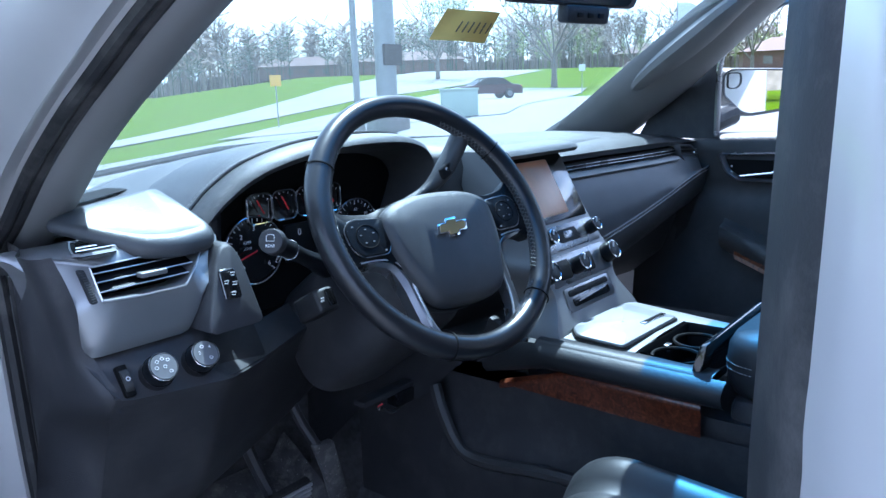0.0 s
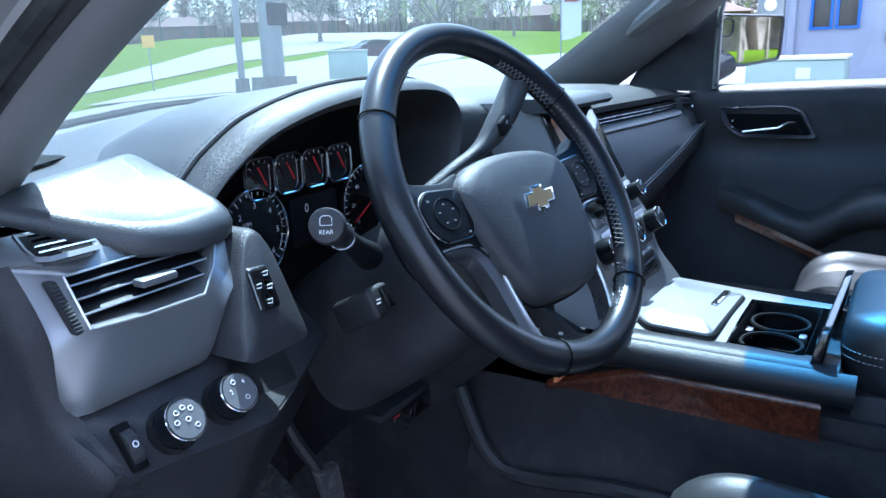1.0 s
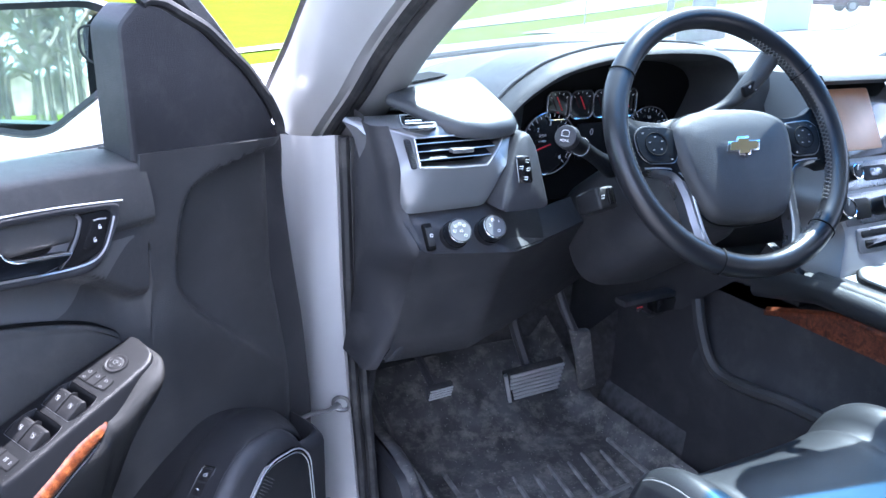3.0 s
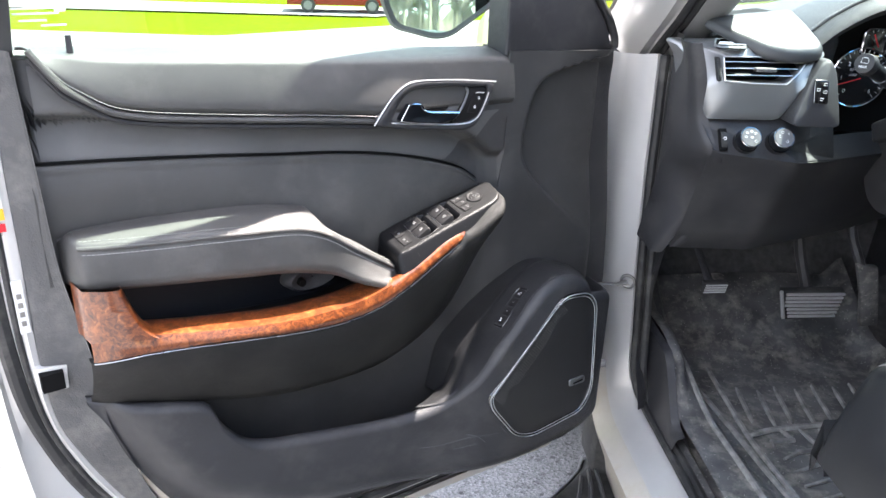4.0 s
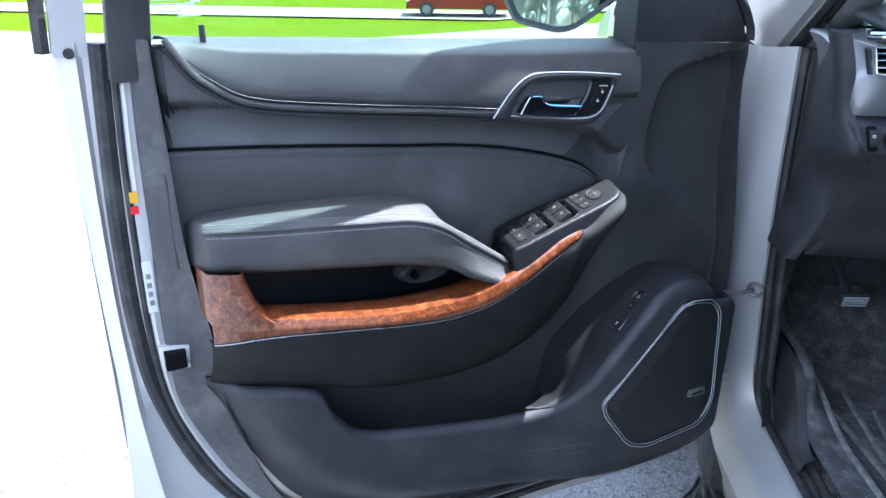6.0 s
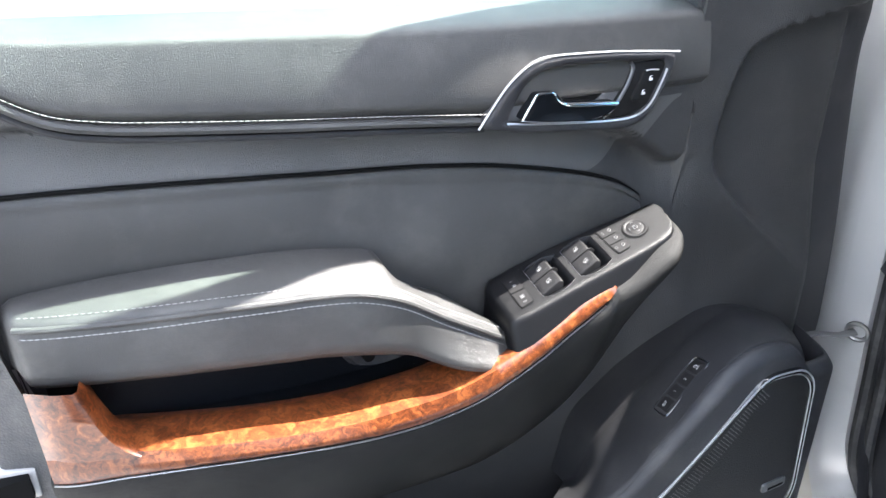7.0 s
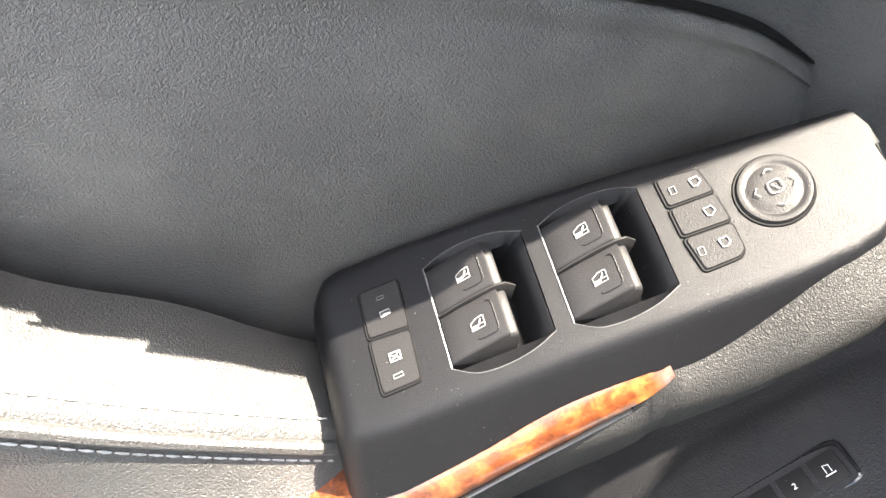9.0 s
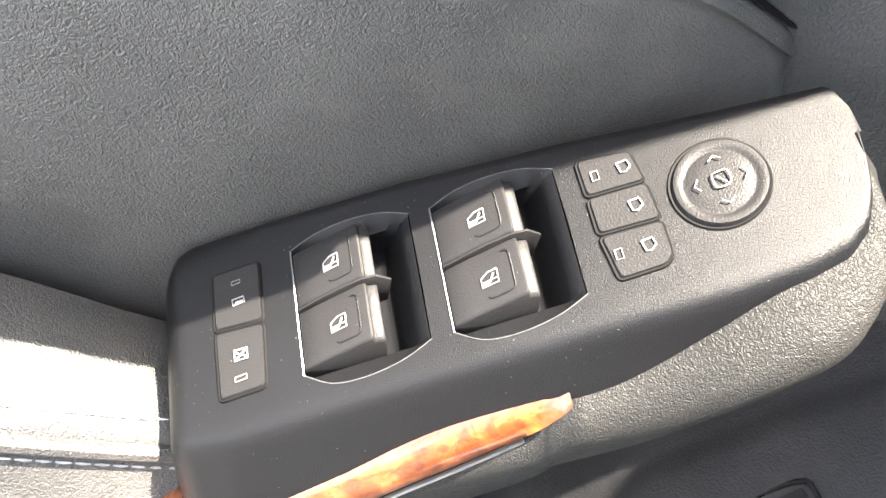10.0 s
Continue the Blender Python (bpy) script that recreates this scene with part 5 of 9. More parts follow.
part("upper_pad", g, "leather", door, "black leather upper roll with stitched seam", sharp=60)
g = Geo()
pipe = [(u, 0.7 * (roll_n(u) + 0.008) - 0.0085, z) for u, z in spline(seam_up, 90)]
g.tube([(u, n + 0.0005, z - 0.0045) for u, n, z in pipe], 0.0042, 8)
part("piping", g, "leather", door)
g = stitches(Geo(), [(u, n + 0.0055, z + 0.0035) for u, n, z in pipe], 0.0046, 0.0010, r=0.0004)
part("seam_stitching", g, "thread", door, "grey thread stitching", kind="stuff")
g = Geo().tube([(u, n - 0.0055, z - 0.014) for u, n, z in pipe], 0.0035, 8)
part("lower_piping", g, "plastic", door)
# window lock pin
g = Geo().cyl((0.925, -0.052, 1.345), (0.925, -0.052, 1.358), 0.016, 0.009, 16)
pin = part("lock_pin_collar", g, "plastic", door)
g = Geo().cyl((0.925, -0.052, 1.352), (0.925, -0.052, 1.381), 0.0042, 0.0036, 12)
part("lock_pin", g, "plastic", pin)

# ---- window frame, glass, sail panel ----
lean = lambda z: 0.24 * max(0, z - 1.36)                       # the frame leans in towards the roof
g = Geo()
for a, b, n0, n1 in ((1.012, 1.052, -0.062, -0.10), (1.052, 1.090, -0.095, -0.150)):
    rows = []
    for z in np.linspace(1.318 if a < 1.03 else 1.345, 1.80, 12):
        du = -0.06 * (z - 1.36)
        dn = lean(z)
        rows.append([(a + du, n0 + dn, z), (b + du, n0 + dn - 0.005, z), (b + du, n1 + dn, z), (a + du, n1 + dn, z)])
    if a < 1.03:
        cover = Geo().grid([[(0.984 + r[0][0] - 1.012, r[0][1] + 0.004, r[0][2]), (1.034 + r[0][0] - 1.012, r[0][1] + 0.010, r[0][2]), (1.034 + r[0][0] - 1.012, r[0][1] - 0.02, r[0][2]), (0.984 + r[0][0] - 1.012, r[0][1] - 0.02, r[0][2])] for r in rows], wrap_v=True, cap=True)
    else:
        g.grid(rows, wrap_v=True, cap=True)
part("frame_cover", cover, "plastic_soft", door, "dark grey window frame cover", bevel=0.003)
part("window_frame", g, "paint", door)
rail = spline([(1.075, 1.74), (1.050, 1.785), (0.980, 1.803), (0.800, 1.812), (0.620, 1.805), (0.500, 1.780), (0.450, 1.752), (0.340, 1.656), (0.240, 1.567), (0.180, 1.510), (0.110, 1.435), (0.040, 1.345)], 260)
rail_n = curve_fn([(1.34, 0.010), (1.516, 0.004), (1.567, 0.006), (1.654, 0.002), (1.700, 0.010), (1.747, 0.024), (1.780, 0.032), (1.815, 0.036)])
rows = []
for i, (u, z) in enumerate(rail):
    d = rail[min(i + 1, 259)] - rail[max(i - 1, 0)]
    w = np.array((-d[1], d[0])) / np.linalg.norm(d) * 0.013
    n = rail_n(z)
    back = n - 0.030 - 0.05 * smooth((1.70 - z) / 0.2)
    rows.append([(u + w[0], n - 0.004, z + w[1]), (u + w[0] * 0.7, n, z + w[1] * 0.7), (u - w[0] * 0.7, n, z - w[1] * 0.7), (u - w[0], n - 0.004, z - w[1]), (u - w[0], back, z - w[1]), (u + w[0], back, z + w[1])])
part("frame_rail", Geo().grid(rows, wrap_v=True, cap=True), "plastic_soft", door, "dark lined window frame rail", sharp=40)
g = Geo().tube([(1.100, -0.150, 1.345), (1.098, -0.148, 1.39), (1.07, -0.09, 1.78)], 0.010, 6)
part("frame_seal", g, "rubber", door)
g = Geo()
rows = []
for z in np.linspace(1.33, 1.78, 10):
    f0 = 0.26 if z < 1.50 else 0.26 + (z - 1.50) * 0.9
    rows.append([(u, -0.085 + lean(z), z) for u in np.linspace(f0, 1.02, 8)])
g.grid(rows)
pane = part("window_glass", g, "sideglass", door, "green-tinted window glass")
marks = Geo()
for dz, w, du in ((0.030, 0.07, 0.0), (0.012, 0.055, 0.0), (0.006, 0.050, 0.004), (-0.002, 0.03, 0.0), (-0.008, 0.028, 0.022)):
    marks.box((0.955 - du, -0.0835 + lean(1.40 + dz), 1.398 + dz), (w, 0.0006, 0.0022))
marks.box((0.925, -0.0835 + lean(1.41), 1.410), (0.012, 0.0006, 0.009))
part("glass_marking", marks, "mark", pane, "faint printed glass marking")
# sail panel: black triangle at the mirror foot
sail_in = [(0.276, 1.318), (0.276, 1.475), (0.250, 1.500), (0.225, 1.497), (0.165, 1.467), (0.100, 1.412), (0.062, 1.365), (0.046, 1.335), (0.044, 1.314)]
g = Geo()
sp = [(u, 0.018 - 0.085 * (u - 0.05), z) for u, z in rounded(sail_in, 0.008, 4)]
cx = np.mean(np.array(sp), axis=0)
rings = [[(cx[0] + (p[0] - cx[0]) * s, p[1] - d, cx[2] + (p[2] - cx[2]) * s) for p in sp] for s, d in ((1.0, 0.05), (1.0, 0.005), (0.985, 0.0012), (0.96, 0.0))]
g.grid(rings, wrap_v=True)
g.add(rings[-1], [tuple(range(len(sp)))])
part("sail_panel", g, "plastic", door, "black triangular mirror foot cover", sharp=20)
g = Geo().tube([(u - 0.012, n - 0.002, z + 0.004) for u, n, z in sp[8:34]], 0.007, 8)
part("sail_seal", g, "rubber", door)
front_lip = curve_fn([(0.60, -0.034), (0.808, -0.038), (0.869, -0.037), (1.001, -0.024), (1.128, -0.003), (1.239, 0.012), (1.300, 0.010), (1.345, 0.020)])
g = Geo().grid([[(0.075, panel_n(0.075, z) - 0.006, z), (0.045, max(panel_n(0.05, z), 0.004) - 0.004, z), (front_lip(z) + 0.012, 0.004, z), (front_lip(z) + 0.003, 0.001, z), (front_lip(z), -0.006, z), (front_lip(z), -0.060, z)] for z in np.linspace(0.62, 1.33, 40)])
part("front_lip", g, "plastic", door, "black front edge of the door trim", sharp=40)

# ---- door mirror ----
MIRROR = Matrix.Translation((0.225, -0.250, 1.400)) @ Matrix.Rotation(radians(-36), 4, "Z") @ Matrix.Rotation(radians(4), 4, "X")
mout = [(0.112, -0.018), (0.108, 0.070), (0.080, 0.088), (-0.085, 0.098), (-0.118, 0.085), (-0.122, 0.010), (-0.110, -0.010), (-0.020, -0.078), (0.010, -0.084), (0.090, -0.066)]
mp = rounded(mout, 0.016, 5)
g = Geo()
g.grid([[MIRROR @ Vector((x * s, y, z * s)) for x, z in mp] for s, y in ((0.90, 0.004), (0.985, 0.010), (1.04, -0.004), (1.06, -0.03), (0.98, -0.075), (0.75, -0.105), (0.3, -0.115), (0.02, -0.116))], wrap_v=True)
case = part("mirror_housing", g, "plastic", door, "black door mirror housing", sharp=50)
g = Geo().prism([MIRROR @ Vector((x * 0.93, 0.0035, z * 0.93)) for x, z in mp], MIRROR.to_3x3() @ Vector((0, -0.003, 0)))
part("mirror_glass", g, "mirror", case, "door mirror glass")
spot = rounded([(-0.066, 0.062), (-0.066, 0.026), (-0.082, 0.012), (-0.104, 0.014), (-0.104, 0.066)], 0.010, 4)
g = Geo().tube([MIRROR @ Vector((x, 0.005, z)) for x, z in spot], 0.0018, 6, closed=True)
part("spot_mirror_rim", g, "plastic", case)
g = Geo().prism([MIRROR @ Vector((x, 0.0055, z)) for x, z in spot], MIRROR.to_3x3() @ Vector((0, -0.002, 0)))
part("spot_mirror", g, "mirror", case)
g = Geo().tube([(0.10, -0.235, 1.375), (0.06, -0.17, 1.350), (0.05, -0.10, 1.345)], [0.030, 0.034, 0.030], 12, flat=1.3)
part("mirror_arm", g, "plastic", door)

# ---- inside handle ----
HN = 0.014
bez = [(0.5423, 1.2393), (0.5119, 1.2769), (0.4854, 1.2952), (0.4601, 1.2985), (0.3900, 1.2940), (0.3103, 1.2846), (0.3219, 1.2540), (0.3469, 1.2163), (0.3713, 1.2108), (0.4890, 1.2268)]
bez_in = [(0.5130, 1.2410), (0.4955, 1.2730), (0.4765, 1.2860), (0.4528, 1.2878), (0.3900, 1.2845), (0.3275, 1.2785), (0.3240, 1.2700), (0.3415, 1.2322), (0.3654, 1.2235), (0.4300, 1.2290)]
bo_, bi_ = resample(rounded(bez, 0.010, 4), 84), resample(rounded(bez_in, 0.007, 4), 84)
at_n = lambda pts, n: [(u, HN + n, z) for u, z in pts]
mid_ = lambda k: [(a[0] + (b[0] - a[0]) * k, a[1] + (b[1] - a[1]) * k) for a, b in zip(bo_, bi_)]
g = Geo().grid([at_n(bo_, -0.020), at_n(bo_, -0.003), at_n(mid_(0.10), 0.0005), at_n(mid_(0.35), 0.0020), at_n(mid_(0.75), 0.0012), at_n(bi_, -0.0010), at_n(bi_, -0.0100)], wrap_v=True)
bezel = part("handle_bezel", g, "plastic", door, "satin dark handle bezel", sharp=50)
# highlights on the bezel's edges, put in as bright tubes
part("bezel_edge_highlight", Geo().tube(at_n(spline(bez[:6], 50), 0.0002), 0.0011, 6), "silver_bright", bezel, "edge highlight round the bezel, put in as a bright line")
part("bezel_lower_highlight", Geo().tube(at_n(spline([(0.5120, 1.2402), (0.4700, 1.2335), (0.4200, 1.2270), (0.3900, 1.2238), (0.3654, 1.2232), (0.3500, 1.2270), (0.3390, 1.2370), (0.3290, 1.2560), (0.3240, 1.2690)], 50), 0.0002), 0.0012, 6), "silver_bright", bezel)
part("handle_plate", Geo().prism(at_n(bi_, -0.0070), (0, -0.012, 0)), "fascia", bezel, "smooth dark grey inner plate")
# flat patch on the plate; the finger recess's shade is painted black
pocket = rounded([(0.4550, 1.2725), (0.4460, 1.2820), (0.4000, 1.2785), (0.3850, 1.2720), (0.4000, 1.2500), (0.4150, 1.2440), (0.4564, 1.2530)], 0.008, 5)
g = Geo().grid([[(0.428 + (u - 0.428) * k, n + HN, 1.263 + (z - 1.263) * k) for u, z in pocket] for k, n in ((1.03, -0.0069), (1.0, -0.0064), (0.95, -0.0066), (0.90, -0.0066), (0.02, -0.0066))], wrap_v=True)
part("handle_recess_shade", g, "hollow", bezel, "flat black patch for the finger recess's shade", sharp=60)
lev = rounded([(0.4990, 1.2425), (0.4835, 1.2665), (0.4620, 1.2645), (0.4575, 1.2560), (0.4450, 1.2505), (0.3870, 1.2440), (0.3870, 1.2385), (0.4000, 1.2330), (0.4215, 1.2300), (0.4700, 1.2365)], 0.0035, 3)
lc_ = np.mean(np.array(lev), axis=0)
g = Geo().grid([[(lc_[0] + (u - lc_[0]) * k, HN + n, lc_[1] + (z - lc_[1]) * k) for u, z in lev] for k, n in ((1.0, -0.008), (1.0, 0.0035), (0.96, 0.0060), (0.85, 0.0066), (0.5, 0.0040), (0.02, 0.0036))], wrap_v=True)
lever = part("pull_lever", g, "plastic_fine", bezel, "glossy black inside door lever", sharp=45)
hook = spline([(0.4985, 1.2430), (0.4905, 1.2555), (0.4832, 1.2655), (0.4760, 1.2662), (0.4640, 1.2645), (0.4595, 1.2575), (0.4480, 1.2512), (0.4200, 1.2472), (0.3885, 1.2435)], 50)
part("lever_bright_edge", Geo().tube(at_n(hook, 0.0062), [0.0013 + 0.0010 * smooth((k - 22) / 8) for k in range(50)], 8), "chrome", lever, "bright chrome edge of the lever")
part("lever_lower_line", Geo().tube(at_n(spline([(0.4985, 1.2422), (0.4700, 1.2366), (0.4300, 1.2310), (0.4050, 1.2325)], 24), 0.0045), 0.0007, 6), "silver_bright", lever)
part("lever_divider", Geo().tube(at_n(spline([(0.3690, 1.2800), (0.3655, 1.2740), (0.3690, 1.2620), (0.3740, 1.2520), (0.3850, 1.2370), (0.3975, 1.2262)], 30), -0.0030), 0.0020, 8), "silver_dark", bezel, "curved divider beside the lock switch")
# lock switch ahead of the lever
lockp = rounded([(0.3655, 1.2790), (0.3275, 1.2775), (0.3245, 1.2700), (0.3420, 1.2335), (0.3660, 1.2250), (0.3940, 1.2258), (0.3770, 1.2520)], 0.004, 3)
locks = part("lock_switch", Geo().prism(at_n(lockp, -0.0030), (0, -0.010, 0)), "button", bezel, "black lock and unlock switch", bevel=0.001)
rock = rounded([(0.3520, 1.2705), (0.3340, 1.2685), (0.3360, 1.2600), (0.3490, 1.2385), (0.3665, 1.2400)], 0.003, 3)
part("lock_rocker", Geo().prism(at_n(rock, 0.0000), (0, -0.006, 0)), "button", locks, bevel=0.0009)
part("lock_rocker_edge", Geo().tube(at_n([(0.3510, 1.2702), (0.3450, 1.2706), (0.3350, 1.2690)], 0.0004), 0.0009, 5), "silver_bright", locks)
for u, z, h in ((0.3440, 1.2605, 0.0036), (0.3520, 1.2470, 0.0034)):
    k = Geo().box((u, HN + 0.0004, z), (0.0036, 0.0012, h * 0.75))
    k.tube([(u + 0.0018, HN + 0.0008, z + 0.0012), (u + 0.0014, HN + 0.0008, z + 0.0032), (u - 0.0010, HN + 0.0008, z + 0.0036)], 0.00045, 5)
    part("lock_symbol", k, "mark", locks)

# ---- armrest ----
wood_top = curve_fn([(0.405, 1.0665), (0.411, 1.0655), (0.450, 1.0530), (0.480, 1.0390), (0.500, 1.0300), (0.527, 1.0185), (0.560, 1.0060), (0.600, 0.9960), (0.640, 0.9925), (0.720, 0.9945), (0.834, 1.0060), (0.905, 1.0135), (0.967, 1.0200)])
wood_low = curve_fn([(0.405, 1.0665), (0.4112, 1.0654), (0.4125, 1.0605), (0.4165, 1.0545), (0.423, 1.0485), (0.448, 1.0360), (0.465, 1.0285), (0.485, 1.0180), (0.501, 1.0095), (0.538, 0.9925), (0.575, 0.9785), (0.624, 0.9710), (0.662, 0.9710), (0.720, 0.9765), (0.780, 0.9830), (0.850, 0.9880), (0.900, 0.9885), (0.935, 0.9850), (0.967, 0.9800)])
wood_n = curve_fn([(0.400, 0.0740), (0.411, 0.0750), (0.450, 0.0775), (0.500, 0.0800), (0.550, 0.0795), (0.580, 0.0785), (0.645, 0.076), (0.700, 0.075), (0.750, 0.071), (0.800, 0.064), (0.850, 0.054), (0.900, 0.041), (0.950, 0.022), (0.985, -0.004), (1.0, -0.02)])
arm_top = curve_fn([(0.500, 1.012), (0.535, 1.033), (0.560, 1.050), (0.600, 1.077), (0.640, 1.106), (0.680, 1.123), (0.720, 1.1275), (0.750, 1.1290), (0.800, 1.1325), (0.850, 1.1345), (0.900, 1.1365), (0.950, 1.1380), (1.0, 1.1395)])
arm_bot = curve_fn([(0.500, 0.985), (0.545, 0.998), (0.600, 1.019), (0.640, 1.039), (0.680, 1.050), (0.720, 1.056), (0.750, 1.0587), (0.800, 1.064), (0.850, 1.068), (0.900, 1.0715), (1.0, 1.076)])
arm_out = curve_fn([(0.500, 0.050), (0.560, 0.052), (0.640, 0.050), (0.680, 0.047), (0.720, 0.040), (0.750, 0.036), (0.800, 0.030), (0.850, 0.022), (0.900, 0.012), (0.950, -0.002), (0.980, -0.018), (1.0, -0.04)])
arm_back = curve_fn([(0.500, 0.998), (0.544, 1.031), (0.578, 1.0615), (0.6105, 1.080), (0.628, 1.0925), (0.637, 1.106), (0.643, 1.120), (0.652, 1.1290), (0.680, 1.1350), (0.716, 1.1405), (0.770, 1.1440), (0.880, 1.1460), (0.960, 1.1440), (1.0, 1.1400)])


g, rows = Geo(), []
for u in np.linspace(0.530, 0.976, 100):
    zt, zb, no, ni, zk = arm_top(u), arm_bot(u), arm_out(u), roll_n(u) - 0.010, arm_back(u)
    end = smooth((u - 0.955) / 0.021) ** 2                      # rounded rear end
    no, zt, zk = no - 0.030 * end, zt - 0.008 * end, zk - 0.010 * end
    push, row = max(0, wood_n(u) - 0.002 - (no - 0.013)) * smooth((0.64 - u) / 0.06), []
    for k in np.linspace(0, 1, 9):                              # top, from the panel to the stitched edge
        n = ni + (no - 0.006 - ni) * k
        row.append((u, n, zt + (zk - zt) * (1 - k) ** 1.1 + 0.003 * math.sin(math.pi * k)))
    row += [(u, no - 0.001, zt - 0.0025), (u, no + 0.0005, zt - 0.007), (u, no + 0.002, zt - 0.012)]
    for k in np.linspace(0.12, 1, 7):                           # side, falling away below
        row.append((u, no + 0.003 + 0.005 * k - 0.006 * max(0.0, k - 0.85) / 0.15 + 0.45 * push * k ** 1.5, zt - 0.012 + (zb - zt + 0.012) * k))
    row += [(u, no - 0.03, zb + 0.001), (u, min(ni, no - 0.032), zb + 0.004)]
    rows.append(row)
g.grid(rows)
part("armrest", g, "leather", door, "black leather armrest with double stitched edge", sharp=70)
arm_edge = [(u, arm_out(u), arm_top(u)) for u in np.linspace(0.533, 0.962, 90)]
g = Geo().tube([(u, n + 0.0012, z - 0.0062) for u, n, z in arm_edge], 0.0030, 8)
part("armrest_piping", g, "leather", door)
g = stitches(Geo(), [(u, n - 0.0075, z + 0.0012) for u, n, z in arm_edge], 0.0040, 0.0016, r=0.0004)
stitches(g, [(u, n + 0.0030, z - 0.0140) for u, n, z in arm_edge], 0.0046, 0.0010, r=0.00055)
part("armrest_stitching", g, "thread", door, "twin rows of grey stitching", kind="stuff")

# ---- plane and outline of the window switch panel ----
SW = lambda u, n, h=0.0: (u, n, 1.2156 - 0.2936 * u - 0.2109 * n + h)
plate_lo = lambda u: float(np.interp(u, [0.3195, 0.3205, 0.3225, 0.36, 0.40, 0.449, 0.50, 0.519, 0.5239, 0.527, 0.530, 0.532], [0.024, 0.0175, 0.0133, 0.0088, 0.0035, -0.001, -0.003, -0.0030, -0.0012, 0.002, 0.006, 0.010]))
plate_hi = lambda u: float(np.interp(u, [0.3195, 0.3205, 0.3225, 0.327, 0.334, 0.345, 0.3667, 0.4435, 0.5109, 0.5239, 0.532], [0.026, 0.036, 0.049, 0.058, 0.0635, 0.0660, 0.0672, 0.0655, 0.0650, 0.0630, 0.0600]))
plate_side = lambda u: 0.0125 * smooth((u - 0.345) / 0.06) + 0.008 * smooth((u - 0.44) / 0.09)   # height of the side face below the bend

# ---- wood trim: from the pull cup up to the switch panel ----
g, rows = Geo(), []
for u in [*np.linspace(0.4112, 0.425, 16), *np.linspace(0.429, 0.967, 112)]:
    t2, l, n = wood_top(u), wood_low(u), wood_n(u)
    mid = l + (t2 - l) * 0.55
    back = 0.036 * smooth((u - 0.53) / 0.06)
    rows.append([(u, n - 0.012, l - 0.001), (u, n, l), (u, n + 0.0025, l + (mid - l) * 0.5), (u, n + 0.001, mid), (u, n - 0.0025, t2), (u, n - 0.006 - back * 0.2, t2 + 0.0010), (u, n - 0.010 - back, t2 + 0.0018), (u, n - 0.03 - back, t2 - 0.006)])
g.grid(rows)
part("wood_trim", g, "wood", door, "glossy burl wood trim strip", sharp=60)
# wood upright behind the pull cup
g = Geo()
rows = []
for k in np.linspace(0, 1, 14):
    z = 1.008 + 0.074 * k
    u1 = 0.900 + 0.026 * k ** 0.8 - 0.012 * (1 - k) ** 6
    rows.append([(u1 - 0.004, wood_n(u1) - 0.030, z), (u1, wood_n(u1) - 0.004, z), (u1 + 0.004, wood_n(u1 + 0.004) + 0.0005, z), (0.945, wood_n(0.945) + 0.001, z), (0.967, wood_n(0.967), z), (0.972, -0.03, z)])
g.grid(rows)
part("wood_upright", g, "wood", door, sharp=60)
# grey metal line put in for the sheen of the veneer's lower facet
g = Geo().tube([(u, wood_n(u) + 0.0015, wood_low(u) - 0.0015) for u in np.linspace(0.424, 0.967, 60)], 0.0009, 6)
part("wood_edge_glint", g, "silver_dark", door)
# pull cup: hollow behind the wood
g, rows = Geo(), []
for u in np.linspace(0.575, 0.955, 50):
    t = wood_top(u) - 0.004
    top = arm_bot(u) + 0.004
    rows.append([(u, wood_n(u) - 0.035, t), (u, wood_n(u) - 0.055, t - 0.012), (u, -0.024, t - 0.010), (u, -0.028, (t + top) / 2), (u, -0.024, top)])
g.grid(rows)
part("pull_cup", g, "plastic_fine", door, "dark hollow pull cup", sharp=60)
g = Geo()
rows = []
for q in np.linspace(0, 2 * math.pi, 28, endpoint=False):
    c, n_ = math.cos(q), math.sin(q)
    rows.append([(0.640 + k * (0.046 * c - 0.012 * n_), -0.010 + h, 1.012 + k * (0.022 * n_ + 0.004 * c)) for k, h in ((1.0, -0.016), (0.95, 0.0), (0.80, 0.006), (0.45, 0.002), (0.05, 0.0))])
part("cup_moulding", Geo().grid(rows, wrap_u=True), "plastic", door, "moulded dark bracket inside the pull cup", sharp=50)
part("cup_screw", Geo().cyl((0.662, -0.012, 1.010), (0.662, 0.001, 1.010), 0.0075, 0.006, 16), "hollow", door)

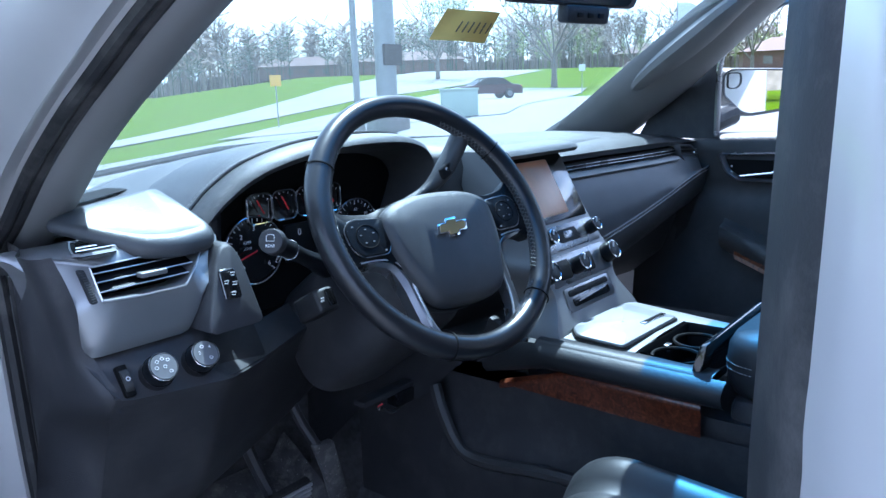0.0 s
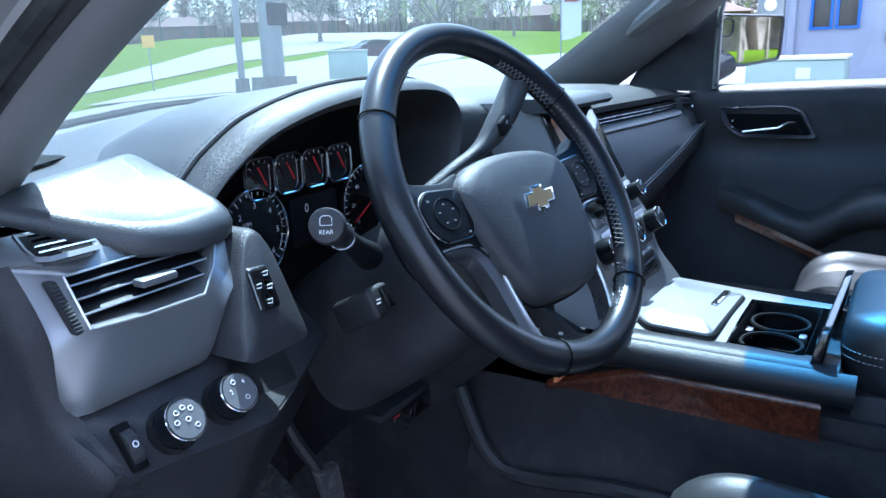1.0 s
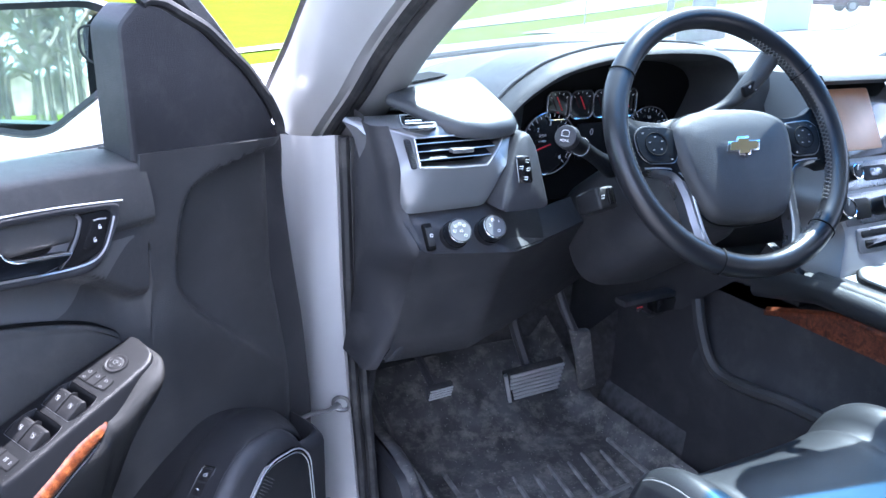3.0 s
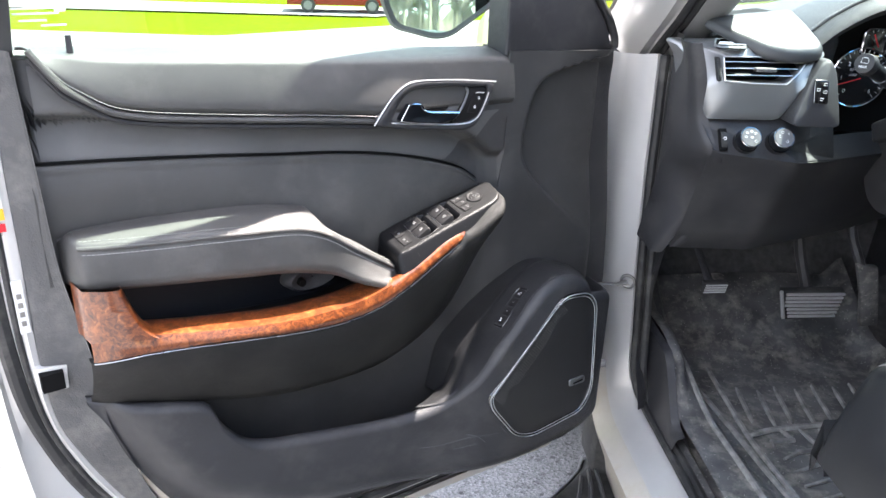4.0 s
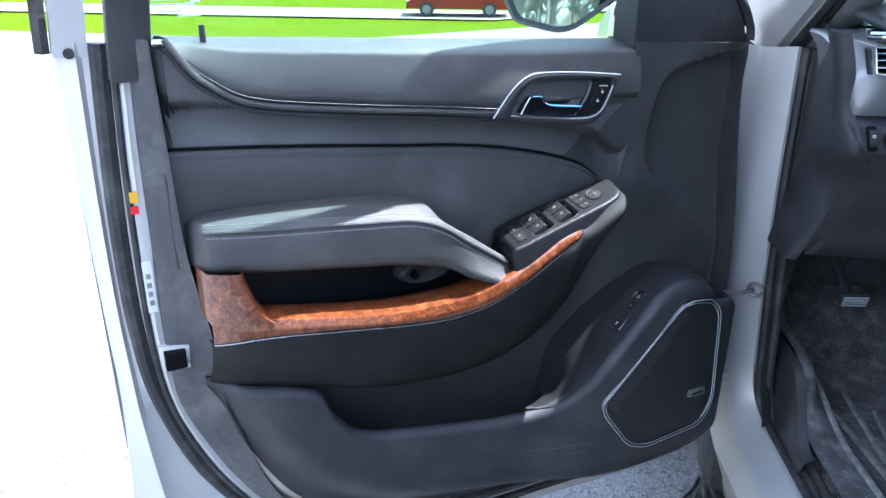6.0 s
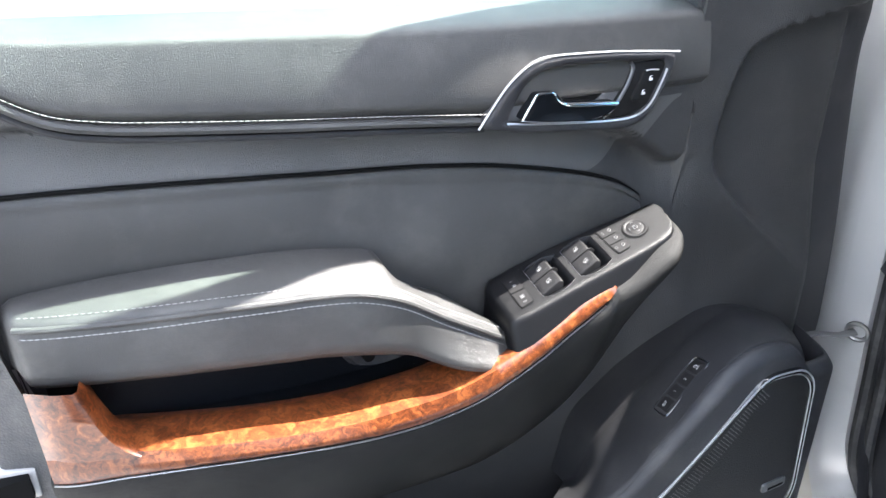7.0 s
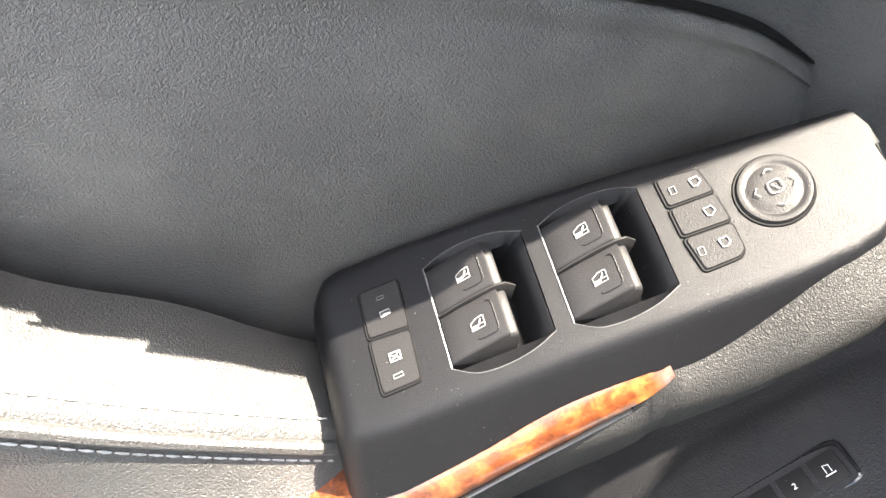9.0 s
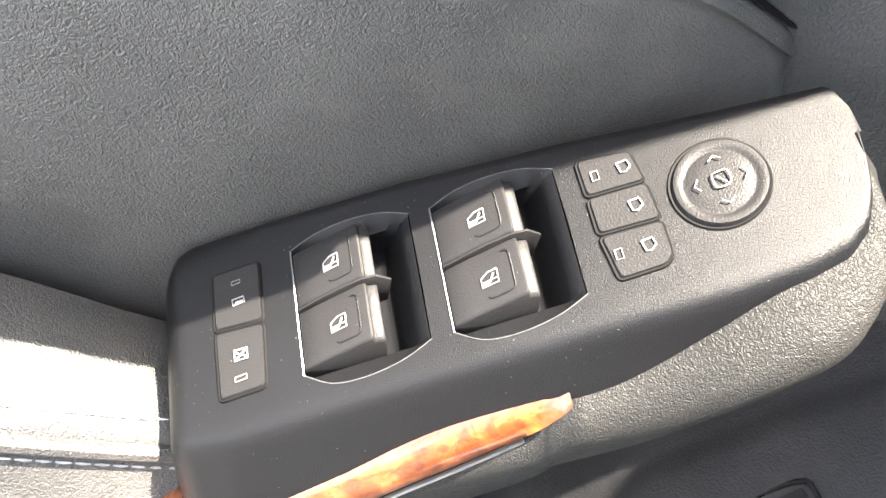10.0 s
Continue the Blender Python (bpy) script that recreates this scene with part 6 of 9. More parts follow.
# ---- lower fascia under the wood ----
fas_low = curve_fn([(0.290, 1.100), (0.318, 1.062), (0.330, 1.040), (0.345, 0.985), (0.380, 0.935), (0.430, 0.890), (0.500, 0.858), (0.575, 0.842), (0.700, 0.846), (0.841, 0.873), (0.985, 0.898)])
nose_out = curve_fn([(0.3105, 0.030), (0.312, 0.050), (0.318, 0.068), (0.330, 0.0825), (0.348, 0.0890), (0.380, 0.0885), (0.415, 0.0840), (0.460, 0.0795), (0.520, 0.0780)])
g, rows = Geo(), []
for u in [*np.linspace(0.3105, 0.350, 22), *np.linspace(0.355, 0.970, 120)]:
    if u > 0.411:
        top, n0 = wood_low(u) - 0.001, wood_n(u)
    else:
        n0 = plate_hi(max(u, 0.3205)) + 0.0006 + 0.6 * plate_side(u)
        top = SW(max(u, 0.3205), n0, -0.0035 - plate_side(u))[2] - 0.9 * max(0.0, 0.3205 - u)
    low = fas_low(u)
    n1 = max(panel_n(u, low) - 0.003, n0 - 0.046)
    swell = max(0.0015, (nose_out(u) if u < 0.52 else 0.0) - n0)
    kp = min(0.5, 0.016 / max(0.02, top - low))
    row = [(u, n0 - 0.014, top + 0.001), (u, n0 - 0.001, top)]
    for k in (0.02, 0.05, 0.09, 0.14, 0.2, 0.28, 0.38, 0.48, 0.58, 0.68, 0.78, 0.88, 1.0):
        hump = (k / kp) * math.exp(1 - k / kp) if k < kp else math.exp(-((k - kp) / 0.35) ** 2)
        row.append((u, n0 + (n1 - n0) * k ** 1.7 + swell * hump * (1 - k ** 3), top + (low - top) * k))
    row += [(u, n1 - 0.012, low - 0.002), (u, -0.03, low + 0.012)]
    rows.append(row)
g.grid(rows)
part("lower_fascia", g, "nose", door, "black padded fascia below the wood strip", sharp=60)

# ---- map pocket and loudspeaker pod ----
lip = curve_fn([(0.140, 0.900), (0.175, 0.942), (0.225, 0.957), (0.275, 0.946), (0.319, 0.903), (0.362, 0.855), (0.405, 0.804), (0.452, 0.771), (0.500, 0.758), (0.580, 0.757), (0.700, 0.772), (0.757, 0.782), (0.790, 0.800), (0.818, 0.838), (0.841, 0.875), (0.980, 0.900)])
pod_n = curve_fn([(0.02, 0.05), (0.06, 0.105), (0.12, 0.128), (0.20, 0.134), (0.30, 0.136), (0.38, 0.128), (0.46, 0.100), (0.58, 0.072), (0.75, 0.046), (0.88, 0.022), (0.98, -0.012)])
pod_bot = curve_fn([(0.02, 0.50), (0.251, 0.497), (0.618, 0.537), (0.778, 0.587), (0.865, 0.657), (0.929, 0.772), (0.955, 0.85), (0.975, 0.89)])


def pocket_n(u, z, lo, hi):
    n = pod_n(u)
    n -= (n + 0.035) * (1 - smooth((z - lo) / 0.14)) ** 1.5
    n -= 0.010 * (1 - min(1, (hi - z) / 0.012)) ** 2
    n -= 0.06 * smooth((0.085 - u) / 0.07) ** 1.3
    return n


g, rows = Geo(), []
for u in np.linspace(0.022, 0.975, 140):
    lo, hi = pod_bot(u), lip(u) if u > 0.14 else 0.900 - 0.30 * (0.14 - u)
    hi = max(hi, lo + 0.004)
    row = [(u, -0.055, lo - 0.003)] + [(u, pocket_n(u, z, lo, hi), z) for z in np.linspace(lo, hi, 60)]
    row += [(u, row[-1][1] - 0.007, hi + 0.0005), (u, row[-1][1] - 0.014, hi - 0.006), (u, row[-1][1] - 0.016, hi - 0.06)]
    rows.append(row)
g.grid(rows)
part("map_pocket", g, "plastic", door, "black scuffed plastic map pocket with speaker pod", sharp=60)
# shoulder of the pod, carrying the memory switch: from the pocket's ridge back to its outer edge
ridge = spline([(0.500, 0.072, 0.764), (0.452, 0.098, 0.772), (0.405, 0.117, 0.806), (0.362, 0.120, 0.856), (0.319, 0.121, 0.903), (0.275, 0.120, 0.944), (0.234, 0.117, 0.956), (0.172, 0.112, 0.938), (0.110, 0.096, 0.884), (0.06, 0.06, 0.80)], 60)
brim = spline([(0.412, 0.010, 0.728), (0.406, 0.030, 0.752), (0.390, 0.040, 0.812), (0.356, 0.042, 0.850), (0.312, 0.043, 0.890), (0.264, 0.043, 0.927), (0.209, 0.043, 0.949), (0.147, 0.040, 0.936), (0.080, 0.032, 0.890), (0.03, 0.02, 0.80)], 60)
g, rows = Geo(), []
for (u0, n0, z0), (u1, n1, z1) in zip(ridge, brim):
    row = [(u0, n0 - 0.012, z0 - 0.012), (u0, n0 - 0.001, z0 - 0.002)]
    for k in np.linspace(0.04, 1, 12):
        q = 0.006 * math.sin(math.pi * k)
        row.append((u0 + (u1 - u0) * k, n0 + (n1 - n0) * k + q, z0 + (z1 - z0) * k + q * 0.6))
    row += [(u1 - 0.003, n1 - 0.006, z1 - 0.003), (u1 - 0.005, n1 - 0.014, z1 - 0.006), (u1 - 0.004, -0.025, z1 - 0.008)]
    rows.append(row)
g.grid(rows)
part("speaker_pod", g, "pod", door, "black rounded speaker pod", sharp=60)
# memory switch
MEM = [(0.336, 0.871, 0.074), (0.274, 0.927, 0.070), (0.275, 0.932, 0.098), (0.337, 0.877, 0.102)]
mem = [Vector((u, n, z)) for u, z, n in MEM]
ex, ey = (mem[1] - mem[0]), (mem[3] - mem[0])
en = ey.cross(ex).normalized()
if en.z < 0:
    en = -en


def onmem(a, b, h):
    return mem[0] + ex * a + ey * b + en * h


g = Geo().grid([[onmem(0.5 + (a - 0.5) * s, 0.5 + (b - 0.5) * s2, h) for a, b in rounded([(0, 0), (1, 0), (1, 1), (0, 1)], 0.16, 4)] for s, s2, h in ((1.02, 1.04, -0.004), (1.0, 1.0, 0.003), (0.96, 0.88, 0.0042), (0.93, 0.78, 0.002), (0.5, 0.4, 0.0015), (0.02, 0.02, 0.0015))], wrap_v=True)
memory = part("memory_switch", g, "gloss", door, "glossy black seat memory switch", sharp=50)
for k in range(4):
    a0 = 0.07 + 0.225 * k
    g = Geo().prism([onmem(a, b, 0.0045) for a, b in ((a0, 0.2), (a0 + 0.195, 0.2), (a0 + 0.195, 0.8), (a0, 0.8))], -en * 0.004)
    part("memory_button", g, "button", memory, bevel=0.0007)


def letters(name, body, at, right, up, size, parent, material="mark", lift=0.0004):
    """Raised lettering in the built-in font, turned into a mesh."""
    cu = bpy.data.curves.new(name, "FONT")
    cu.body, cu.size, cu.align_x, cu.align_y, cu.extrude, cu.resolution_u = body, size, "CENTER", "CENTER", 0.00012, 2
    tmp = bpy.data.objects.new(name, cu)
    scene.collection.objects.link(tmp)
    me = bpy.data.meshes.new_from_object(tmp.evaluated_get(bpy.context.evaluated_depsgraph_get()))
    bpy.data.objects.remove(tmp)
    right, up = Vector(right).normalized(), Vector(up).normalized()
    nn = right.cross(up).normalized()
    up = nn.cross(right)
    m = Matrix((right, up, nn)).transposed().to_4x4()
    m.translation = Vector(at) + nn * lift
    me.transform(m)
    me.materials.clear()
    me.materials.append(M[material])
    ob = new(name, me)
    ob.parent = parent
    return ob


letters("memory_lettering", "SET", onmem(0.165, 0.5, 0.005), ex, -ey, 0.0048, memory)
letters("memory_lettering", "1", onmem(0.39, 0.5, 0.005), ex, -ey, 0.0048, memory)
letters("memory_lettering", "2", onmem(0.615, 0.5, 0.005), ex, -ey, 0.0048, memory)
k = Geo().tube([onmem(0.825, 0.58, 0.005), onmem(0.825, 0.42, 0.005), onmem(0.86, 0.45, 0.005), onmem(0.86, 0.58, 0.005)], 0.0003, 5)
k.tube([onmem(0.81, 0.62, 0.005), onmem(0.88, 0.62, 0.005)], 0.0003, 5)
part("seat_symbol", k, "mark", memory)

# loudspeaker grille
gr = [(0.384, 0.770), (0.232, 0.926), (0.165, 0.915), (0.138, 0.885), (0.118, 0.690), (0.146, 0.655), (0.285, 0.655), (0.325, 0.672), (0.378, 0.745)]
gp = rounded(gr, 0.024, 6)
gc = np.mean(np.array(gr), axis=0)


def sp_n(u, z):
    return pocket_n(u, z, pod_bot(u), lip(max(u, 0.141)) + 0.05)


def spk(s, h):
    out = []
    for u, z in gp:
        uu, zz = gc[0] + (u - gc[0]) * s, gc[1] + (z - gc[1]) * s
        out.append((uu, sp_n(uu, zz) + h, zz))
    return out


g = Geo().grid([spk(1.02, -0.004), spk(1.01, 0.004), spk(0.985, 0.006), spk(0.965, 0.003), spk(0.95, -0.003)], wrap_v=True)
rim = part("speaker_rim", g, "gloss", door, "glossy black bright-edged speaker surround", sharp=50)
part("speaker_bright_line", Geo().tube(spk(1.006, 0.0048), 0.0011, 6, closed=True), "silver_bright", rim)
part("speaker_inner_line", Geo().tube(spk(0.968, 0.0036), 0.0008, 6, closed=True), "silver_bright", rim)
g = Geo().grid([spk(s, h) for s, h in ((0.96, 0.0015), (0.90, 0.0035), (0.75, 0.005), (0.5, 0.006), (0.25, 0.006), (0.01, 0.006))], wrap_v=True)
part("speaker_grille", g, "grille", rim, "black perforated speaker grille", sharp=60)
holes = Geo()
for a in np.linspace(0, 1, 46):
    for b in range(7):
        u = 0.374 + (0.236 - 0.374) * a - 0.0033 * b * 0.75
        z = 0.770 + (0.914 - 0.770) * a - 0.0033 * b * 0.75 - 0.003
        holes.box((u, sp_n(u, z) + 0.0044, z), (0.0011, 0.0006, 0.0011))
part("grille_perforation", holes, "steel", rim, "raised perforated dots", kind="stuff")
g = Geo().prism([(u, sp_n(u, z) + 0.0085, z) for u, z in rounded([(0.197, 0.744), (0.153, 0.739), (0.152, 0.724), (0.196, 0.729)], 0.004, 3)], (0, -0.004, 0))
badge = part("speaker_badge", g, "silver", rim, "small silver badge", bevel=0.0008)
g = Geo().box((0.1745, sp_n(0.17, 0.734) + 0.0105, 0.734), (0.026, 0.0006, 0.0035))
part("badge_bar", g, "hollow", badge)
# trim screws and scuffs along the bottom
for u, z in ((0.36, 0.503), (0.62, 0.530), (0.84, 0.63)):
    part("trim_clip", Geo().cyl((u, -0.036, z - 0.012), (u, -0.028, z - 0.010), 0.006, 0.005, 12), "rubber", door)
g = Geo()
for pts in ([(0.50, 0.690), (0.46, 0.686), (0.41, 0.692), (0.36, 0.688)], [(0.42, 0.700), (0.40, 0.692), (0.385, 0.676)], [(0.44, 0.672), (0.40, 0.676)], [(0.355, 0.700), (0.34, 0.68)]):
    g.tube([(u, sp_n(u, z) + 0.0002, z) for u, z in spline(pts, 16)], 0.0005, 4)
part("scratch", g, "plastic_pad", door, "pale scratches", kind="stuff")

# ---- window switch panel on the armrest's nose ----
wells = {"a": [(0.4862, 0.0118), (0.478, 0.0086), (0.468, 0.0074), (0.457, 0.0085), (0.4480, 0.0120), (0.4478, 0.0528), (0.457, 0.0563), (0.468, 0.0578), (0.478, 0.0568), (0.4862, 0.0520)]}
wells["b"] = [(u - 0.0448, n + 0.0010) for u, n in wells["a"]]


def well_edges(w, u):
    half = len(w) // 2
    lo = float(np.interp(u, [p[0] for p in w[:half][::-1]], [p[1] for p in w[:half][::-1]]))
    hi = float(np.interp(u, [p[0] for p in w[half:]], [p[1] for p in w[half:]]))
    return lo, hi


def well_span(u):
    for w in wells.values():
        us_ = [p[0] for p in w]
        if min(us_) <= u <= max(us_):
            return well_edges(w, u)
    return None


# top plate with two true openings: built as strips round them
g = Geo()
cuts = sorted({round(c, 5) for c in [*np.linspace(0.3200, 0.5239, 110), 0.4479, 0.4477, 0.4862, 0.4864, 0.4031, 0.4029, 0.4414, 0.4416]})
rolls = [(u, 0.0) for u in cuts] + [(0.5258, -0.0007), (0.5276, -0.0020), (0.5292, -0.0045), (0.5304, -0.0085), (0.5308, -0.0160), (0.5304, -0.0320)]
low_rows, high_rows = [], []
for u, roll in rolls:
    lo, hi, side = plate_lo(u), plate_hi(u), plate_side(u)
    span = well_span(u) or (0.032, 0.032)
    soft = 0.004 + 0.006 * smooth((u - 0.49) / 0.03)
    low_rows.append([SW(u, lo - 0.0012, roll - 0.014), SW(u, lo, roll - 0.0045), SW(u, lo + 0.0008, roll - 0.0018), SW(u, lo + 0.30 * soft, roll - 0.0008), SW(u, lo + 0.65 * soft, roll - 0.0002)] + [SW(u, n, roll) for n in np.linspace(lo + soft, span[0], 8)])
    tail = [SW(u, hi - 0.0040, roll - 0.0001), SW(u, hi - 0.0022, roll - 0.0006), SW(u, hi - 0.0008, roll - 0.0016), SW(u, hi + 0.0006, roll - 0.0035)]
    tail += [SW(u, hi + 0.0006 + 0.6 * side * k, roll - 0.0035 - side * k) for k in (0.3, 0.65, 1.0)]
    tail.append(SW(u, hi - 0.006, roll - 0.0075 - side))
    high_rows.append([SW(u, n, roll) for n in np.linspace(span[1], hi - 0.006, 8)] + tail)
g.grid(low_rows)
g.grid(high_rows)
panel = part("switch_panel", g, "switch_satin", door, "satin black window switch panel, dusty", sharp=40)
# wells: deep behind the rockers, rising to the plate ahead of them, with a crescent scoop on each long side
for w in wells.values():
    g, rows = Geo(), []
    ua, ub = w[4][0] + 0.0002, w[0][0] - 0.0001
    for k in np.linspace(0, 1, 26):
        u = ua + (ub - ua) * k
        lo, hi = well_edges(w, u)
        li, hj = max(lo + 0.0004, w[0][1] + 0.0008), min(hi - 0.0004, w[-1][1] - 0.0002)
        deep = -0.0004 - 0.0125 * smooth(k / 0.26) if k > 0 else -0.0002
        mid = max(deep, -0.0034)
        rows.append([SW(u, lo, 0.0001), SW(u, (lo + li) / 2, mid * 0.45), SW(u, li, mid), SW(u, li + 0.0006, deep), SW(u, (li + hj) / 2, deep), SW(u, hj - 0.0006, deep), SW(u, hj, mid), SW(u, (hi + hj) / 2, mid * 0.45), SW(u, hi, 0.0001)])
    g.grid(rows)
    well = part("switch_well", g, "switch_satin", panel, sharp=30)
    # edge glints of the black well, put in as thin pale tubes
    part("well_edge_glint", Geo().tube([SW(u, n, 0.0002) for u, n in spline(w[:5], 20)], 0.00020, 5), "edge_glint", well)
    part("well_rear_glint", Geo().tube([SW(w[0][0], w[0][1], 0.0002), SW(w[-1][0], w[-1][1], 0.0002)], 0.00026, 5), "silver_dark", well)
    part("well_lip_glint", Geo().tube([SW(u, n, 0.0001) for u, n in spline(w[5:], 20)], 0.00018, 5), "edge_glint", well)
    # thin curved fin between the two rockers
    nm = (w[0][1] + w[-1][1]) / 2
    top_ = [(0.4858, 0.0012), (0.480, 0.0034), (0.473, 0.0056), (0.4655, 0.0070), (0.4610, 0.0064), (0.4565, 0.0020)]
    du = w[0][0] - 0.4862
    fin = [SW(u + du, nm, h) for u, h in top_] + [SW(0.4580 + du, nm, -0.008), SW(0.4858 + du, nm, -0.008)]
    part("rocker_fin", Geo().prism(fin, (0, 0.0008, 0)), "button", well, bevel=0.0002)


def window_switch(u0, u1, n0, n1):
    """A rocker that rises towards its front edge, stepped there, with a framed face."""
    prof = [(0.0, -0.008), (0.0, 0.0002), (0.03, 0.0010), (0.25, 0.0027), (0.55, 0.0046), (0.78, 0.0062), (0.835, 0.0063), (0.86, 0.0058), (0.875, 0.0044), (0.96, 0.0038), (0.995, 0.0030), (1.0, 0.0014), (1.0, -0.010)]
    ns = [(n0, 0.0012), (n0 + 0.0005, 0.0004), (n0 + 0.0014, 0.0), (n0 + 0.006, 0.0), (n1 - 0.006, 0.0), (n1 - 0.0014, 0.0), (n1 - 0.0005, 0.0004), (n1, 0.0012)]
    rows = [[SW(u0 + (u1 - u0) * k, n, h - e) for n, e in ns] for k, h in prof]
    gg = Geo().grid(rows)
    for side in (0, len(ns) - 1):
        gg.add([r[side] for r in rows], [tuple(range(len(rows)))])
    ob = part("window_switch", gg, "button", panel, "black window rocker switch", sharp=35)
    um, nm = u0 + (u1 - u0) * 0.50, (n0 + n1) / 2
    rise = lambda a: 0.0043 + (um - a) * 0.290
    dish = Geo().tube([SW(a, b, rise(a)) for a, b in rounded([(um + 0.0020, nm - 0.0062), (um - 0.0058, nm - 0.0062), (um - 0.0058, nm + 0.0062), (um + 0.0020, nm + 0.0062)], 0.0020, 4)][4:-1], 0.00030, 5)
    part("switch_dish", dish, "switch_satin", ob)
    s = Geo()
    c = lambda a, b: SW(um + 0.0010 - a, nm + 0.0002 + b, rise(um + 0.0010 - a) + 0.0003)
    s.tube([c(0.0026, -0.0020), c(0.0026, 0.0020), c(-0.0020, 0.0020), c(-0.0020, -0.0008), c(0.0002, -0.0020), c(0.0026, -0.0020)], 0.00024, 5)
    s.tube([c(-0.0020, 0.0006), c(0.0026, 0.0006)], 0.00022, 5)
    s.tube([c(0.0016, -0.0012), c(0.0002, 0.0012)], 0.0003, 5)
    s.add([c(-0.0016, 0.0008), c(0.0002, 0.0008), c(0.0002, 0.0018), c(-0.0016, 0.0018)], [(0, 1, 2, 3)])
    part("window_symbol", s, "mark_dim", ob)
    return ob


for du, dn in ((0.0, 0.0), (-0.0448, 0.0010)):
    window_switch(0.4856 + du, 0.4610 + du, 0.0131 + dn, 0.0313 + dn)
    window_switch(0.4856 + du, 0.4610 + du, 0.0327 + dn, 0.0507 + dn)


def flat_button(outline, name, label, h=0.0012, r=0.0015):
    pts = rounded(outline, r, 4)
    uc, nc = np.mean([p[0] for p in outline]), np.mean([p[1] for p in outline])
    rows = [[SW(uc + (u - uc) * s, nc + (n - nc) * s, hh) for u, n in pts] for s, hh in ((1.0, -0.002), (1.0, h * 0.5), (0.96, h), (0.9, h), (0.02, h))]
    ob = part(name, Geo().grid(rows, wrap_v=True), "button", panel, label, sharp=40)
    gap = Geo().tube([SW(uc + (u - uc) * 1.03, nc + (n - nc) * 1.035, 0.0001) for u, n in pts], 0.00062, 6, closed=True)
    part("button_gap", gap, "hollow", ob)
    return ob


def sym(ob, lines, u, n, h=0.0016, r=0.00026):
    s = Geo()
    for ln in lines:
        s.tube([SW(u - a, n + b, h) for a, b in ln], r, 5)
    part("button_symbol", s, "mark_dim", ob)


mm = 0.001
b1 = flat_button([(0.5118, 0.0121), (0.4968, 0.0121), (0.4971, 0.0312), (0.5121, 0.0303)], "lock_button", "black child lock button")
sym(b1, [[(-2 * mm, -1 * mm), (1.6 * mm, -1.2 * mm), (2 * mm, 0.6 * mm), (-1.8 * mm, 1 * mm), (-2 * mm, -1 * mm)], [(-1 * mm, 0), (1.4 * mm, 0)], [(-1.2 * mm, .5 * mm), (1.4 * mm, .3 * mm)]], 0.5040, 0.0235)
sym(b1, [[(-1.4 * mm, 0), (1.4 * mm, -0.2 * mm), (1.4 * mm, 0.9 * mm), (-1.4 * mm, 1.1 * mm), (-1.4 * mm, 0)]], 0.5045, 0.0165, r=0.00013)
b2 = flat_button([(0.5121, 0.0317), (0.4971, 0.0326), (0.4978, 0.0516), (0.5118, 0.0520)], "lock_button", "black window lock-out button")
sym(b2, [[(-2 * mm, -1.6 * mm), (2 * mm, -1.6 * mm), (2 * mm, 1.6 * mm), (-2 * mm, 1.6 * mm), (-2 * mm, -1.6 * mm)], [(-2 * mm, 1.6 * mm), (2 * mm, -1.6 * mm)], [(-2 * mm, -1 * mm), (2 * mm, 1.2 * mm)]], 0.5045, 0.0405, r=0.00034)
sym(b2, [[(-1.8 * mm, 0), (1.8 * mm, -0.2 * mm), (1.8 * mm, 1.2 * mm), (-1.8 * mm, 1.4 * mm), (-1.8 * mm, 0)]], 0.5050, 0.0470, r=0.0002)
mirror_keys = ([(0.3963, 0.0140), (0.3812, 0.0158), (0.3794, 0.0262), (0.3960, 0.0256)], [(0.3960, 0.0270), (0.3793, 0.0275), (0.3786, 0.0388), (0.3958, 0.0381)], [(0.3957, 0.0395), (0.3785, 0.0402), (0.3786, 0.0505), (0.3808, 0.0527), (0.3937, 0.0529)])
for i, o in enumerate(mirror_keys):
    b = flat_button(o, "mirror_button", "black mirror selector button")
    nm = 0.0205 + 0.0128 * i
    sym(b, [[(-1.6 * mm, -1.6 * mm), (1.4 * mm, -1.8 * mm), (2.0 * mm, 0.4 * mm), (0.4 * mm, 1.8 * mm), (-1.0 * mm, 1.6 * mm), (-1.6 * mm, -1.6 * mm)]], 0.3842, nm, r=0.0003)
    if i != 1:
        sym(b, [[(-1 * mm, -1.4 * mm), (1 * mm, -1.4 * mm), (1 * mm, 1.6 * mm), (-1 * mm, 1.6 * mm), (-1 * mm, -1.4 * mm)]], 0.3925, nm, r=0.0002)
# round mirror pad
kc = (0.3602, 0.0341)
kr = 0.0132


def ring_at(r, h):
    return [SW(kc[0] + r * math.cos(t), kc[1] + r * math.sin(t), h) for t in np.linspace(0, 2 * math.pi, 48, endpoint=False)]


g = Geo().grid([ring_at(kr * s, h) for s, h in ((1.0, -0.003), (1.0, 0.0006), (0.97, 0.0014), (0.90, 0.0015), (0.80, 0.0013), (0.76, 0.0010), (0.71, 0.0010), (0.66, 0.0012), (0.4, 0.0013), (0.01, 0.0014))], wrap_v=True)
knob = part("mirror_pad", g, "button", panel, "round black mirror adjuster pad", sharp=30)
part("pad_gap", Geo().tube(ring_at(kr * 1.04, 0.0), 0.0006, 6, closed=True), "hollow", knob)
s = Geo()
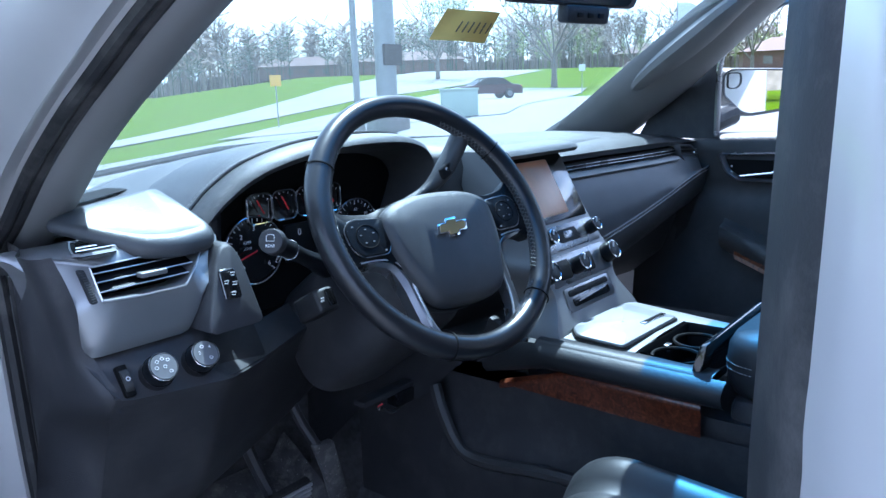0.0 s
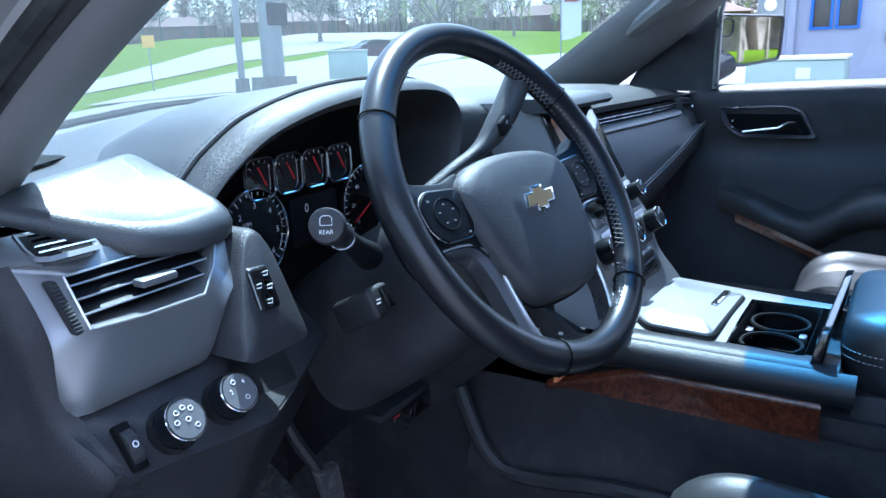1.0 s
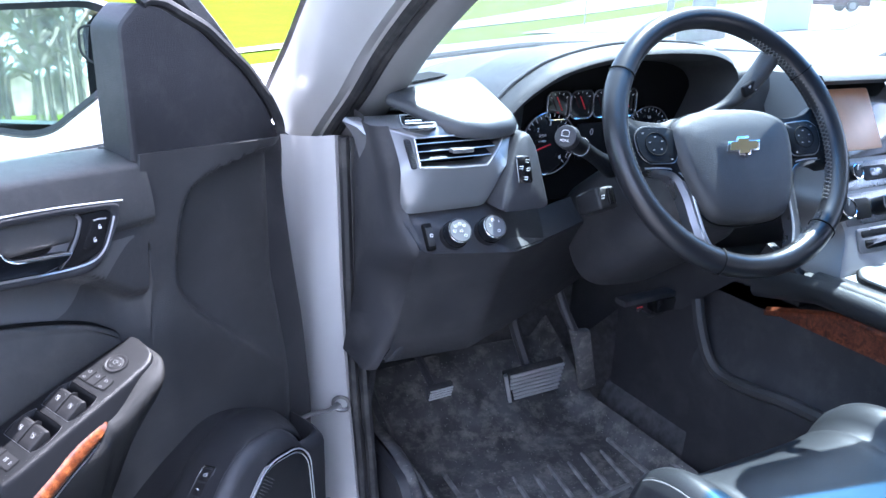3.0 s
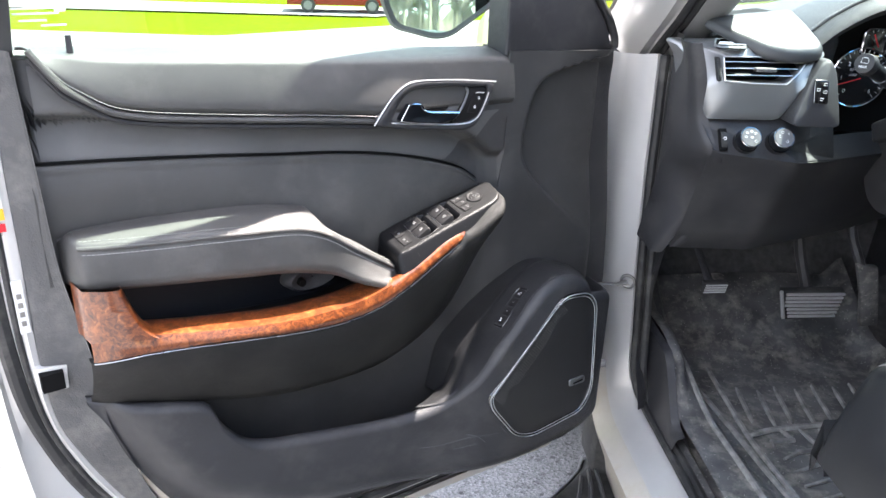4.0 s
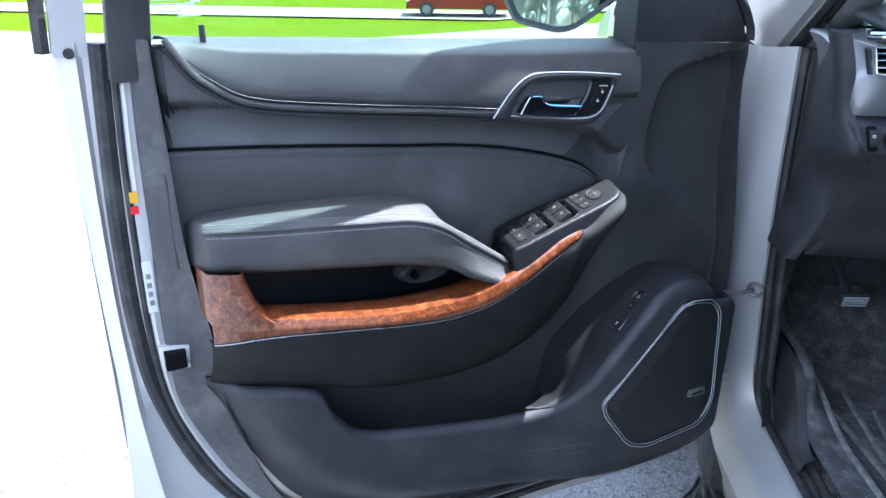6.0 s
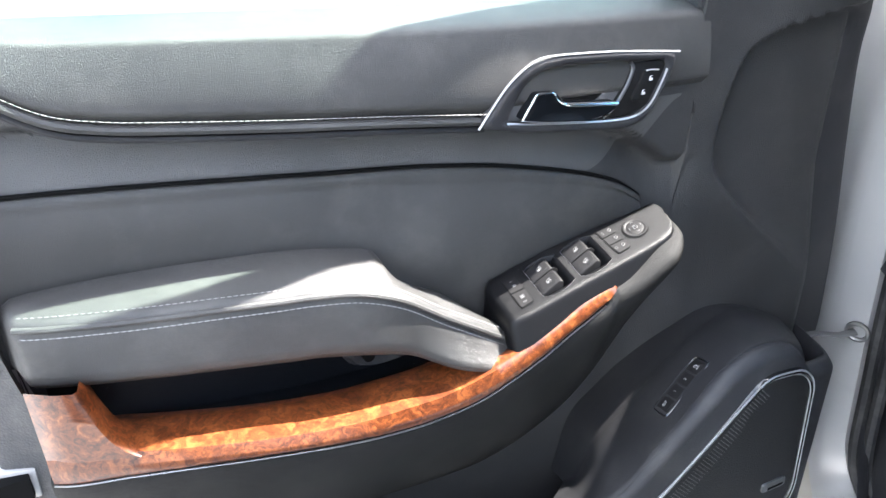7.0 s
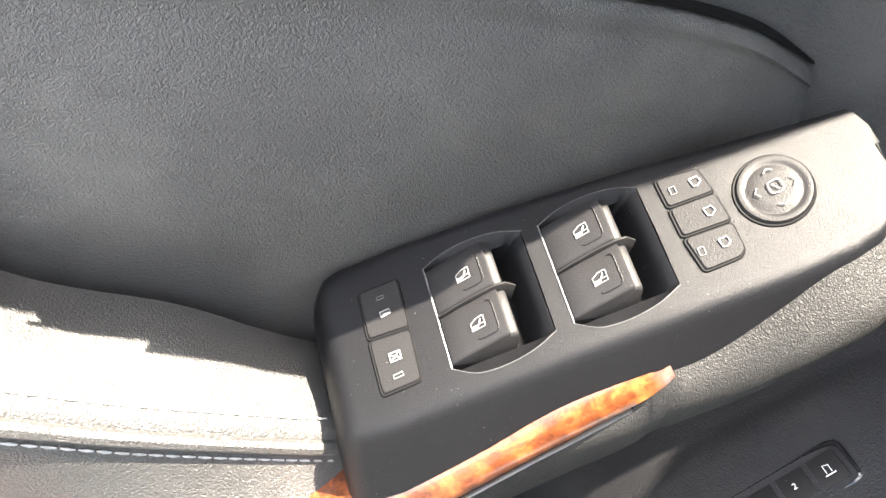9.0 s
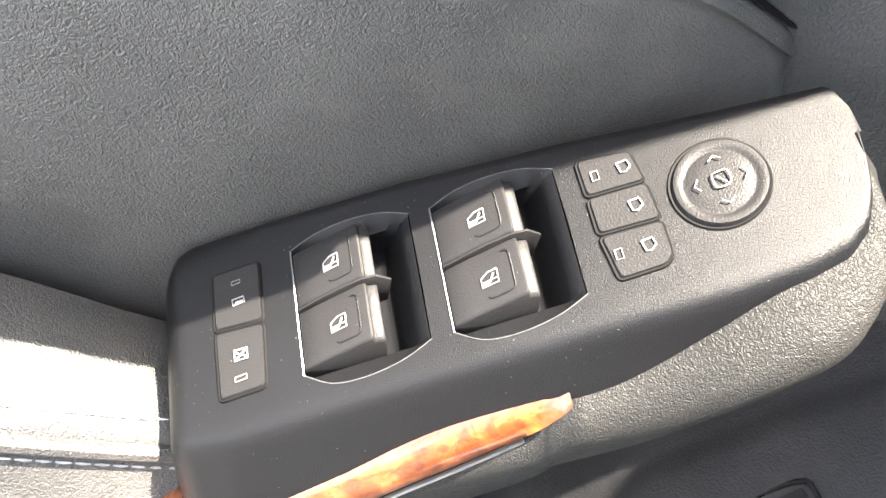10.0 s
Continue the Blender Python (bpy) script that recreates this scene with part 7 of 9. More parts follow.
for a in (0, 90, 180, 270):
    d = lambda x, y: SW(kc[0] - (x * math.cos(radians(a)) - y * math.sin(radians(a))), kc[1] + x * math.sin(radians(a)) + y * math.cos(radians(a)), 0.0022)
    s.tube([d(0.0062, -0.0018), d(0.0076, 0.0), d(0.0062, 0.0018)], 0.00022, 5)
part("pad_arrow", s, "mark_dim", knob)
s = Geo().tube([SW(kc[0] - a, kc[1] + b, 0.0022) for a, b in rounded([(-0.0024, -0.0022), (0.0022, -0.0026), (0.0026, 0.0016), (0.0004, 0.0026), (-0.0022, 0.0022)], 0.001, 3)], 0.00026, 5, closed=True)
s.tube([SW(kc[0] - a, kc[1] + b, 0.0022) for a, b in ((-0.001, -0.0012), (0.0012, 0.0014))], 0.00022, 5)
part("mirror_symbol", s, "mark_dim", knob)


# ---- dashboard ----
def frame_ring(outer, inner, ys_, n=72):
    """A picture-frame solid in an x-z plane: outer edge, front, opening."""
    o, i = resample(rounded(outer, 0.008, 4), n), resample(rounded(inner, 0.006, 4), n)
    yo, yf, yi, yb = ys_
    at = lambda pts, y: [(x, (y(x, z) if callable(y) else y), z) for x, z in pts]
    mix = [((a[0] * 3 + b[0]) / 4, (a[1] * 3 + b[1]) / 4) for a, b in zip(o, i)]
    return Geo().grid([at(o, yo), at([(x * 1.0, z) for x, z in o], lambda x, z: yf(x, z) + 0.004), at(mix, yf), at(i, yi), at(i, yb)], wrap_v=True)


dash = thing("dashboard", "black padded dashboard with satin silver trim", "dashboard")
top_fn = curve_fn([(0.42, 1.338), (0.52, 1.345), (0.62, 1.368), (0.75, 1.408), (0.90, 1.425), (1.05, 1.422), (1.25, 1.418), (1.50, 1.410), (1.75, 1.402), (1.90, 1.396), (2.03, 1.375)])
face_fn = curve_fn([(0.42, 0.94), (0.55, 0.93), (0.66, 0.98), (0.72, 1.02), (1.02, 1.02), (1.08, 0.93), (1.15, 0.88), (1.36, 0.87), (1.50, 0.875), (1.80, 0.865), (2.03, 0.845)])
g, rows = Geo(), []
for x in np.linspace(0.42, 2.035, 90):
    t, fy = top_fn(x), face_fn(x)
    rows.append([(x, 1.60, t - 0.09), (x, 1.45, t - 0.035), (x, 1.30, t - 0.008), (x, 1.15, t), (x, fy + 0.10, t - 0.002), (x, fy + 0.03, t - 0.010), (x, fy + 0.006, t - 0.026), (x, fy, t - 0.045), (x, fy + 0.01, 1.26), (x, fy + 0.02, 1.16), (x, fy + 0.06, 1.06), (x, fy + 0.14, 0.99), (x, 1.40, 0.95)])
g.grid(rows)
part("upper_pad", g, "plastic_soft", dash, "dark grey grained upper pad", sharp=60)
# left outer pad: grained block that catches the sun
lp = [(0.418, 0.945), (0.424, 0.936), (0.452, 0.908), (0.487, 0.878), (0.522, 0.868), (0.566, 0.873), (0.576, 0.884), (0.577, 0.935), (0.574, 0.988), (0.520, 0.976), (0.460, 0.964)]
lpp = rounded(lp, 0.012, 5)
lc = np.array((0.510, 0.928))
z_pad = lambda y: 1.361 + 0.364 * (y - 0.882)


def pad_ring(k, drop, push):
    """The pad's outline scaled by k, lowered, and pushed towards the seat along its front."""
    out = []
    for x, y in lpp:
        fr = smooth((0.935 - y) / 0.05)
        out.append((lc[0] + (x - lc[0]) * k, lc[1] + (y - lc[1]) * k - push * fr, z_pad(y) - drop * (0.55 + 0.45 * fr)))
    return out


g = Geo().grid([pad_ring(0.96, 0.030, 0.006), pad_ring(1.06, 0.0285, 0.008), pad_ring(1.10, 0.0240, 0.009), pad_ring(1.115, 0.0170, 0.009), pad_ring(1.10, 0.0095, 0.007), pad_ring(1.065, 0.0035, 0.003), pad_ring(1.02, 0.0006, 0.0), pad_ring(0.97, 0.0, 0.0), pad_ring(0.6, 0.0, 0.0)], wrap_v=True)
g.add(pad_ring(0.6, 0.0, 0.0), [tuple(range(len(lpp)))])
part("corner_pad", g, "plastic_pad", dash, "grained grey corner pad in sunlight", sharp=70)
g = Geo().grid([[(0.44, 1.0, 1.352), (0.50, 1.20, 1.356), (0.58, 1.42, 1.33)], [(0.56, 0.98, 1.352), (0.66, 1.20, 1.372), (0.72, 1.42, 1.365)]])
part("defrost_deck", g, "plastic", dash)
g = Geo().grid([[(0.50 + 0.16 * k, 1.17 + 0.05 * k, 1.364 + 0.012 * k), (0.49 + 0.16 * k, 1.23 + 0.05 * k, 1.364 + 0.012 * k)] for k in np.linspace(0, 1, 5)])
part("defrost_grille", g, "hollow", dash)
# stitched mid pad running up on to the cluster hood
hood_arc = spline([(0.588, 1.340), (0.612, 1.364), (0.640, 1.388), (0.690, 1.418), (0.760, 1.437), (0.850, 1.446), (0.950, 1.446), (1.010, 1.438), (1.045, 1.420), (1.056, 1.390), (1.040, 1.340), (1.020, 1.30)], 60)
g, rows = Geo(), []
for x, z in hood_arc:
    k = smooth((x - 0.60) / 0.15)
    rows.append([(x + (0.02 if x < 0.8 else -0.012), 1.00, z - 0.030), (x + (0.006 if x < 0.7 else -0.008 * (x > 1.0)), 0.915 + 0.02 * (1 - k), z - 0.020), (x, 0.900 + 0.02 * (1 - k), z - 0.010), (x, 0.905 + 0.02 * (1 - k), z - 0.002), (x, 0.925 + 0.02 * (1 - k), z + 0.004), (x, 1.00, z + 0.005), (x, 1.12, z - 0.008), (x, 1.20, z - 0.035)])
g.grid(rows)
hood = part("cluster_hood", g, "plastic_soft", dash, "black stitched instrument hood", sharp=60)
g = Geo()
seam = [(x, 0.945 + 0.02 * (1 - smooth((x - 0.60) / 0.15)), z + 0.0062) for x, z in hood_arc[2:44]]
g.tube(seam, 0.0028, 6)
part("hood_seam", g, "leather", hood)
part("hood_stitching", stitches(Geo(), [(x, y + 0.009, z + 0.0006) for x, y, z in seam], r=0.0006), "thread", hood, kind="stuff")
# sheet close behind the dials; the recess's shade is in its colour
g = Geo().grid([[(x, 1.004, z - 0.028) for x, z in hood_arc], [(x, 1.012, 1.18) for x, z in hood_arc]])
part("cluster_backing", g, "hollow", dash, "near-black sheet behind the gauges, recess shade in its colour")

# ---- instrument cluster ----
clus = thing("instrument_cluster", "black instrument cluster with chrome-ringed gauges and red needles", "instrument panel")


def dial(cx, cz, r, square, big):
    y = 0.992
    if square:
        o = [(cx + r * a, cz + r * b) for a, b in rounded([(-1, -0.7), (-0.7, -1), (0.7, -1), (1, -0.7), (1, 0.7), (0.7, 1), (-0.7, 1), (-1, 0.7)], 0.25, 3)]
    else:
        o = [(cx + r * math.cos(t), cz + r * math.sin(t)) for t in np.linspace(0, 2 * math.pi, 40, endpoint=False)]
    face = part("gauge", Geo().prism([(x, y + 0.004, z) for x, z in o], (0, 0.01, 0)), "gloss", clus)
    part("gauge_ring", Geo().tube([(x, y, z) for x, z in o], 0.0016, 6, closed=True), "chrome", face)
    tk = Geo()
    n, a0, a1 = (25, 225, -45) if big else (5, 140, 40)
    for k in range(n):
        a = radians(a0 + (a1 - a0) * k / (n - 1))
        q = 0.80 if (k % 3 == 0 or not big) else 0.86
        tk.tube([(cx + r * q * math.cos(a), y + 0.001, cz + r * q * math.sin(a)), (cx + r * 0.94 * math.cos(a), y + 0.001, cz + r * 0.94 * math.sin(a))], 0.0006, 4)
    part("gauge_ticks", tk, "mark", face)
    return face


for cx in (0.746, 0.794, 0.842, 0.890):
    f = dial(cx, 1.3465, 0.0235, True, False)
    part("needle", Geo().tube([(cx + 0.004, 0.988, 1.339), (cx - 0.008, 0.988, 1.361)], 0.0011, 5), "red", f)
tach, speed = dial(0.730, 1.284, 0.053, False, True), dial(0.946, 1.284, 0.053, False, True)
part("needle", Geo().tube([(0.730, 0.986, 1.284), (0.690, 0.986, 1.272)], 0.0012, 5), "red", tach)
part("needle", Geo().tube([(0.946, 0.986, 1.284), (0.908, 0.986, 1.262)], 0.0014, 5), "red", speed)
for k, tx in enumerate("0123456"):
    a = radians(225 - 270 * k / 6)
    letters("gauge_number", tx, (0.730 + 0.034 * math.cos(a), 0.991, 1.284 + 0.034 * math.sin(a)), (1, 0, 0), (0, 0, 1), 0.0105, tach)
for k in range(0, 13, 2):
    a = radians(225 - 270 * k / 12)
    letters("gauge_number", str(10 * k), (0.946 + 0.034 * math.cos(a), 0.991, 1.284 + 0.034 * math.sin(a)), (1, 0, 0), (0, 0, 1), 0.008, speed)
letters("gauge_lettering", "RPM", (0.716, 0.991, 1.298), (1, 0, 0), (0, 0, 1), 0.0075, tach)
letters("gauge_lettering", "x1000", (0.716, 0.991, 1.289), (1, 0, 0), (0, 0, 1), 0.006, tach)
part("display", Geo().box((0.838, 0.998, 1.282), (0.090, 0.006, 0.062)), "plastic_fine", clus, bevel=0.002)
letters("display_digit", "0", (0.820, 0.993, 1.298), (1, 0, 0), (0, 0, 1), 0.016, clus)

# ---- left air vent and its silver panel ----
vent_out = [(0.352, 1.349), (0.372, 1.325), (0.383, 1.285), (0.391, 1.241), (0.398, 1.237), (0.515, 1.237), (0.523, 1.249), (0.541, 1.277), (0.580, 1.326), (0.592, 1.338), (0.592, 1.347), (0.40, 1.349)]
vent_in = [(0.4190, 1.3335), (0.4165, 1.3160), (0.4145, 1.2995), (0.4600, 1.2970), (0.5155, 1.2965), (0.5400, 1.3130), (0.5625, 1.3335), (0.4900, 1.3345)]
yv = lambda x, z: 0.838 + 0.90 * max(0, z - 1.297) + 0.8 * max(0, 0.402 - x) + 0.25 * max(0, 1.246 - z)
vp = frame_ring(vent_out, vent_in, (0.975, yv, lambda x, z: yv(x, z) + 0.003, lambda x, z: yv(x, z) + 0.040))
vent = thing("side_air_vent", "satin silver dashboard end panel with slatted air vent", "air vent")
part("bezel", vp, "bezel", vent, sharp=50)
part("opening_edge", Geo().tube([(x, yv(x, z) - 0.0006, z) for x, z in resample(vent_in, 60)], 0.0011, 6, closed=True), "silver_bright", vent)
# duct walls in near-black, the shade inside put into the colour
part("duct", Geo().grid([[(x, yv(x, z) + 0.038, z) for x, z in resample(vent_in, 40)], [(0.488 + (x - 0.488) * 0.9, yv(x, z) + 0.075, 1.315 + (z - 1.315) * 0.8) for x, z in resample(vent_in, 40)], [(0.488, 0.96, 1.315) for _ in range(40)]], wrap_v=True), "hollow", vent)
for k, z in enumerate((1.3255, 1.3165, 1.3070)):
    x0, x1 = 0.4185 - 0.0015 * k, 0.5535 - 0.0115 * k
    s = part("slat", Geo().prism([(x0, yv(x0, z) + 0.007, z), (x1, yv(x1, z) + 0.007, z + 0.001), (x1, yv(x1, z) + 0.030, z + 0.010), (x0, yv(x0, z) + 0.030, z + 0.009)], (0, 0, -0.0016)), "plastic_fine", vent)
    part("slat_bright_edge", Geo().tube([(x0, yv(x0, z) + 0.006, z), (x1, yv(x1, z) + 0.006, z + 0.001)], 0.0009, 6), "silver_bright", s)
part("vent_tab", Geo().box((0.484, yv(0.484, 1.3165) - 0.001, 1.3165), (0.034, 0.014, 0.0066)), "silver", vent, "small silver vent tab", bevel=0.0022)
tw_ = part("thumbwheel", Geo().prism([(x, yv(x, z) - 0.0008, z) for x, z in rounded([(0.4045, 1.3325), (0.4120, 1.3325), (0.4100, 1.3000), (0.4025, 1.2985)], 0.002, 3)], (0, 0.006, 0)), "rubber", vent)
for k in range(13):
    q = 0.05 + 0.9 * k / 12
    part("wheel_ridge", Geo().box((0.4082 - 0.0018 * q, yv(0.408, 1.3315 - 0.032 * q) - 0.0010 - 0.002 * math.sin(math.pi * q), 1.3315 - 0.032 * q), (0.0055, 0.0016, 0.0013)), "plastic_pad", tw_)
# demister vent on top
dm = [(0.440, 0.966), (0.416, 0.910), (0.404, 0.876), (0.410, 0.868), (0.450, 0.868), (0.470, 0.905), (0.470, 0.950)]
dc = (0.437, 0.912)
part("demister_frame", Geo().grid([[(dc[0] + (x - dc[0]) * k, dc[1] + (y - dc[1]) * k, z) for x, y in resample(dm, 40)] for k, z in ((1.06, 1.3480), (1.0, 1.3510), (0.88, 1.3500), (0.82, 1.3420))], wrap_v=True), "silver", vent)
# black sheet just under the rim, put in for the vent's dark depth
part("demister_floor", Geo().prism([(dc[0] + (x - dc[0]) * 0.9, dc[1] + (y - dc[1]) * 0.9, 1.3495) for x, y in dm], (0, 0, -0.004)), "hollow", vent)
for k in range(4):
    y = 0.884 + 0.020 * k
    part("demister_slat", Geo().tube([(0.412 + 0.009 * k, y, 1.3515), (0.456 + 0.004 * k, y - 0.002, 1.3515)], 0.0012, 5), "chrome", vent)

# ---- switch block between vent and cluster ----
yk = lambda z: 0.8150 + 0.45 * (z - 1.2715)
bo = resample(rounded([(0.521, 1.236), (0.528, 1.256), (0.552, 1.304), (0.572, 1.332), (0.588, 1.338), (0.597, 1.316), (0.600, 1.236)], 0.008, 4), 42)
blk = part("switch_block", Geo().grid([[(x, 0.92, z) for x, z in bo], [(x, yk(z) + 0.010, z) for x, z in bo], [(0.566 + (x - 0.566) * 0.98, yk(z) + 0.004, 1.282 + (z - 1.282) * 0.98) for x, z in bo], [(0.566 + (x - 0.566) * 0.9, yk(1.282 + (z - 1.282) * 0.9) + 0.002, 1.282 + (z - 1.282) * 0.9) for x, z in bo], [(0.566, yk(1.282) + 0.002, 1.282) for _ in bo]], wrap_v=True), "plastic", dash, sharp=50)
kp_ = part("key_plate", Geo().prism([(x, yk(z) - 0.001, z) for x, z in rounded([(0.557, 1.306), (0.580, 1.306), (0.578, 1.271), (0.554, 1.272)], 0.004, 3)], (0, 0.006, 0.002)), "gloss", blk, "glossy black key plate", bevel=0.001)
for k, (x, z) in enumerate(((0.574, 1.300), (0.562, 1.292), (0.573, 1.289), (0.567, 1.278))):
    part("key_symbol", Geo().tube([(x - 0.003, yk(z) - 0.0018, z + 0.002), (x + 0.003, yk(z) - 0.0018, z + 0.002), (x + 0.002, yk(z) - 0.0020, z - 0.002), (x - 0.003, yk(z) - 0.0020, z - 0.001)], 0.0005, 5), "mark", kp_)
part("key_edge", Geo().tube([(0.5570, yk(1.304) - 0.0012, 1.304), (0.5545, yk(1.274) - 0.0012, 1.274)], 0.0008, 5), "silver", kp_)

# ---- lower switch panel with two rotary knobs ----
lpan = [(0.384, 1.240), (0.388, 1.228), (0.404, 1.193), (0.412, 1.187), (0.640, 1.164), (0.650, 1.232), (0.545, 1.244)]
yl = lambda x, z: 0.828 + 0.65 * (z - 1.203) + 0.6 * max(0.0, x - 0.55)   # the face leans back at its top
o = resample(rounded(lpan, 0.006, 3), 60)
lc2 = (0.52, 1.195)
g = Geo().grid([[(x, 0.95, z) for x, z in o], [(x, yl(x, z) + 0.006, z) for x, z in o], [(lc2[0] + (x - lc2[0]) * 0.975, yl(x, z), lc2[1] + (z - lc2[1]) * 0.95) for x, z in o], [(lc2[0] + (x - lc2[0]) * 0.02, yl(0.5, 1.2), lc2[1]) for x, z in o]], wrap_v=True)
low_panel = part("lower_switch_panel", g, "plastic", dash, "black lower switch panel", sharp=50)


def rotary(x, y, z, name, label, marks):
    """A knob that stands square on the leaning panel; (x, y, z) is the centre of its face."""
    k = thing(name, label, "knob")
    ax, up = Vector((0.0, -0.82, 0.57)), Vector((0.0, 0.57, 0.82))
    at = lambda a, b, h: Vector((x + a, y, z)) + up * b + ax * h
    part("skirt", Geo().cyl(at(0, 0, -0.034), at(0, 0, -0.016), 0.0205, 0.0195, 36), "gloss", k)
    part("grip", Geo().cyl(at(0, 0, -0.018), at(0, 0, -0.0015), 0.0185, 0.0168, 36), "plastic_fine", k)
    part("bright_ring", Geo().tube([at(0.0165 * math.cos(t), 0.0165 * math.sin(t), -0.001) for t in np.linspace(0, 2 * math.pi, 36, endpoint=False)], 0.0011, 6, closed=True), "chrome", k)
    # grey cap: cloud reflected on the dark face is put into the colour
    part("cap", Geo().cyl(at(0, 0, -0.003), at(0, 0, 0.0), 0.0158, 0.0154, 36), "fascia", k)
    for a, b, t in marks:
        if t:
            letters("knob_lettering", t, at(a, b, 0.0003), (1, 0, 0), tuple(up), 0.006, k)
        else:
            part("knob_symbol", Geo().tube([at(a + 0.0022 * math.cos(q), b + 0.0018 * math.sin(q), 0.0004) for q in np.linspace(0, 2 * math.pi, 8, endpoint=False)], 0.0004, 4, closed=True), "mark", k)


rotary(0.460, 0.808, 1.2175, "headlight_knob", "black headlight knob with bright ring and white symbols", [(-0.009, 0.0, ""), (-0.006, 0.007, ""), (0.001, 0.009, ""), (0.007, 0.006, ""), (0.001, -0.001, ""), (0.006, -0.008, "")])
rotary(0.515, 0.808, 1.2170, "drive_mode_knob", "black four-wheel drive knob with bright ring", [(-0.008, 0.002, "2"), (0.007, 0.006, "4"), (-0.002, 0.009, ""), (0.004, -0.007, "")])
tb = part("dimmer_slot", Geo().box((0.4225, 0.829, 1.206), (0.013, 0.010, 0.038), Matrix.Rotation(radians(-33), 3, "X")), "hollow", low_panel, bevel=0.002)
part("dimmer_wheel", Geo().cyl((0.4180, 0.837, 1.200), (0.4270, 0.837, 1.200), 0.0200, 0.0200, 28), "rubber", tb)
part("dimmer_symbol", Geo().tube([(0.4225 + 0.0022 * math.cos(q), 0.8200 + 0.0012 * math.sin(q), 1.2115 + 0.0019 * math.sin(q)) for q in np.linspace(0, 2 * math.pi, 10, endpoint=False)], 0.0005, 5, closed=True), "mark", tb)
# knee bolster and trim below
g, rows = Geo(), []
for x in np.linspace(0.405, 1.09, 40):
    z0 = 1.188 - 0.10 * (x - 0.41) if x < 0.64 else 1.165 - 0.06 * (x - 0.64)
    y0 = yl(x, z0) + 0.004
    dz = -0.02 * smooth((x - 0.5) / 0.4)
    rows.append([(x, y0 + 0.05, z0 + 0.03), (x, y0 - 0.002, z0 + 0.003), (x, y0 - 0.001, z0 - 0.003), (x, y0 + 0.010, z0 - 0.014), (x, y0 + 0.045, 1.10 + dz), (x, y0 + 0.075, 1.03 + dz), (x, y0 + 0.115, 0.97 + dz), (x, y0 + 0.18, 0.945 + dz), (x, 1.40, 0.955)])
g.grid(rows)
part("knee_bolster", g, "plastic", dash, "black knee bolster", sharp=60)
cap_edge = spline([(0.360, 0.853, 1.356), (0.374, 0.850, 1.310), (0.387, 0.850, 1.240), (0.402, 0.824, 1.192), (0.412, 0.840, 1.165), (0.426, 0.868, 1.135), (0.428, 0.892, 1.090), (0.416, 0.912, 1.040), (0.400, 0.930, 1.000), (0.385, 0.950, 0.955)], 40)
g = Geo().grid([[(x + 0.012, y - 0.002, z), (x, y + 0.001, z), (x - 0.008, y + 0.010, z), (min(x - 0.006, 0.372 + 0.4 * (x - 0.372)), y + 0.045, z), (0.376, y + 0.09, z), (0.388, 1.01, z)] for x, y, z in cap_edge])
part("end_cap", g, "plastic", dash, "black dashboard end cap", sharp=70)
knee = spline([(0.414, 0.832, 1.176), (0.430, 0.860, 1.135), (0.440, 0.884, 1.090), (0.430, 0.904, 1.040), (0.418, 0.920, 1.000), (0.412, 0.935, 0.975)], 30)
g = Geo().grid([[(x - 0.008, y + 0.004, z), (x, y - 0.004, z), (x + 0.012, y - 0.005, z), (x + 0.022, y + 0.002, z), (x + 0.028, y + 0.02, z)] for x, y, z in knee])
part("knee_side", g, "plastic", dash, "rounded grey knee edge", sharp=70)

# ---- passenger side: vent line, silver strip, stitched fascia ----
px = np.linspace(1.365, 2.035, 40)
seam_z = lambda x: 1.172 + 0.112 * smooth((x - 1.36) / 0.75) + 0.02 * (x - 1.36)
fy_ = lambda x: 0.845 - 0.035 * smooth((x - 1.4) / 0.5) + 0.02 * smooth((1.45 - x) / 0.1)
g = Geo().grid([[(x, fy_(x) + 0.05, 1.336), (x, fy_(x) + 0.006, 1.330), (x, fy_(x), 1.322), (x, fy_(x) - 0.012, 1.29), (x, fy_(x) - 0.024, (1.29 + seam_z(x)) / 2), (x, fy_(x) - 0.030, seam_z(x) + 0.004), (x, fy_(x) - 0.024, seam_z(x) - 0.004)] for x in px])
part("fascia", g, "fascia", dash, "satin black padded fascia", sharp=60)
g = Geo().grid([[(x, fy_(x) - 0.023, seam_z(x) - 0.004), (x, fy_(x) - 0.028, seam_z(x) - 0.012), (x, fy_(x) - 0.016, seam_z(x) - 0.06), (x, fy_(x) + 0.02, seam_z(x) - 0.10), (x, fy_(x) + 0.10, seam_z(x) - 0.13), (x, 1.3, 1.0)] for x in px])
part("glovebox", g, "plastic_soft", dash, "dark glovebox lid", sharp=60)
g = Geo()
for d in (0.003, -0.006):
    g.tube([(x, fy_(x) - 0.0305 + abs(d) * 0.2, seam_z(x) + d) for x in px[1:]], 0.0014, 5)
part("fascia_seam", g, "thread", dash, "twin rows of stitching")
g = Geo().grid([[(x, fy_(x) - 0.003, 1.3215), (x, fy_(x) - 0.008, 1.327), (x, fy_(x) - 0.004, 1.334), (x, fy_(x) + 0.02, 1.337)] for x in np.linspace(1.40, 1.90, 24)])
part("silver_strip", g, "silver", dash, "satin silver strip", sharp=60)
g = Geo().grid([[(x, fy_(x) + 0.018, 1.337), (x, fy_(x) + 0.012, 1.345), (x, fy_(x) + 0.016, 1.356), (x, fy_(x) + 0.06, 1.360)] for x in np.linspace(1.37, 1.92, 24)])
part("slot_vent", g, "hollow", dash, "long dark slot vent")
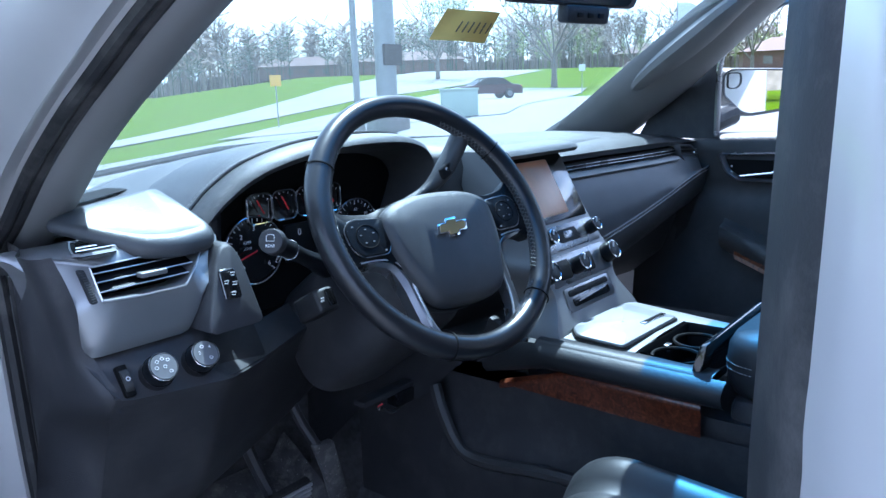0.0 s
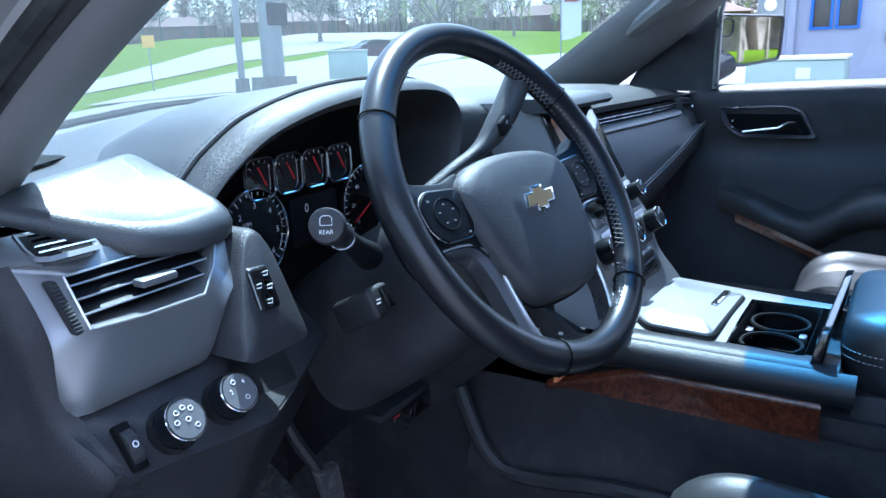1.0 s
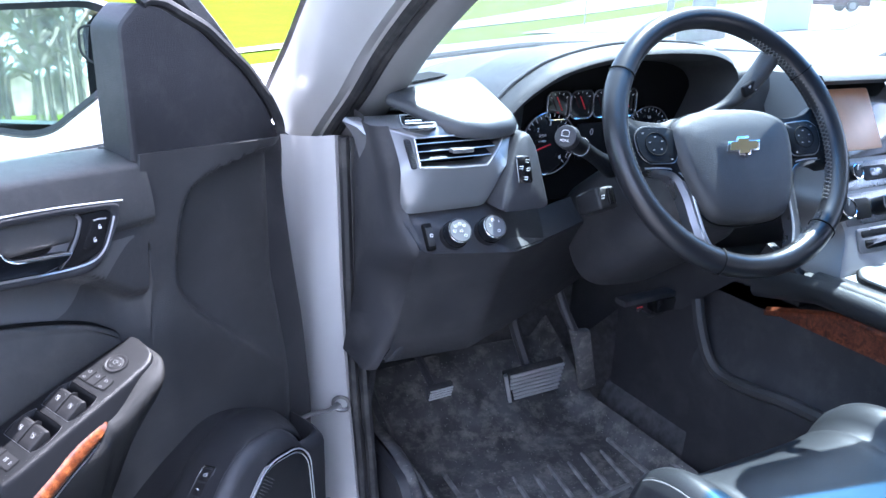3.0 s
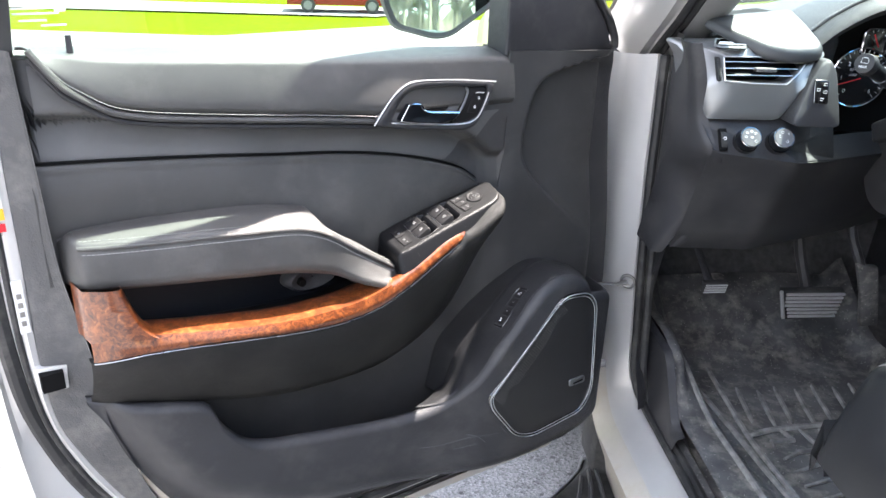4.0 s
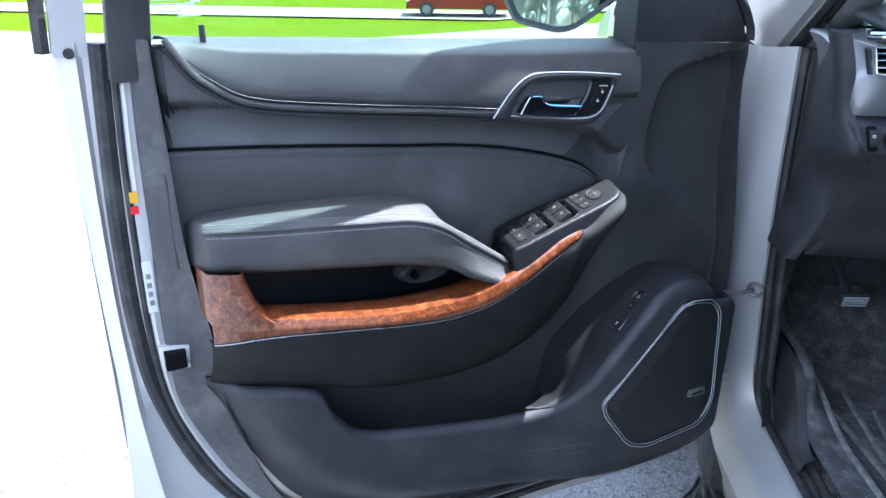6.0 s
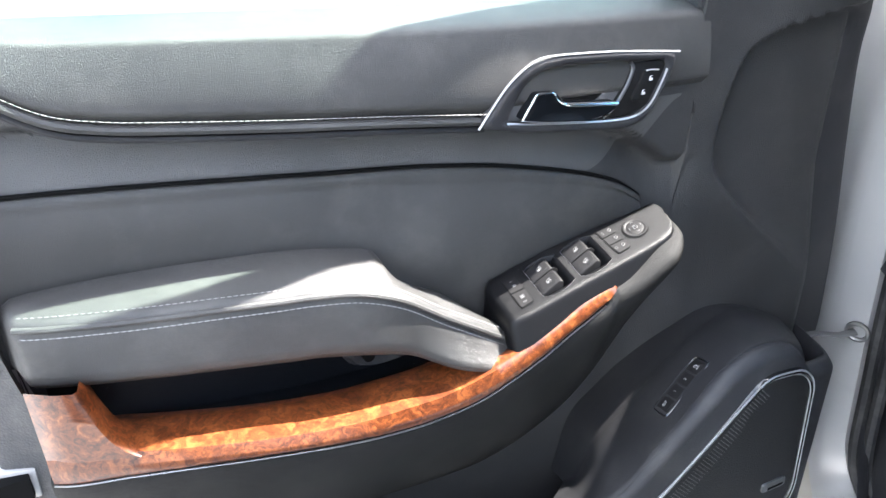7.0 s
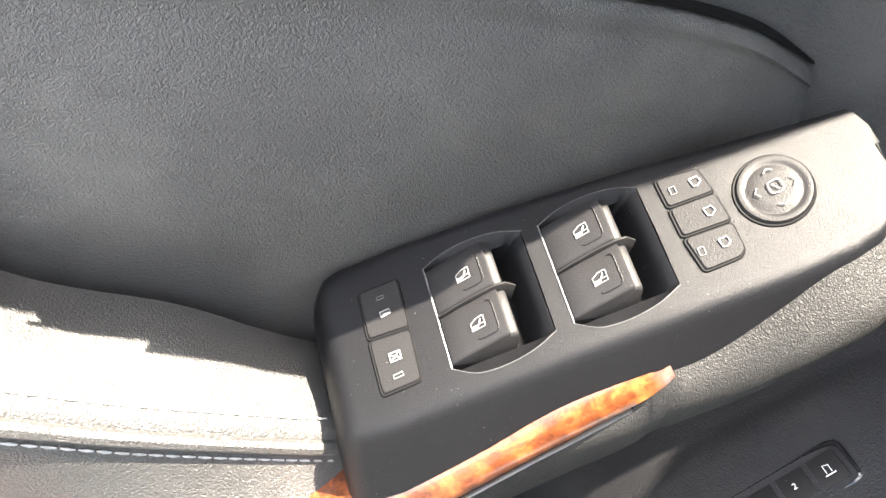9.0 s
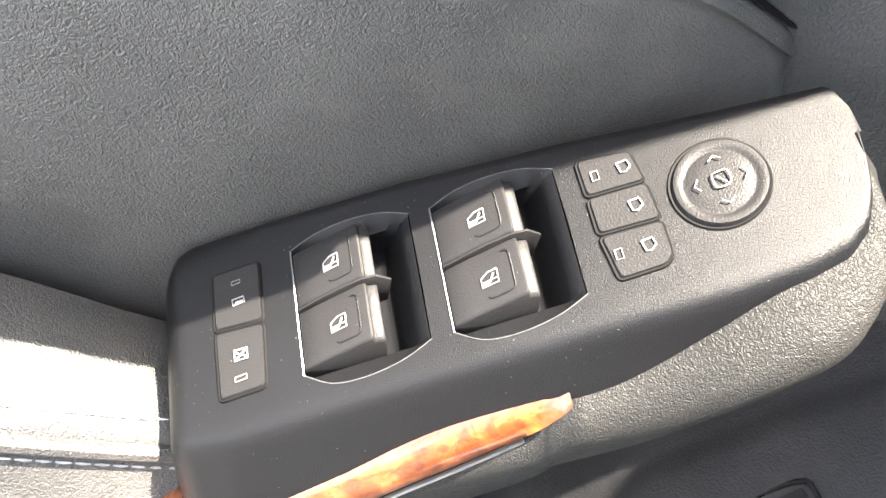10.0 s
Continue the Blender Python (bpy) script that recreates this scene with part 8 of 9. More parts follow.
for k in range(2):
    part("slot_vane", Geo().tube([(x, fy_(x) + 0.011, 1.3425 + 0.007 * k) for x in np.linspace(1.375, 1.92, 20)], 0.0009, 5), "silver_dark", dash)
part("brow", Geo().grid([[(x, fy_(x) + 0.10, 1.398 - 0.02 * smooth((x - 1.8) / 0.2)), (x, fy_(x) + 0.03, 1.388 - 0.02 * smooth((x - 1.8) / 0.2)), (x, fy_(x) + 0.004, 1.374 - 0.01 * smooth((x - 1.8) / 0.2)), (x, fy_(x) + 0.008, 1.362)] for x in px]), "plastic_soft", dash, sharp=60)
rvent = thing("passenger_air_vent", "slatted passenger air vent with silver rim", "air vent")
ro = [(1.905, 1.364), (1.985, 1.358), (2.028, 1.338), (2.034, 1.310), (1.965, 1.306), (1.925, 1.330)]
yr = lambda x, z: fy_(x) - 0.002
part("bezel", frame_ring(ro, [(1.97 + (x - 1.97) * 0.84, 1.335 + (z - 1.335) * 0.78) for x, z in ro], (0.90, yr, lambda x, z: yr(x, z) + 0.002, 0.86), 48), "silver", rvent, sharp=50)
part("duct", Geo().box((1.97, 0.862, 1.335), (0.12, 0.01, 0.06)), "hollow", rvent)
for k in range(3):
    part("slat", Geo().tube([(1.918 + 0.010 * k, 0.818, 1.349 - 0.013 * k), (2.018, 0.808, 1.343 - 0.013 * k)], 0.0015, 5), "silver_dark", rvent)
part("vent_tab", Geo().box((1.995, 0.804, 1.336), (0.018, 0.01, 0.006)), "chrome", rvent, bevel=0.002)
part("end_panel", Geo().grid([[(2.036, fy_(2.03) - 0.02, 1.30), (2.040, 0.90, 1.34), (2.045, 1.1, 1.38)], [(2.030, fy_(2.03) - 0.025, 1.27), (2.04, 0.9, 1.2), (2.045, 1.1, 1.2)], [(2.025, 0.83, 1.13), (2.04, 0.9, 1.05), (2.045, 1.1, 1.0)]]), "plastic", dash)

# ---- centre stack ----
stack = thing("centre_stack", "satin silver centre stack with screen and rotary knobs", "console")
ys = curve_fn([(1.08, 0.655), (1.105, 0.668), (1.15, 0.690), (1.207, 0.715), (1.26, 0.745), (1.33, 0.785), (1.39, 0.815), (1.42, 0.83)])
half = curve_fn([(1.08, 0.150), (1.105, 0.145), (1.16, 0.112), (1.20, 0.128), (1.23, 0.118), (1.27, 0.112), (1.39, 0.104), (1.42, 0.104)])
CX = 1.232
g, rows = Geo(), []
for z in np.linspace(1.095, 1.405, 50):
    h, y = half(z), ys(z)
    rows.append([(CX - h - 0.004, y + 0.10, z), (CX - h, y + 0.012, z), (CX - h + 0.004, y + 0.001, z), (CX - h + 0.012, y, z), (CX, y, z), (CX + h - 0.012, y, z), (CX + h - 0.004, y + 0.001, z), (CX + h, y + 0.012, z), (CX + h + 0.004, y + 0.10, z)])
g.grid(rows)
part("surround", g, "silver", stack, sharp=50)


def on_stack(x, z, h):
    """A place on the sloping face, h proud of it."""
    return (x, ys(z) - h * 0.86, z + h * 0.5)


def stack_plate(name, x0, x1, z0, z1, h, material, parent, label="", r=0.006, bevel=0.001):
    pts = rounded([(x0, z0), (x1, z0), (x1, z1), (x0, z1)], r, 4)
    return part(name, Geo().prism([on_stack(x, z, h) for x, z in pts], (0, 0.012, -0.006)), material, parent, label, bevel=bevel)


scr = stack_plate("screen", 1.136, 1.330, 1.272, 1.388, 0.003, "gloss", stack, "dark touch screen with its light painted on in tan")
# no film: the screen's light is put in as a tan patch
stack_plate("screen_light_patch", 1.150, 1.272, 1.283, 1.380, 0.0045, "tan", scr, "tan patch standing for the screen's light")
part("screen_brow", Geo().grid([[(x, 0.86, 1.412), (x, 0.815, 1.412), (x, 0.785, 1.408), (x, 0.778, 1.400), (x, 0.785, 1.393), (x, 0.83, 1.392)] for x in np.linspace(1.115, 1.345, 14)], cap=True), "plastic_soft", stack, "padded brow over the screen", sharp=60)
rad = stack_plate("radio_panel", 1.126, 1.338, 1.226, 1.266, 0.002, "silver_dark", stack)
stack_plate("radio_keys", 1.200, 1.268, 1.236, 1.258, 0.0035, "button", rad)
stack_plate("eject_key", 1.218, 1.250, 1.242, 1.254, 0.0045, "silver_dark", rad)
hv = stack_plate("climate_panel", 1.130, 1.334, 1.172, 1.220, 0.002, "silver_dark", stack)
for x in (1.175, 1.258):
    stack_plate("climate_keys", x - 0.020, x + 0.020, 1.180, 1.212, 0.0035, "button", hv)
sl = stack_plate("tray_front", 1.150, 1.310, 1.128, 1.166, 0.002, "silver_dark", stack)
stack_plate("disc_slot", 1.165, 1.296, 1.134, 1.148, 0.0035, "gloss", sl)
stack_plate("switch_row", 1.160, 1.300, 1.151, 1.162, 0.0035, "button", sl)


def stack_knob(x, z, r, name="rotary_knob"):
    a, b = Vector(on_stack(x, z, 0.0)), Vector(on_stack(x, z, 0.024))
    k = part(name, Geo().cyl(a, b, r, r * 0.9, 28), "plastic_fine", stack, "black knob with bright rim", bevel=0.0015)
    d = (b - a).normalized()
    s = d.orthogonal().normalized()
    t = d.cross(s)
    part("knob_ring", Geo().tube([b + r * 0.9 * (math.cos(q) * s + math.sin(q) * t) for q in np.linspace(0, 2 * math.pi, 28, endpoint=False)], 0.0013, 6, closed=True), "chrome", k)
    part("knob_pointer", Geo().box(b + d * 0.0006 + Vector((0, 0.3, 0.85)).normalized() * r * 0.5, (0.0016, 0.002, r * 0.6)), "mark", k)


for x, z, r in ((1.158, 1.248, 0.0135), (1.312, 1.248, 0.0135), (1.112, 1.198, 0.019), (1.330, 1.198, 0.019), (1.217, 1.196, 0.016)):
    stack_knob(x, z, r)
# two small switches beside the console front
sb = part("pedal_switch_plate", Geo().box((1.075, 0.770, 1.085), (0.02, 0.08, 0.05), Matrix.Rotation(radians(25), 3, "X")), "plastic", stack, bevel=0.004)
for k in (-1, 1):
    part("switch_mark", Geo().box((1.063, 0.770 + 0.018 * k, 1.088), (0.002, 0.006, 0.004)), "mark", sb)

# ---- steering wheel ----
WC = Vector((0.8375, 0.7084, 1.3368))
WM = Matrix(((0.9913, 0.0683, -0.1122), (-0.1314, 0.5157, -0.8466), (0.0, 0.8540, 0.5202))).to_4x4()
WM.translation = WC
wheel = thing("steering_wheel", "black leather steering wheel with silver spokes and gold emblem", "steering wheel", WM)
RR, RT = 0.186, 0.0160
g, rows = Geo(), []
sect = [(math.cos(q), math.sin(q)) for q in np.linspace(0, 2 * math.pi, 18, endpoint=False)]
for t in np.linspace(0, 2 * math.pi, 96, endpoint=False):
    n = Vector((math.cos(t), math.sin(t), 0))
    deg = math.degrees(math.atan2(n.y, abs(n.x)))
    thick = RT + 0.0020 * math.exp(-((deg - 22) / 16) ** 2) + 0.0015 * math.exp(-((deg + 60) / 18) ** 2)
    rows.append([n * (RR + thick * c) + Vector((0, 0, RT * 1.04 * s)) for c, s in sect])
g.grid(rows, wrap_u=True, wrap_v=True)
rim_ob = part("rim", g, "leather_rim", wheel, "smooth black leather rim", sharp=80)
for a in (148, 32, 248, 310):
    n = Vector((math.cos(radians(a)), math.sin(radians(a)), 0))
    part("rim_seam", Geo().tube([n * (RR + 0.0186 * math.cos(q)) + Vector((0, 0, 0.0172 * math.sin(q))) for q in np.linspace(0, 2 * math.pi, 24, endpoint=False)], 0.0010, 4, closed=True), "hollow", rim_ob)
g = Geo()
for lo, hi in ((-36, 62), (122, 205), (222, 246), (292, 316)):
    for a in np.arange(lo, hi, 2.2):
        for s in (-1, 1):
            pts = []
            for k in (0, 1):
                n = Vector((math.cos(radians(a + 2.2 * k)), math.sin(radians(a + 2.2 * k)), 0))
                q = radians(176 + s * (20 if k == 0 else -20))
                pts.append(n * (RR + 0.0176 * math.cos(q)) + Vector((0, 0, 0.0172 * math.sin(q))))
            g.tube(pts, 0.00075, 4)
part("rim_stitching", g, "thread_dark", rim_ob, "crossed baseball stitching", kind="stuff")
# hub cushion
hub = [(-0.096, 0.022), (-0.060, 0.039), (0.0, 0.044), (0.060, 0.039), (0.096, 0.022), (0.101, -0.005), (0.095, -0.045), (0.078, -0.092), (0.060, -0.116), (0.025, -0.124), (-0.025, -0.124), (-0.060, -0.116), (-0.078, -0.092), (-0.095, -0.045), (-0.101, -0.005)]
hp = resample([tuple(p) for p in spline(hub, 90, closed=True)], 80)
hy = -0.035
g = Geo().grid([[(x * s, hy + (y - hy) * s, z) for x, y in hp] for s, z in ((0.94, -0.04), (0.99, -0.028), (1.0, -0.012), (0.985, 0.0), (0.94, 0.008), (0.84, 0.013), (0.5, 0.0165), (0.02, 0.017))], wrap_v=True)
hub_ob = part("hub_cushion", g, "plastic_soft", wheel, "black grained hub cushion", sharp=70)
part("hub_gap", Geo().tube([(x * 1.004, hy + (y - hy) * 1.004, -0.010) for x, y in hp], 0.0013, 5, closed=True), "hollow", hub_ob)
bow = [(-0.0262, -0.0065), (-0.0215, 0.0065), (-0.0090, 0.0065), (-0.0072, 0.0120), (0.0105, 0.0120), (0.0090, 0.0065), (0.0262, 0.0065), (0.0215, -0.0065), (0.0090, -0.0065), (0.0072, -0.0120), (-0.0105, -0.0120), (-0.0090, -0.0065)]
em = part("emblem", Geo().prism([(x * 1.14, y * 1.14 - 0.019, 0.0205) for x, y in bow], (0, 0, -0.008)), "chrome", hub_ob, "chrome-edged gold cross emblem", bevel=0.0006)
part("emblem_face", Geo().prism([(x * 0.96, y * 0.87 - 0.019, 0.0212) for x, y in bow], (0, 0, -0.004)), "gold", em)
part("hub_mark", Geo().box((0.004, -0.075, 0.0158), (0.014, 0.006, 0.0008)), "plastic", hub_ob)
# spokes
for s in (-1, 1):
    sp = spline([(s * 0.070, 0.030), (s * 0.110, 0.030), (s * 0.150, 0.036), (s * 0.178, 0.050), (s * 0.184, 0.0), (s * 0.176, -0.050), (s * 0.150, -0.042), (s * 0.112, -0.044), (s * 0.080, -0.060)], 40, closed=True)
    part("side_spoke", Geo().grid([[(s * 0.13 + (x - s * 0.13) * k, -0.005 + (y + 0.005) * k, z) for x, y in sp] for k, z in ((0.96, -0.030), (1.0, -0.020), (0.98, -0.008), (0.90, -0.004), (0.02, -0.003))], wrap_v=True), "plastic_fine", wheel, "satin black side spoke", sharp=60)
    pod = rounded([(s * 0.096, 0.018), (s * 0.146, 0.022), (s * 0.160, 0.010), (s * 0.158, -0.016), (s * 0.146, -0.031), (s * 0.102, -0.032), (s * 0.092, -0.010)], 0.008, 4)
    pc = np.mean(np.array(pod), axis=0)
    po = part("button_pod", Geo().grid([[(pc[0] + (x - pc[0]) * k, pc[1] + (y - pc[1]) * k, z) for x, y in pod] for k, z in ((1.0, -0.010), (1.0, 0.000), (0.95, 0.0022), (0.5, 0.0030), (0.02, 0.0030))], wrap_v=True), "plastic_fine", wheel, "grey button pod" if s < 0 else "black button pod", sharp=50)
    part("pod_rim", Geo().tube([(x, y, 0.0) for x, y in pod], 0.0009, 5, closed=True), "silver_dark", po)
    ring_ = [(pc[0] + 0.017 * math.cos(t), pc[1] + 0.001 + 0.016 * math.sin(t), 0.0032) for t in np.linspace(0, 2 * math.pi, 24, endpoint=False)]
    part("pad_ring", Geo().tube(ring_, 0.0007, 5, closed=True), "hollow", po)
    for a in (20, 92, 164, 236, 308):
        t = radians(a)
        part("pod_symbol", Geo().box((pc[0] + 0.0105 * math.cos(t), pc[1] + 0.001 + 0.0100 * math.sin(t), 0.0034), (0.0030, 0.0015, 0.0006)), "mark_dim", po)
    for dx, dy in ((0.018 * s, 0.019), (-0.020 * s, -0.024)):
        part("pod_symbol", Geo().box((pc[0] + dx, pc[1] + dy * 0.9, 0.0028), (0.003, 0.002, 0.0008)), "mark_dim", po)
    # lower spoke with its bright blade
    inner = spline([(s * 0.150, -0.036), (s * 0.120, -0.037), (s * 0.097, -0.044), (s * 0.083, -0.070), (s * 0.080, -0.100), (s * 0.076, -0.135), (s * 0.064, -0.166)], 26)
    outer = spline([(s * 0.158, -0.040), (s * 0.130, -0.043), (s * 0.108, -0.051), (s * 0.098, -0.078), (s * 0.095, -0.105), (s * 0.092, -0.135), (s * 0.090, -0.164)], 26)
    part("spoke_blade", Geo().grid([[(a[0], a[1], -0.026), (a[0], a[1], -0.006), ((a[0] + b[0]) / 2, (a[1] + b[1]) / 2, -0.0035), (b[0], b[1], -0.008), (b[0], b[1], -0.026)] for a, b in zip(inner, outer)], wrap_v=True, cap=True), "silver_dark", wheel, "dark silver spoke blade", sharp=40)
    part("blade_edge", Geo().tube([(x, y, -0.0055) for x, y in inner], 0.0020, 6), "silver_bright", wheel, "bright silver edge of the spoke")

# ---- steering column, stalk, gear lever ----
col = thing("steering_column", "black steering column shroud", "steering column", WM)
g, rows = Geo(), []
for zz, rx, ry, dy in ((-0.040, 0.052, 0.050, -0.02), (-0.06, 0.074, 0.072, -0.030), (-0.12, 0.088, 0.086, -0.040), (-0.22, 0.094, 0.094, -0.045), (-0.34, 0.096, 0.096, -0.05)):
    rows.append([(rx * math.copysign(abs(math.cos(t)) ** 0.6, math.cos(t)), dy + ry * math.copysign(abs(math.sin(t)) ** 0.6, math.sin(t)), zz) for t in np.linspace(0, 2 * math.pi, 40, endpoint=False)])
g.grid(rows, wrap_v=True, cap=True)
part("shroud", g, "plastic", col, sharp=60)
part("column_switch", Geo().box((-0.070, -0.045, -0.110), (0.016, 0.02, 0.03)), "button", col, bevel=0.003)
pa = thing("pedal_adjuster", "black pedal adjuster switch beside the steering column", "switch")
tilt = Matrix.Rotation(radians(-28), 3, "X")
part("housing", Geo().box((0.692, 0.812, 1.233), (0.034, 0.056, 0.034), tilt), "pod", pa, bevel=0.006, segments=3)
part("rocker", Geo().box((0.697, 0.7865, 1.2475), (0.012, 0.006, 0.024), tilt), "gloss", pa, bevel=0.002)
for k in range(4):
    part("symbol_dot", Geo().box((0.680 + 0.0035 * (k % 2), 0.7855, 1.2455 + 0.0038 * (k // 2)), (0.0016, 0.0012, 0.0016), tilt), "mark", pa)
st = thing("wiper_stalk", "black wiper stalk with round end button", "stalk")
A, B = Vector((0.595, 0.771, 1.343)), Vector((0.735, 0.835, 1.275))
d = (B - A).normalized()
part("arm", Geo().cyl(A + d * 0.012, B, 0.0125, 0.0155, 20, steps=((0.25, 0.0115), (0.5, 0.0105), (0.7, 0.012))), "plastic_fine", st)
fdir = (Vector((0.05, 0.30, 1.48)) - A).normalized() * 0.6 + (-d) * 0.6
fdir.normalize()
part("end_button", Geo().cyl(A - fdir * 0.014, A + fdir * 0.002, 0.0165, 0.0150, 28), "plastic", st, "round end button", bevel=0.001)
s_ = fdir.cross(Vector((0, 0, 1))).normalized() * -1
u_ = s_.cross(fdir) * -1
if u_.z < 0:
    u_ = -u_
s_ = u_.cross(fdir)
letters("stalk_lettering", "REAR", A + fdir * 0.0022 - u_ * 0.006, s_, u_, 0.0052, st)
part("stalk_symbol", Geo().tube([A + fdir * 0.0024 + s_ * a + u_ * b for a, b in ((-0.005, 0.0), (0.005, 0.0), (0.005, 0.006), (0.003, 0.008), (-0.003, 0.008), (-0.005, 0.006), (-0.005, 0.0))], 0.0004, 5), "mark", st)
part("stalk_ring", Geo().tube([A + d * 0.050 + (math.cos(q) * s_ + math.sin(q) * u_) * 0.0125 for q in np.linspace(0, 2 * math.pi, 20, endpoint=False)], 0.0008, 5, closed=True), "silver_dark", st)
gl = thing("gear_lever", "black column gear lever with plus and minus buttons", "gear lever")
path = spline([(0.845, 0.830, 1.325), (0.880, 0.812, 1.348), (0.925, 0.795, 1.372), (0.950, 0.782, 1.405), (0.975, 0.772, 1.450)], 24)
part("arm", Geo().tube(path, [0.010 + 0.010 * smooth((k - 8) / 8) for k in range(24)], 14, flat=0.75), "plastic_soft", gl)
part("shift_plate", Geo().box((0.934, 0.771, 1.396), (0.030, 0.008, 0.018), Matrix.Rotation(radians(-25), 3, "Y")), "button", gl, bevel=0.002)
letters("lever_lettering", "+", (0.928, 0.7665, 1.398), (1, 0, 0.3), (-0.3, 0, 1), 0.012, gl)
letters("lever_lettering", "-", (0.942, 0.7665, 1.395), (1, 0, 0.3), (-0.3, 0, 1), 0.012, gl)

# ---- centre console ----
con = thing("centre_console", "black and silver centre console with burl wood side panel", "console")
g, rows = Geo(), []
for y in np.linspace(0.70, 0.40, 24):
    rows.append([(1.062, y, 1.092), (1.068, y, 1.099), (1.082, y, 1.101), (1.098, y, 1.100)])
part("edge_pad", Geo().grid(rows), "console_hide", con, "black leather edge of the console", sharp=60)
g.grid([[(1.098, y, 1.100), (1.20, y, 1.104), (1.300, y, 1.102)] for y in np.linspace(0.70, 0.535, 8)])
g.grid([[(1.290, y, 1.102), (1.345 - 0.2 * (0.7 - y) * 0.7, y, 1.104), (1.378 - 0.2 * (0.7 - y), y, 1.098), (1.385 - 0.2 * (0.7 - y), y, 1.07)] for y in np.linspace(0.70, 0.40, 10)])
part("top_plate", g, "silver", con, "satin silver console top", sharp=50)
lid = [(1.095, 0.552), (1.290, 0.546), (1.318, 0.662), (1.135, 0.668), (1.100, 0.640)]
lpt = rounded(lid, 0.012, 5)
g = Geo().grid([[(1.2 + (x - 1.2) * s, 0.607 + (y - 0.607) * s, 1.104 + h + 0.02 * max(0, y - 0.6)) for x, y in lpt] for s, h in ((1.0, -0.004), (1.0, 0.003), (0.97, 0.006), (0.5, 0.008), (0.02, 0.008))], wrap_v=True)
bl = part("bin_lid", g, "silver", con, "satin silver bin lid", sharp=50)
part("lid_gap", Geo().tube([(1.2 + (x - 1.2) * 1.012, 0.607 + (y - 0.607) * 1.02, 1.1045 + 0.02 * max(0, y - 0.6)) for x, y in lpt], 0.0018, 5, closed=True), "hollow", bl)
part("lid_bar", Geo().box((1.245, 0.572, 1.1125), (0.075, 0.010, 0.002), Matrix.Rotation(radians(-4), 3, "Z")), "chrome", bl, "bright lid badge bar", bevel=0.0008)
part("lid_bar_print", Geo().box((1.245, 0.572, 1.1138), (0.058, 0.003, 0.0008), Matrix.Rotation(radians(-4), 3, "Z")), "hollow", bl)
# cup holder well and its raised cover
cup = rounded([(1.092, 0.440), (1.285, 0.436), (1.290, 0.528), (1.100, 0.534)], 0.010, 4)
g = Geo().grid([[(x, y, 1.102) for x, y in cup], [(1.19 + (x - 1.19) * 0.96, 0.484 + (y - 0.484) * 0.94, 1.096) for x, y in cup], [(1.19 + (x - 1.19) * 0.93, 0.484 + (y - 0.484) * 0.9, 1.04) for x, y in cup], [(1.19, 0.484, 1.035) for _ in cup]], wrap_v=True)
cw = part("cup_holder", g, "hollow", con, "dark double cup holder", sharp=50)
for cx_ in (1.145, 1.232):
    part("cup_ring", Geo().tube([(cx_ + 0.038 * math.cos(t), 0.486 + 0.038 * math.sin(t), 1.090) for t in np.linspace(0, 2 * math.pi, 32, endpoint=False)], 0.003, 6, closed=True), "hollow", cw)
for x, y in ((1.103, 0.500), (1.110, 0.470), (1.188, 0.520), (1.188, 0.452)):
    part("cup_finger", Geo().box((x, y, 1.086), (0.016, 0.010, 0.012)), "silver_dark", cw, bevel=0.002)
g = Geo().grid([[(1.072 + 0.245 * k, 0.438 - 0.010 * k, 1.078), (1.072 + 0.245 * k, 0.430 - 0.010 * k, 1.110), (1.078 + 0.245 * k, 0.424 - 0.010 * k, 1.138 + 0.016 * k), (1.078 + 0.245 * k, 0.414 - 0.010 * k, 1.140 + 0.016 * k), (1.074 + 0.245 * k, 0.418 - 0.010 * k, 1.105), (1.072 + 0.245 * k, 0.424 - 0.010 * k, 1.078)] for k in np.linspace(0, 1, 8)], cap=True)
part("cup_cover", g, "gloss", con, "raised glossy black cup cover", bevel=0.002)
# side: leather band, wood panel, lower body
yy = np.linspace(0.80, 0.38, 30)
g = Geo().grid([[(1.066 + 0.06 * max(0, y - 0.70), y, 1.096 - 0.10 * max(0, y - 0.68)), (1.052 + 0.06 * max(0, y - 0.70), y, 1.090 - 0.12 * max(0, y - 0.68)), (1.044 + 0.06 * max(0, y - 0.70), y, 1.078 - 0.16 * max(0, y - 0.68)), (1.050, y, 1.062 - 0.22 * max(0, y - 0.68)), (1.062, y, 1.054 - 0.25 * max(0, y - 0.68))] for y in yy])
part("side_pad", g, "console_hide", con, "black leather side pad", sharp=60)
w_hi = lambda y: 1.055 - 0.32 * max(0, y - 0.64) ** 1.0
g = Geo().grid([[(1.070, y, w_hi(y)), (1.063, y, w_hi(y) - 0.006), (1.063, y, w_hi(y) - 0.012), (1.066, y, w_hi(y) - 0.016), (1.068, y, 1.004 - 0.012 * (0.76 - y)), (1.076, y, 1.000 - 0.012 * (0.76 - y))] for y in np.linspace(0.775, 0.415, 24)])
part("wood_panel", g, "wood_shaded", con, "glossy burl wood side panel, shade in its colour", sharp=50)
g = Geo().grid([[(1.072, y, 1.002 + 0.0 * y), (1.076, y, 0.95), (1.070, y, 0.90), (1.045, y, 0.868), (1.040, y, 0.84), (1.06, y, 0.70), (1.05, y, 0.58)] for y in np.linspace(0.90, -0.10, 20)])
g.grid([[(1.40, y, 1.09), (1.40, y, 0.9), (1.40, y, 0.6)] for y in np.linspace(0.95, -0.1, 6)])
g.box((1.240, 0.40, 0.815), (0.30, 1.00, 0.42))
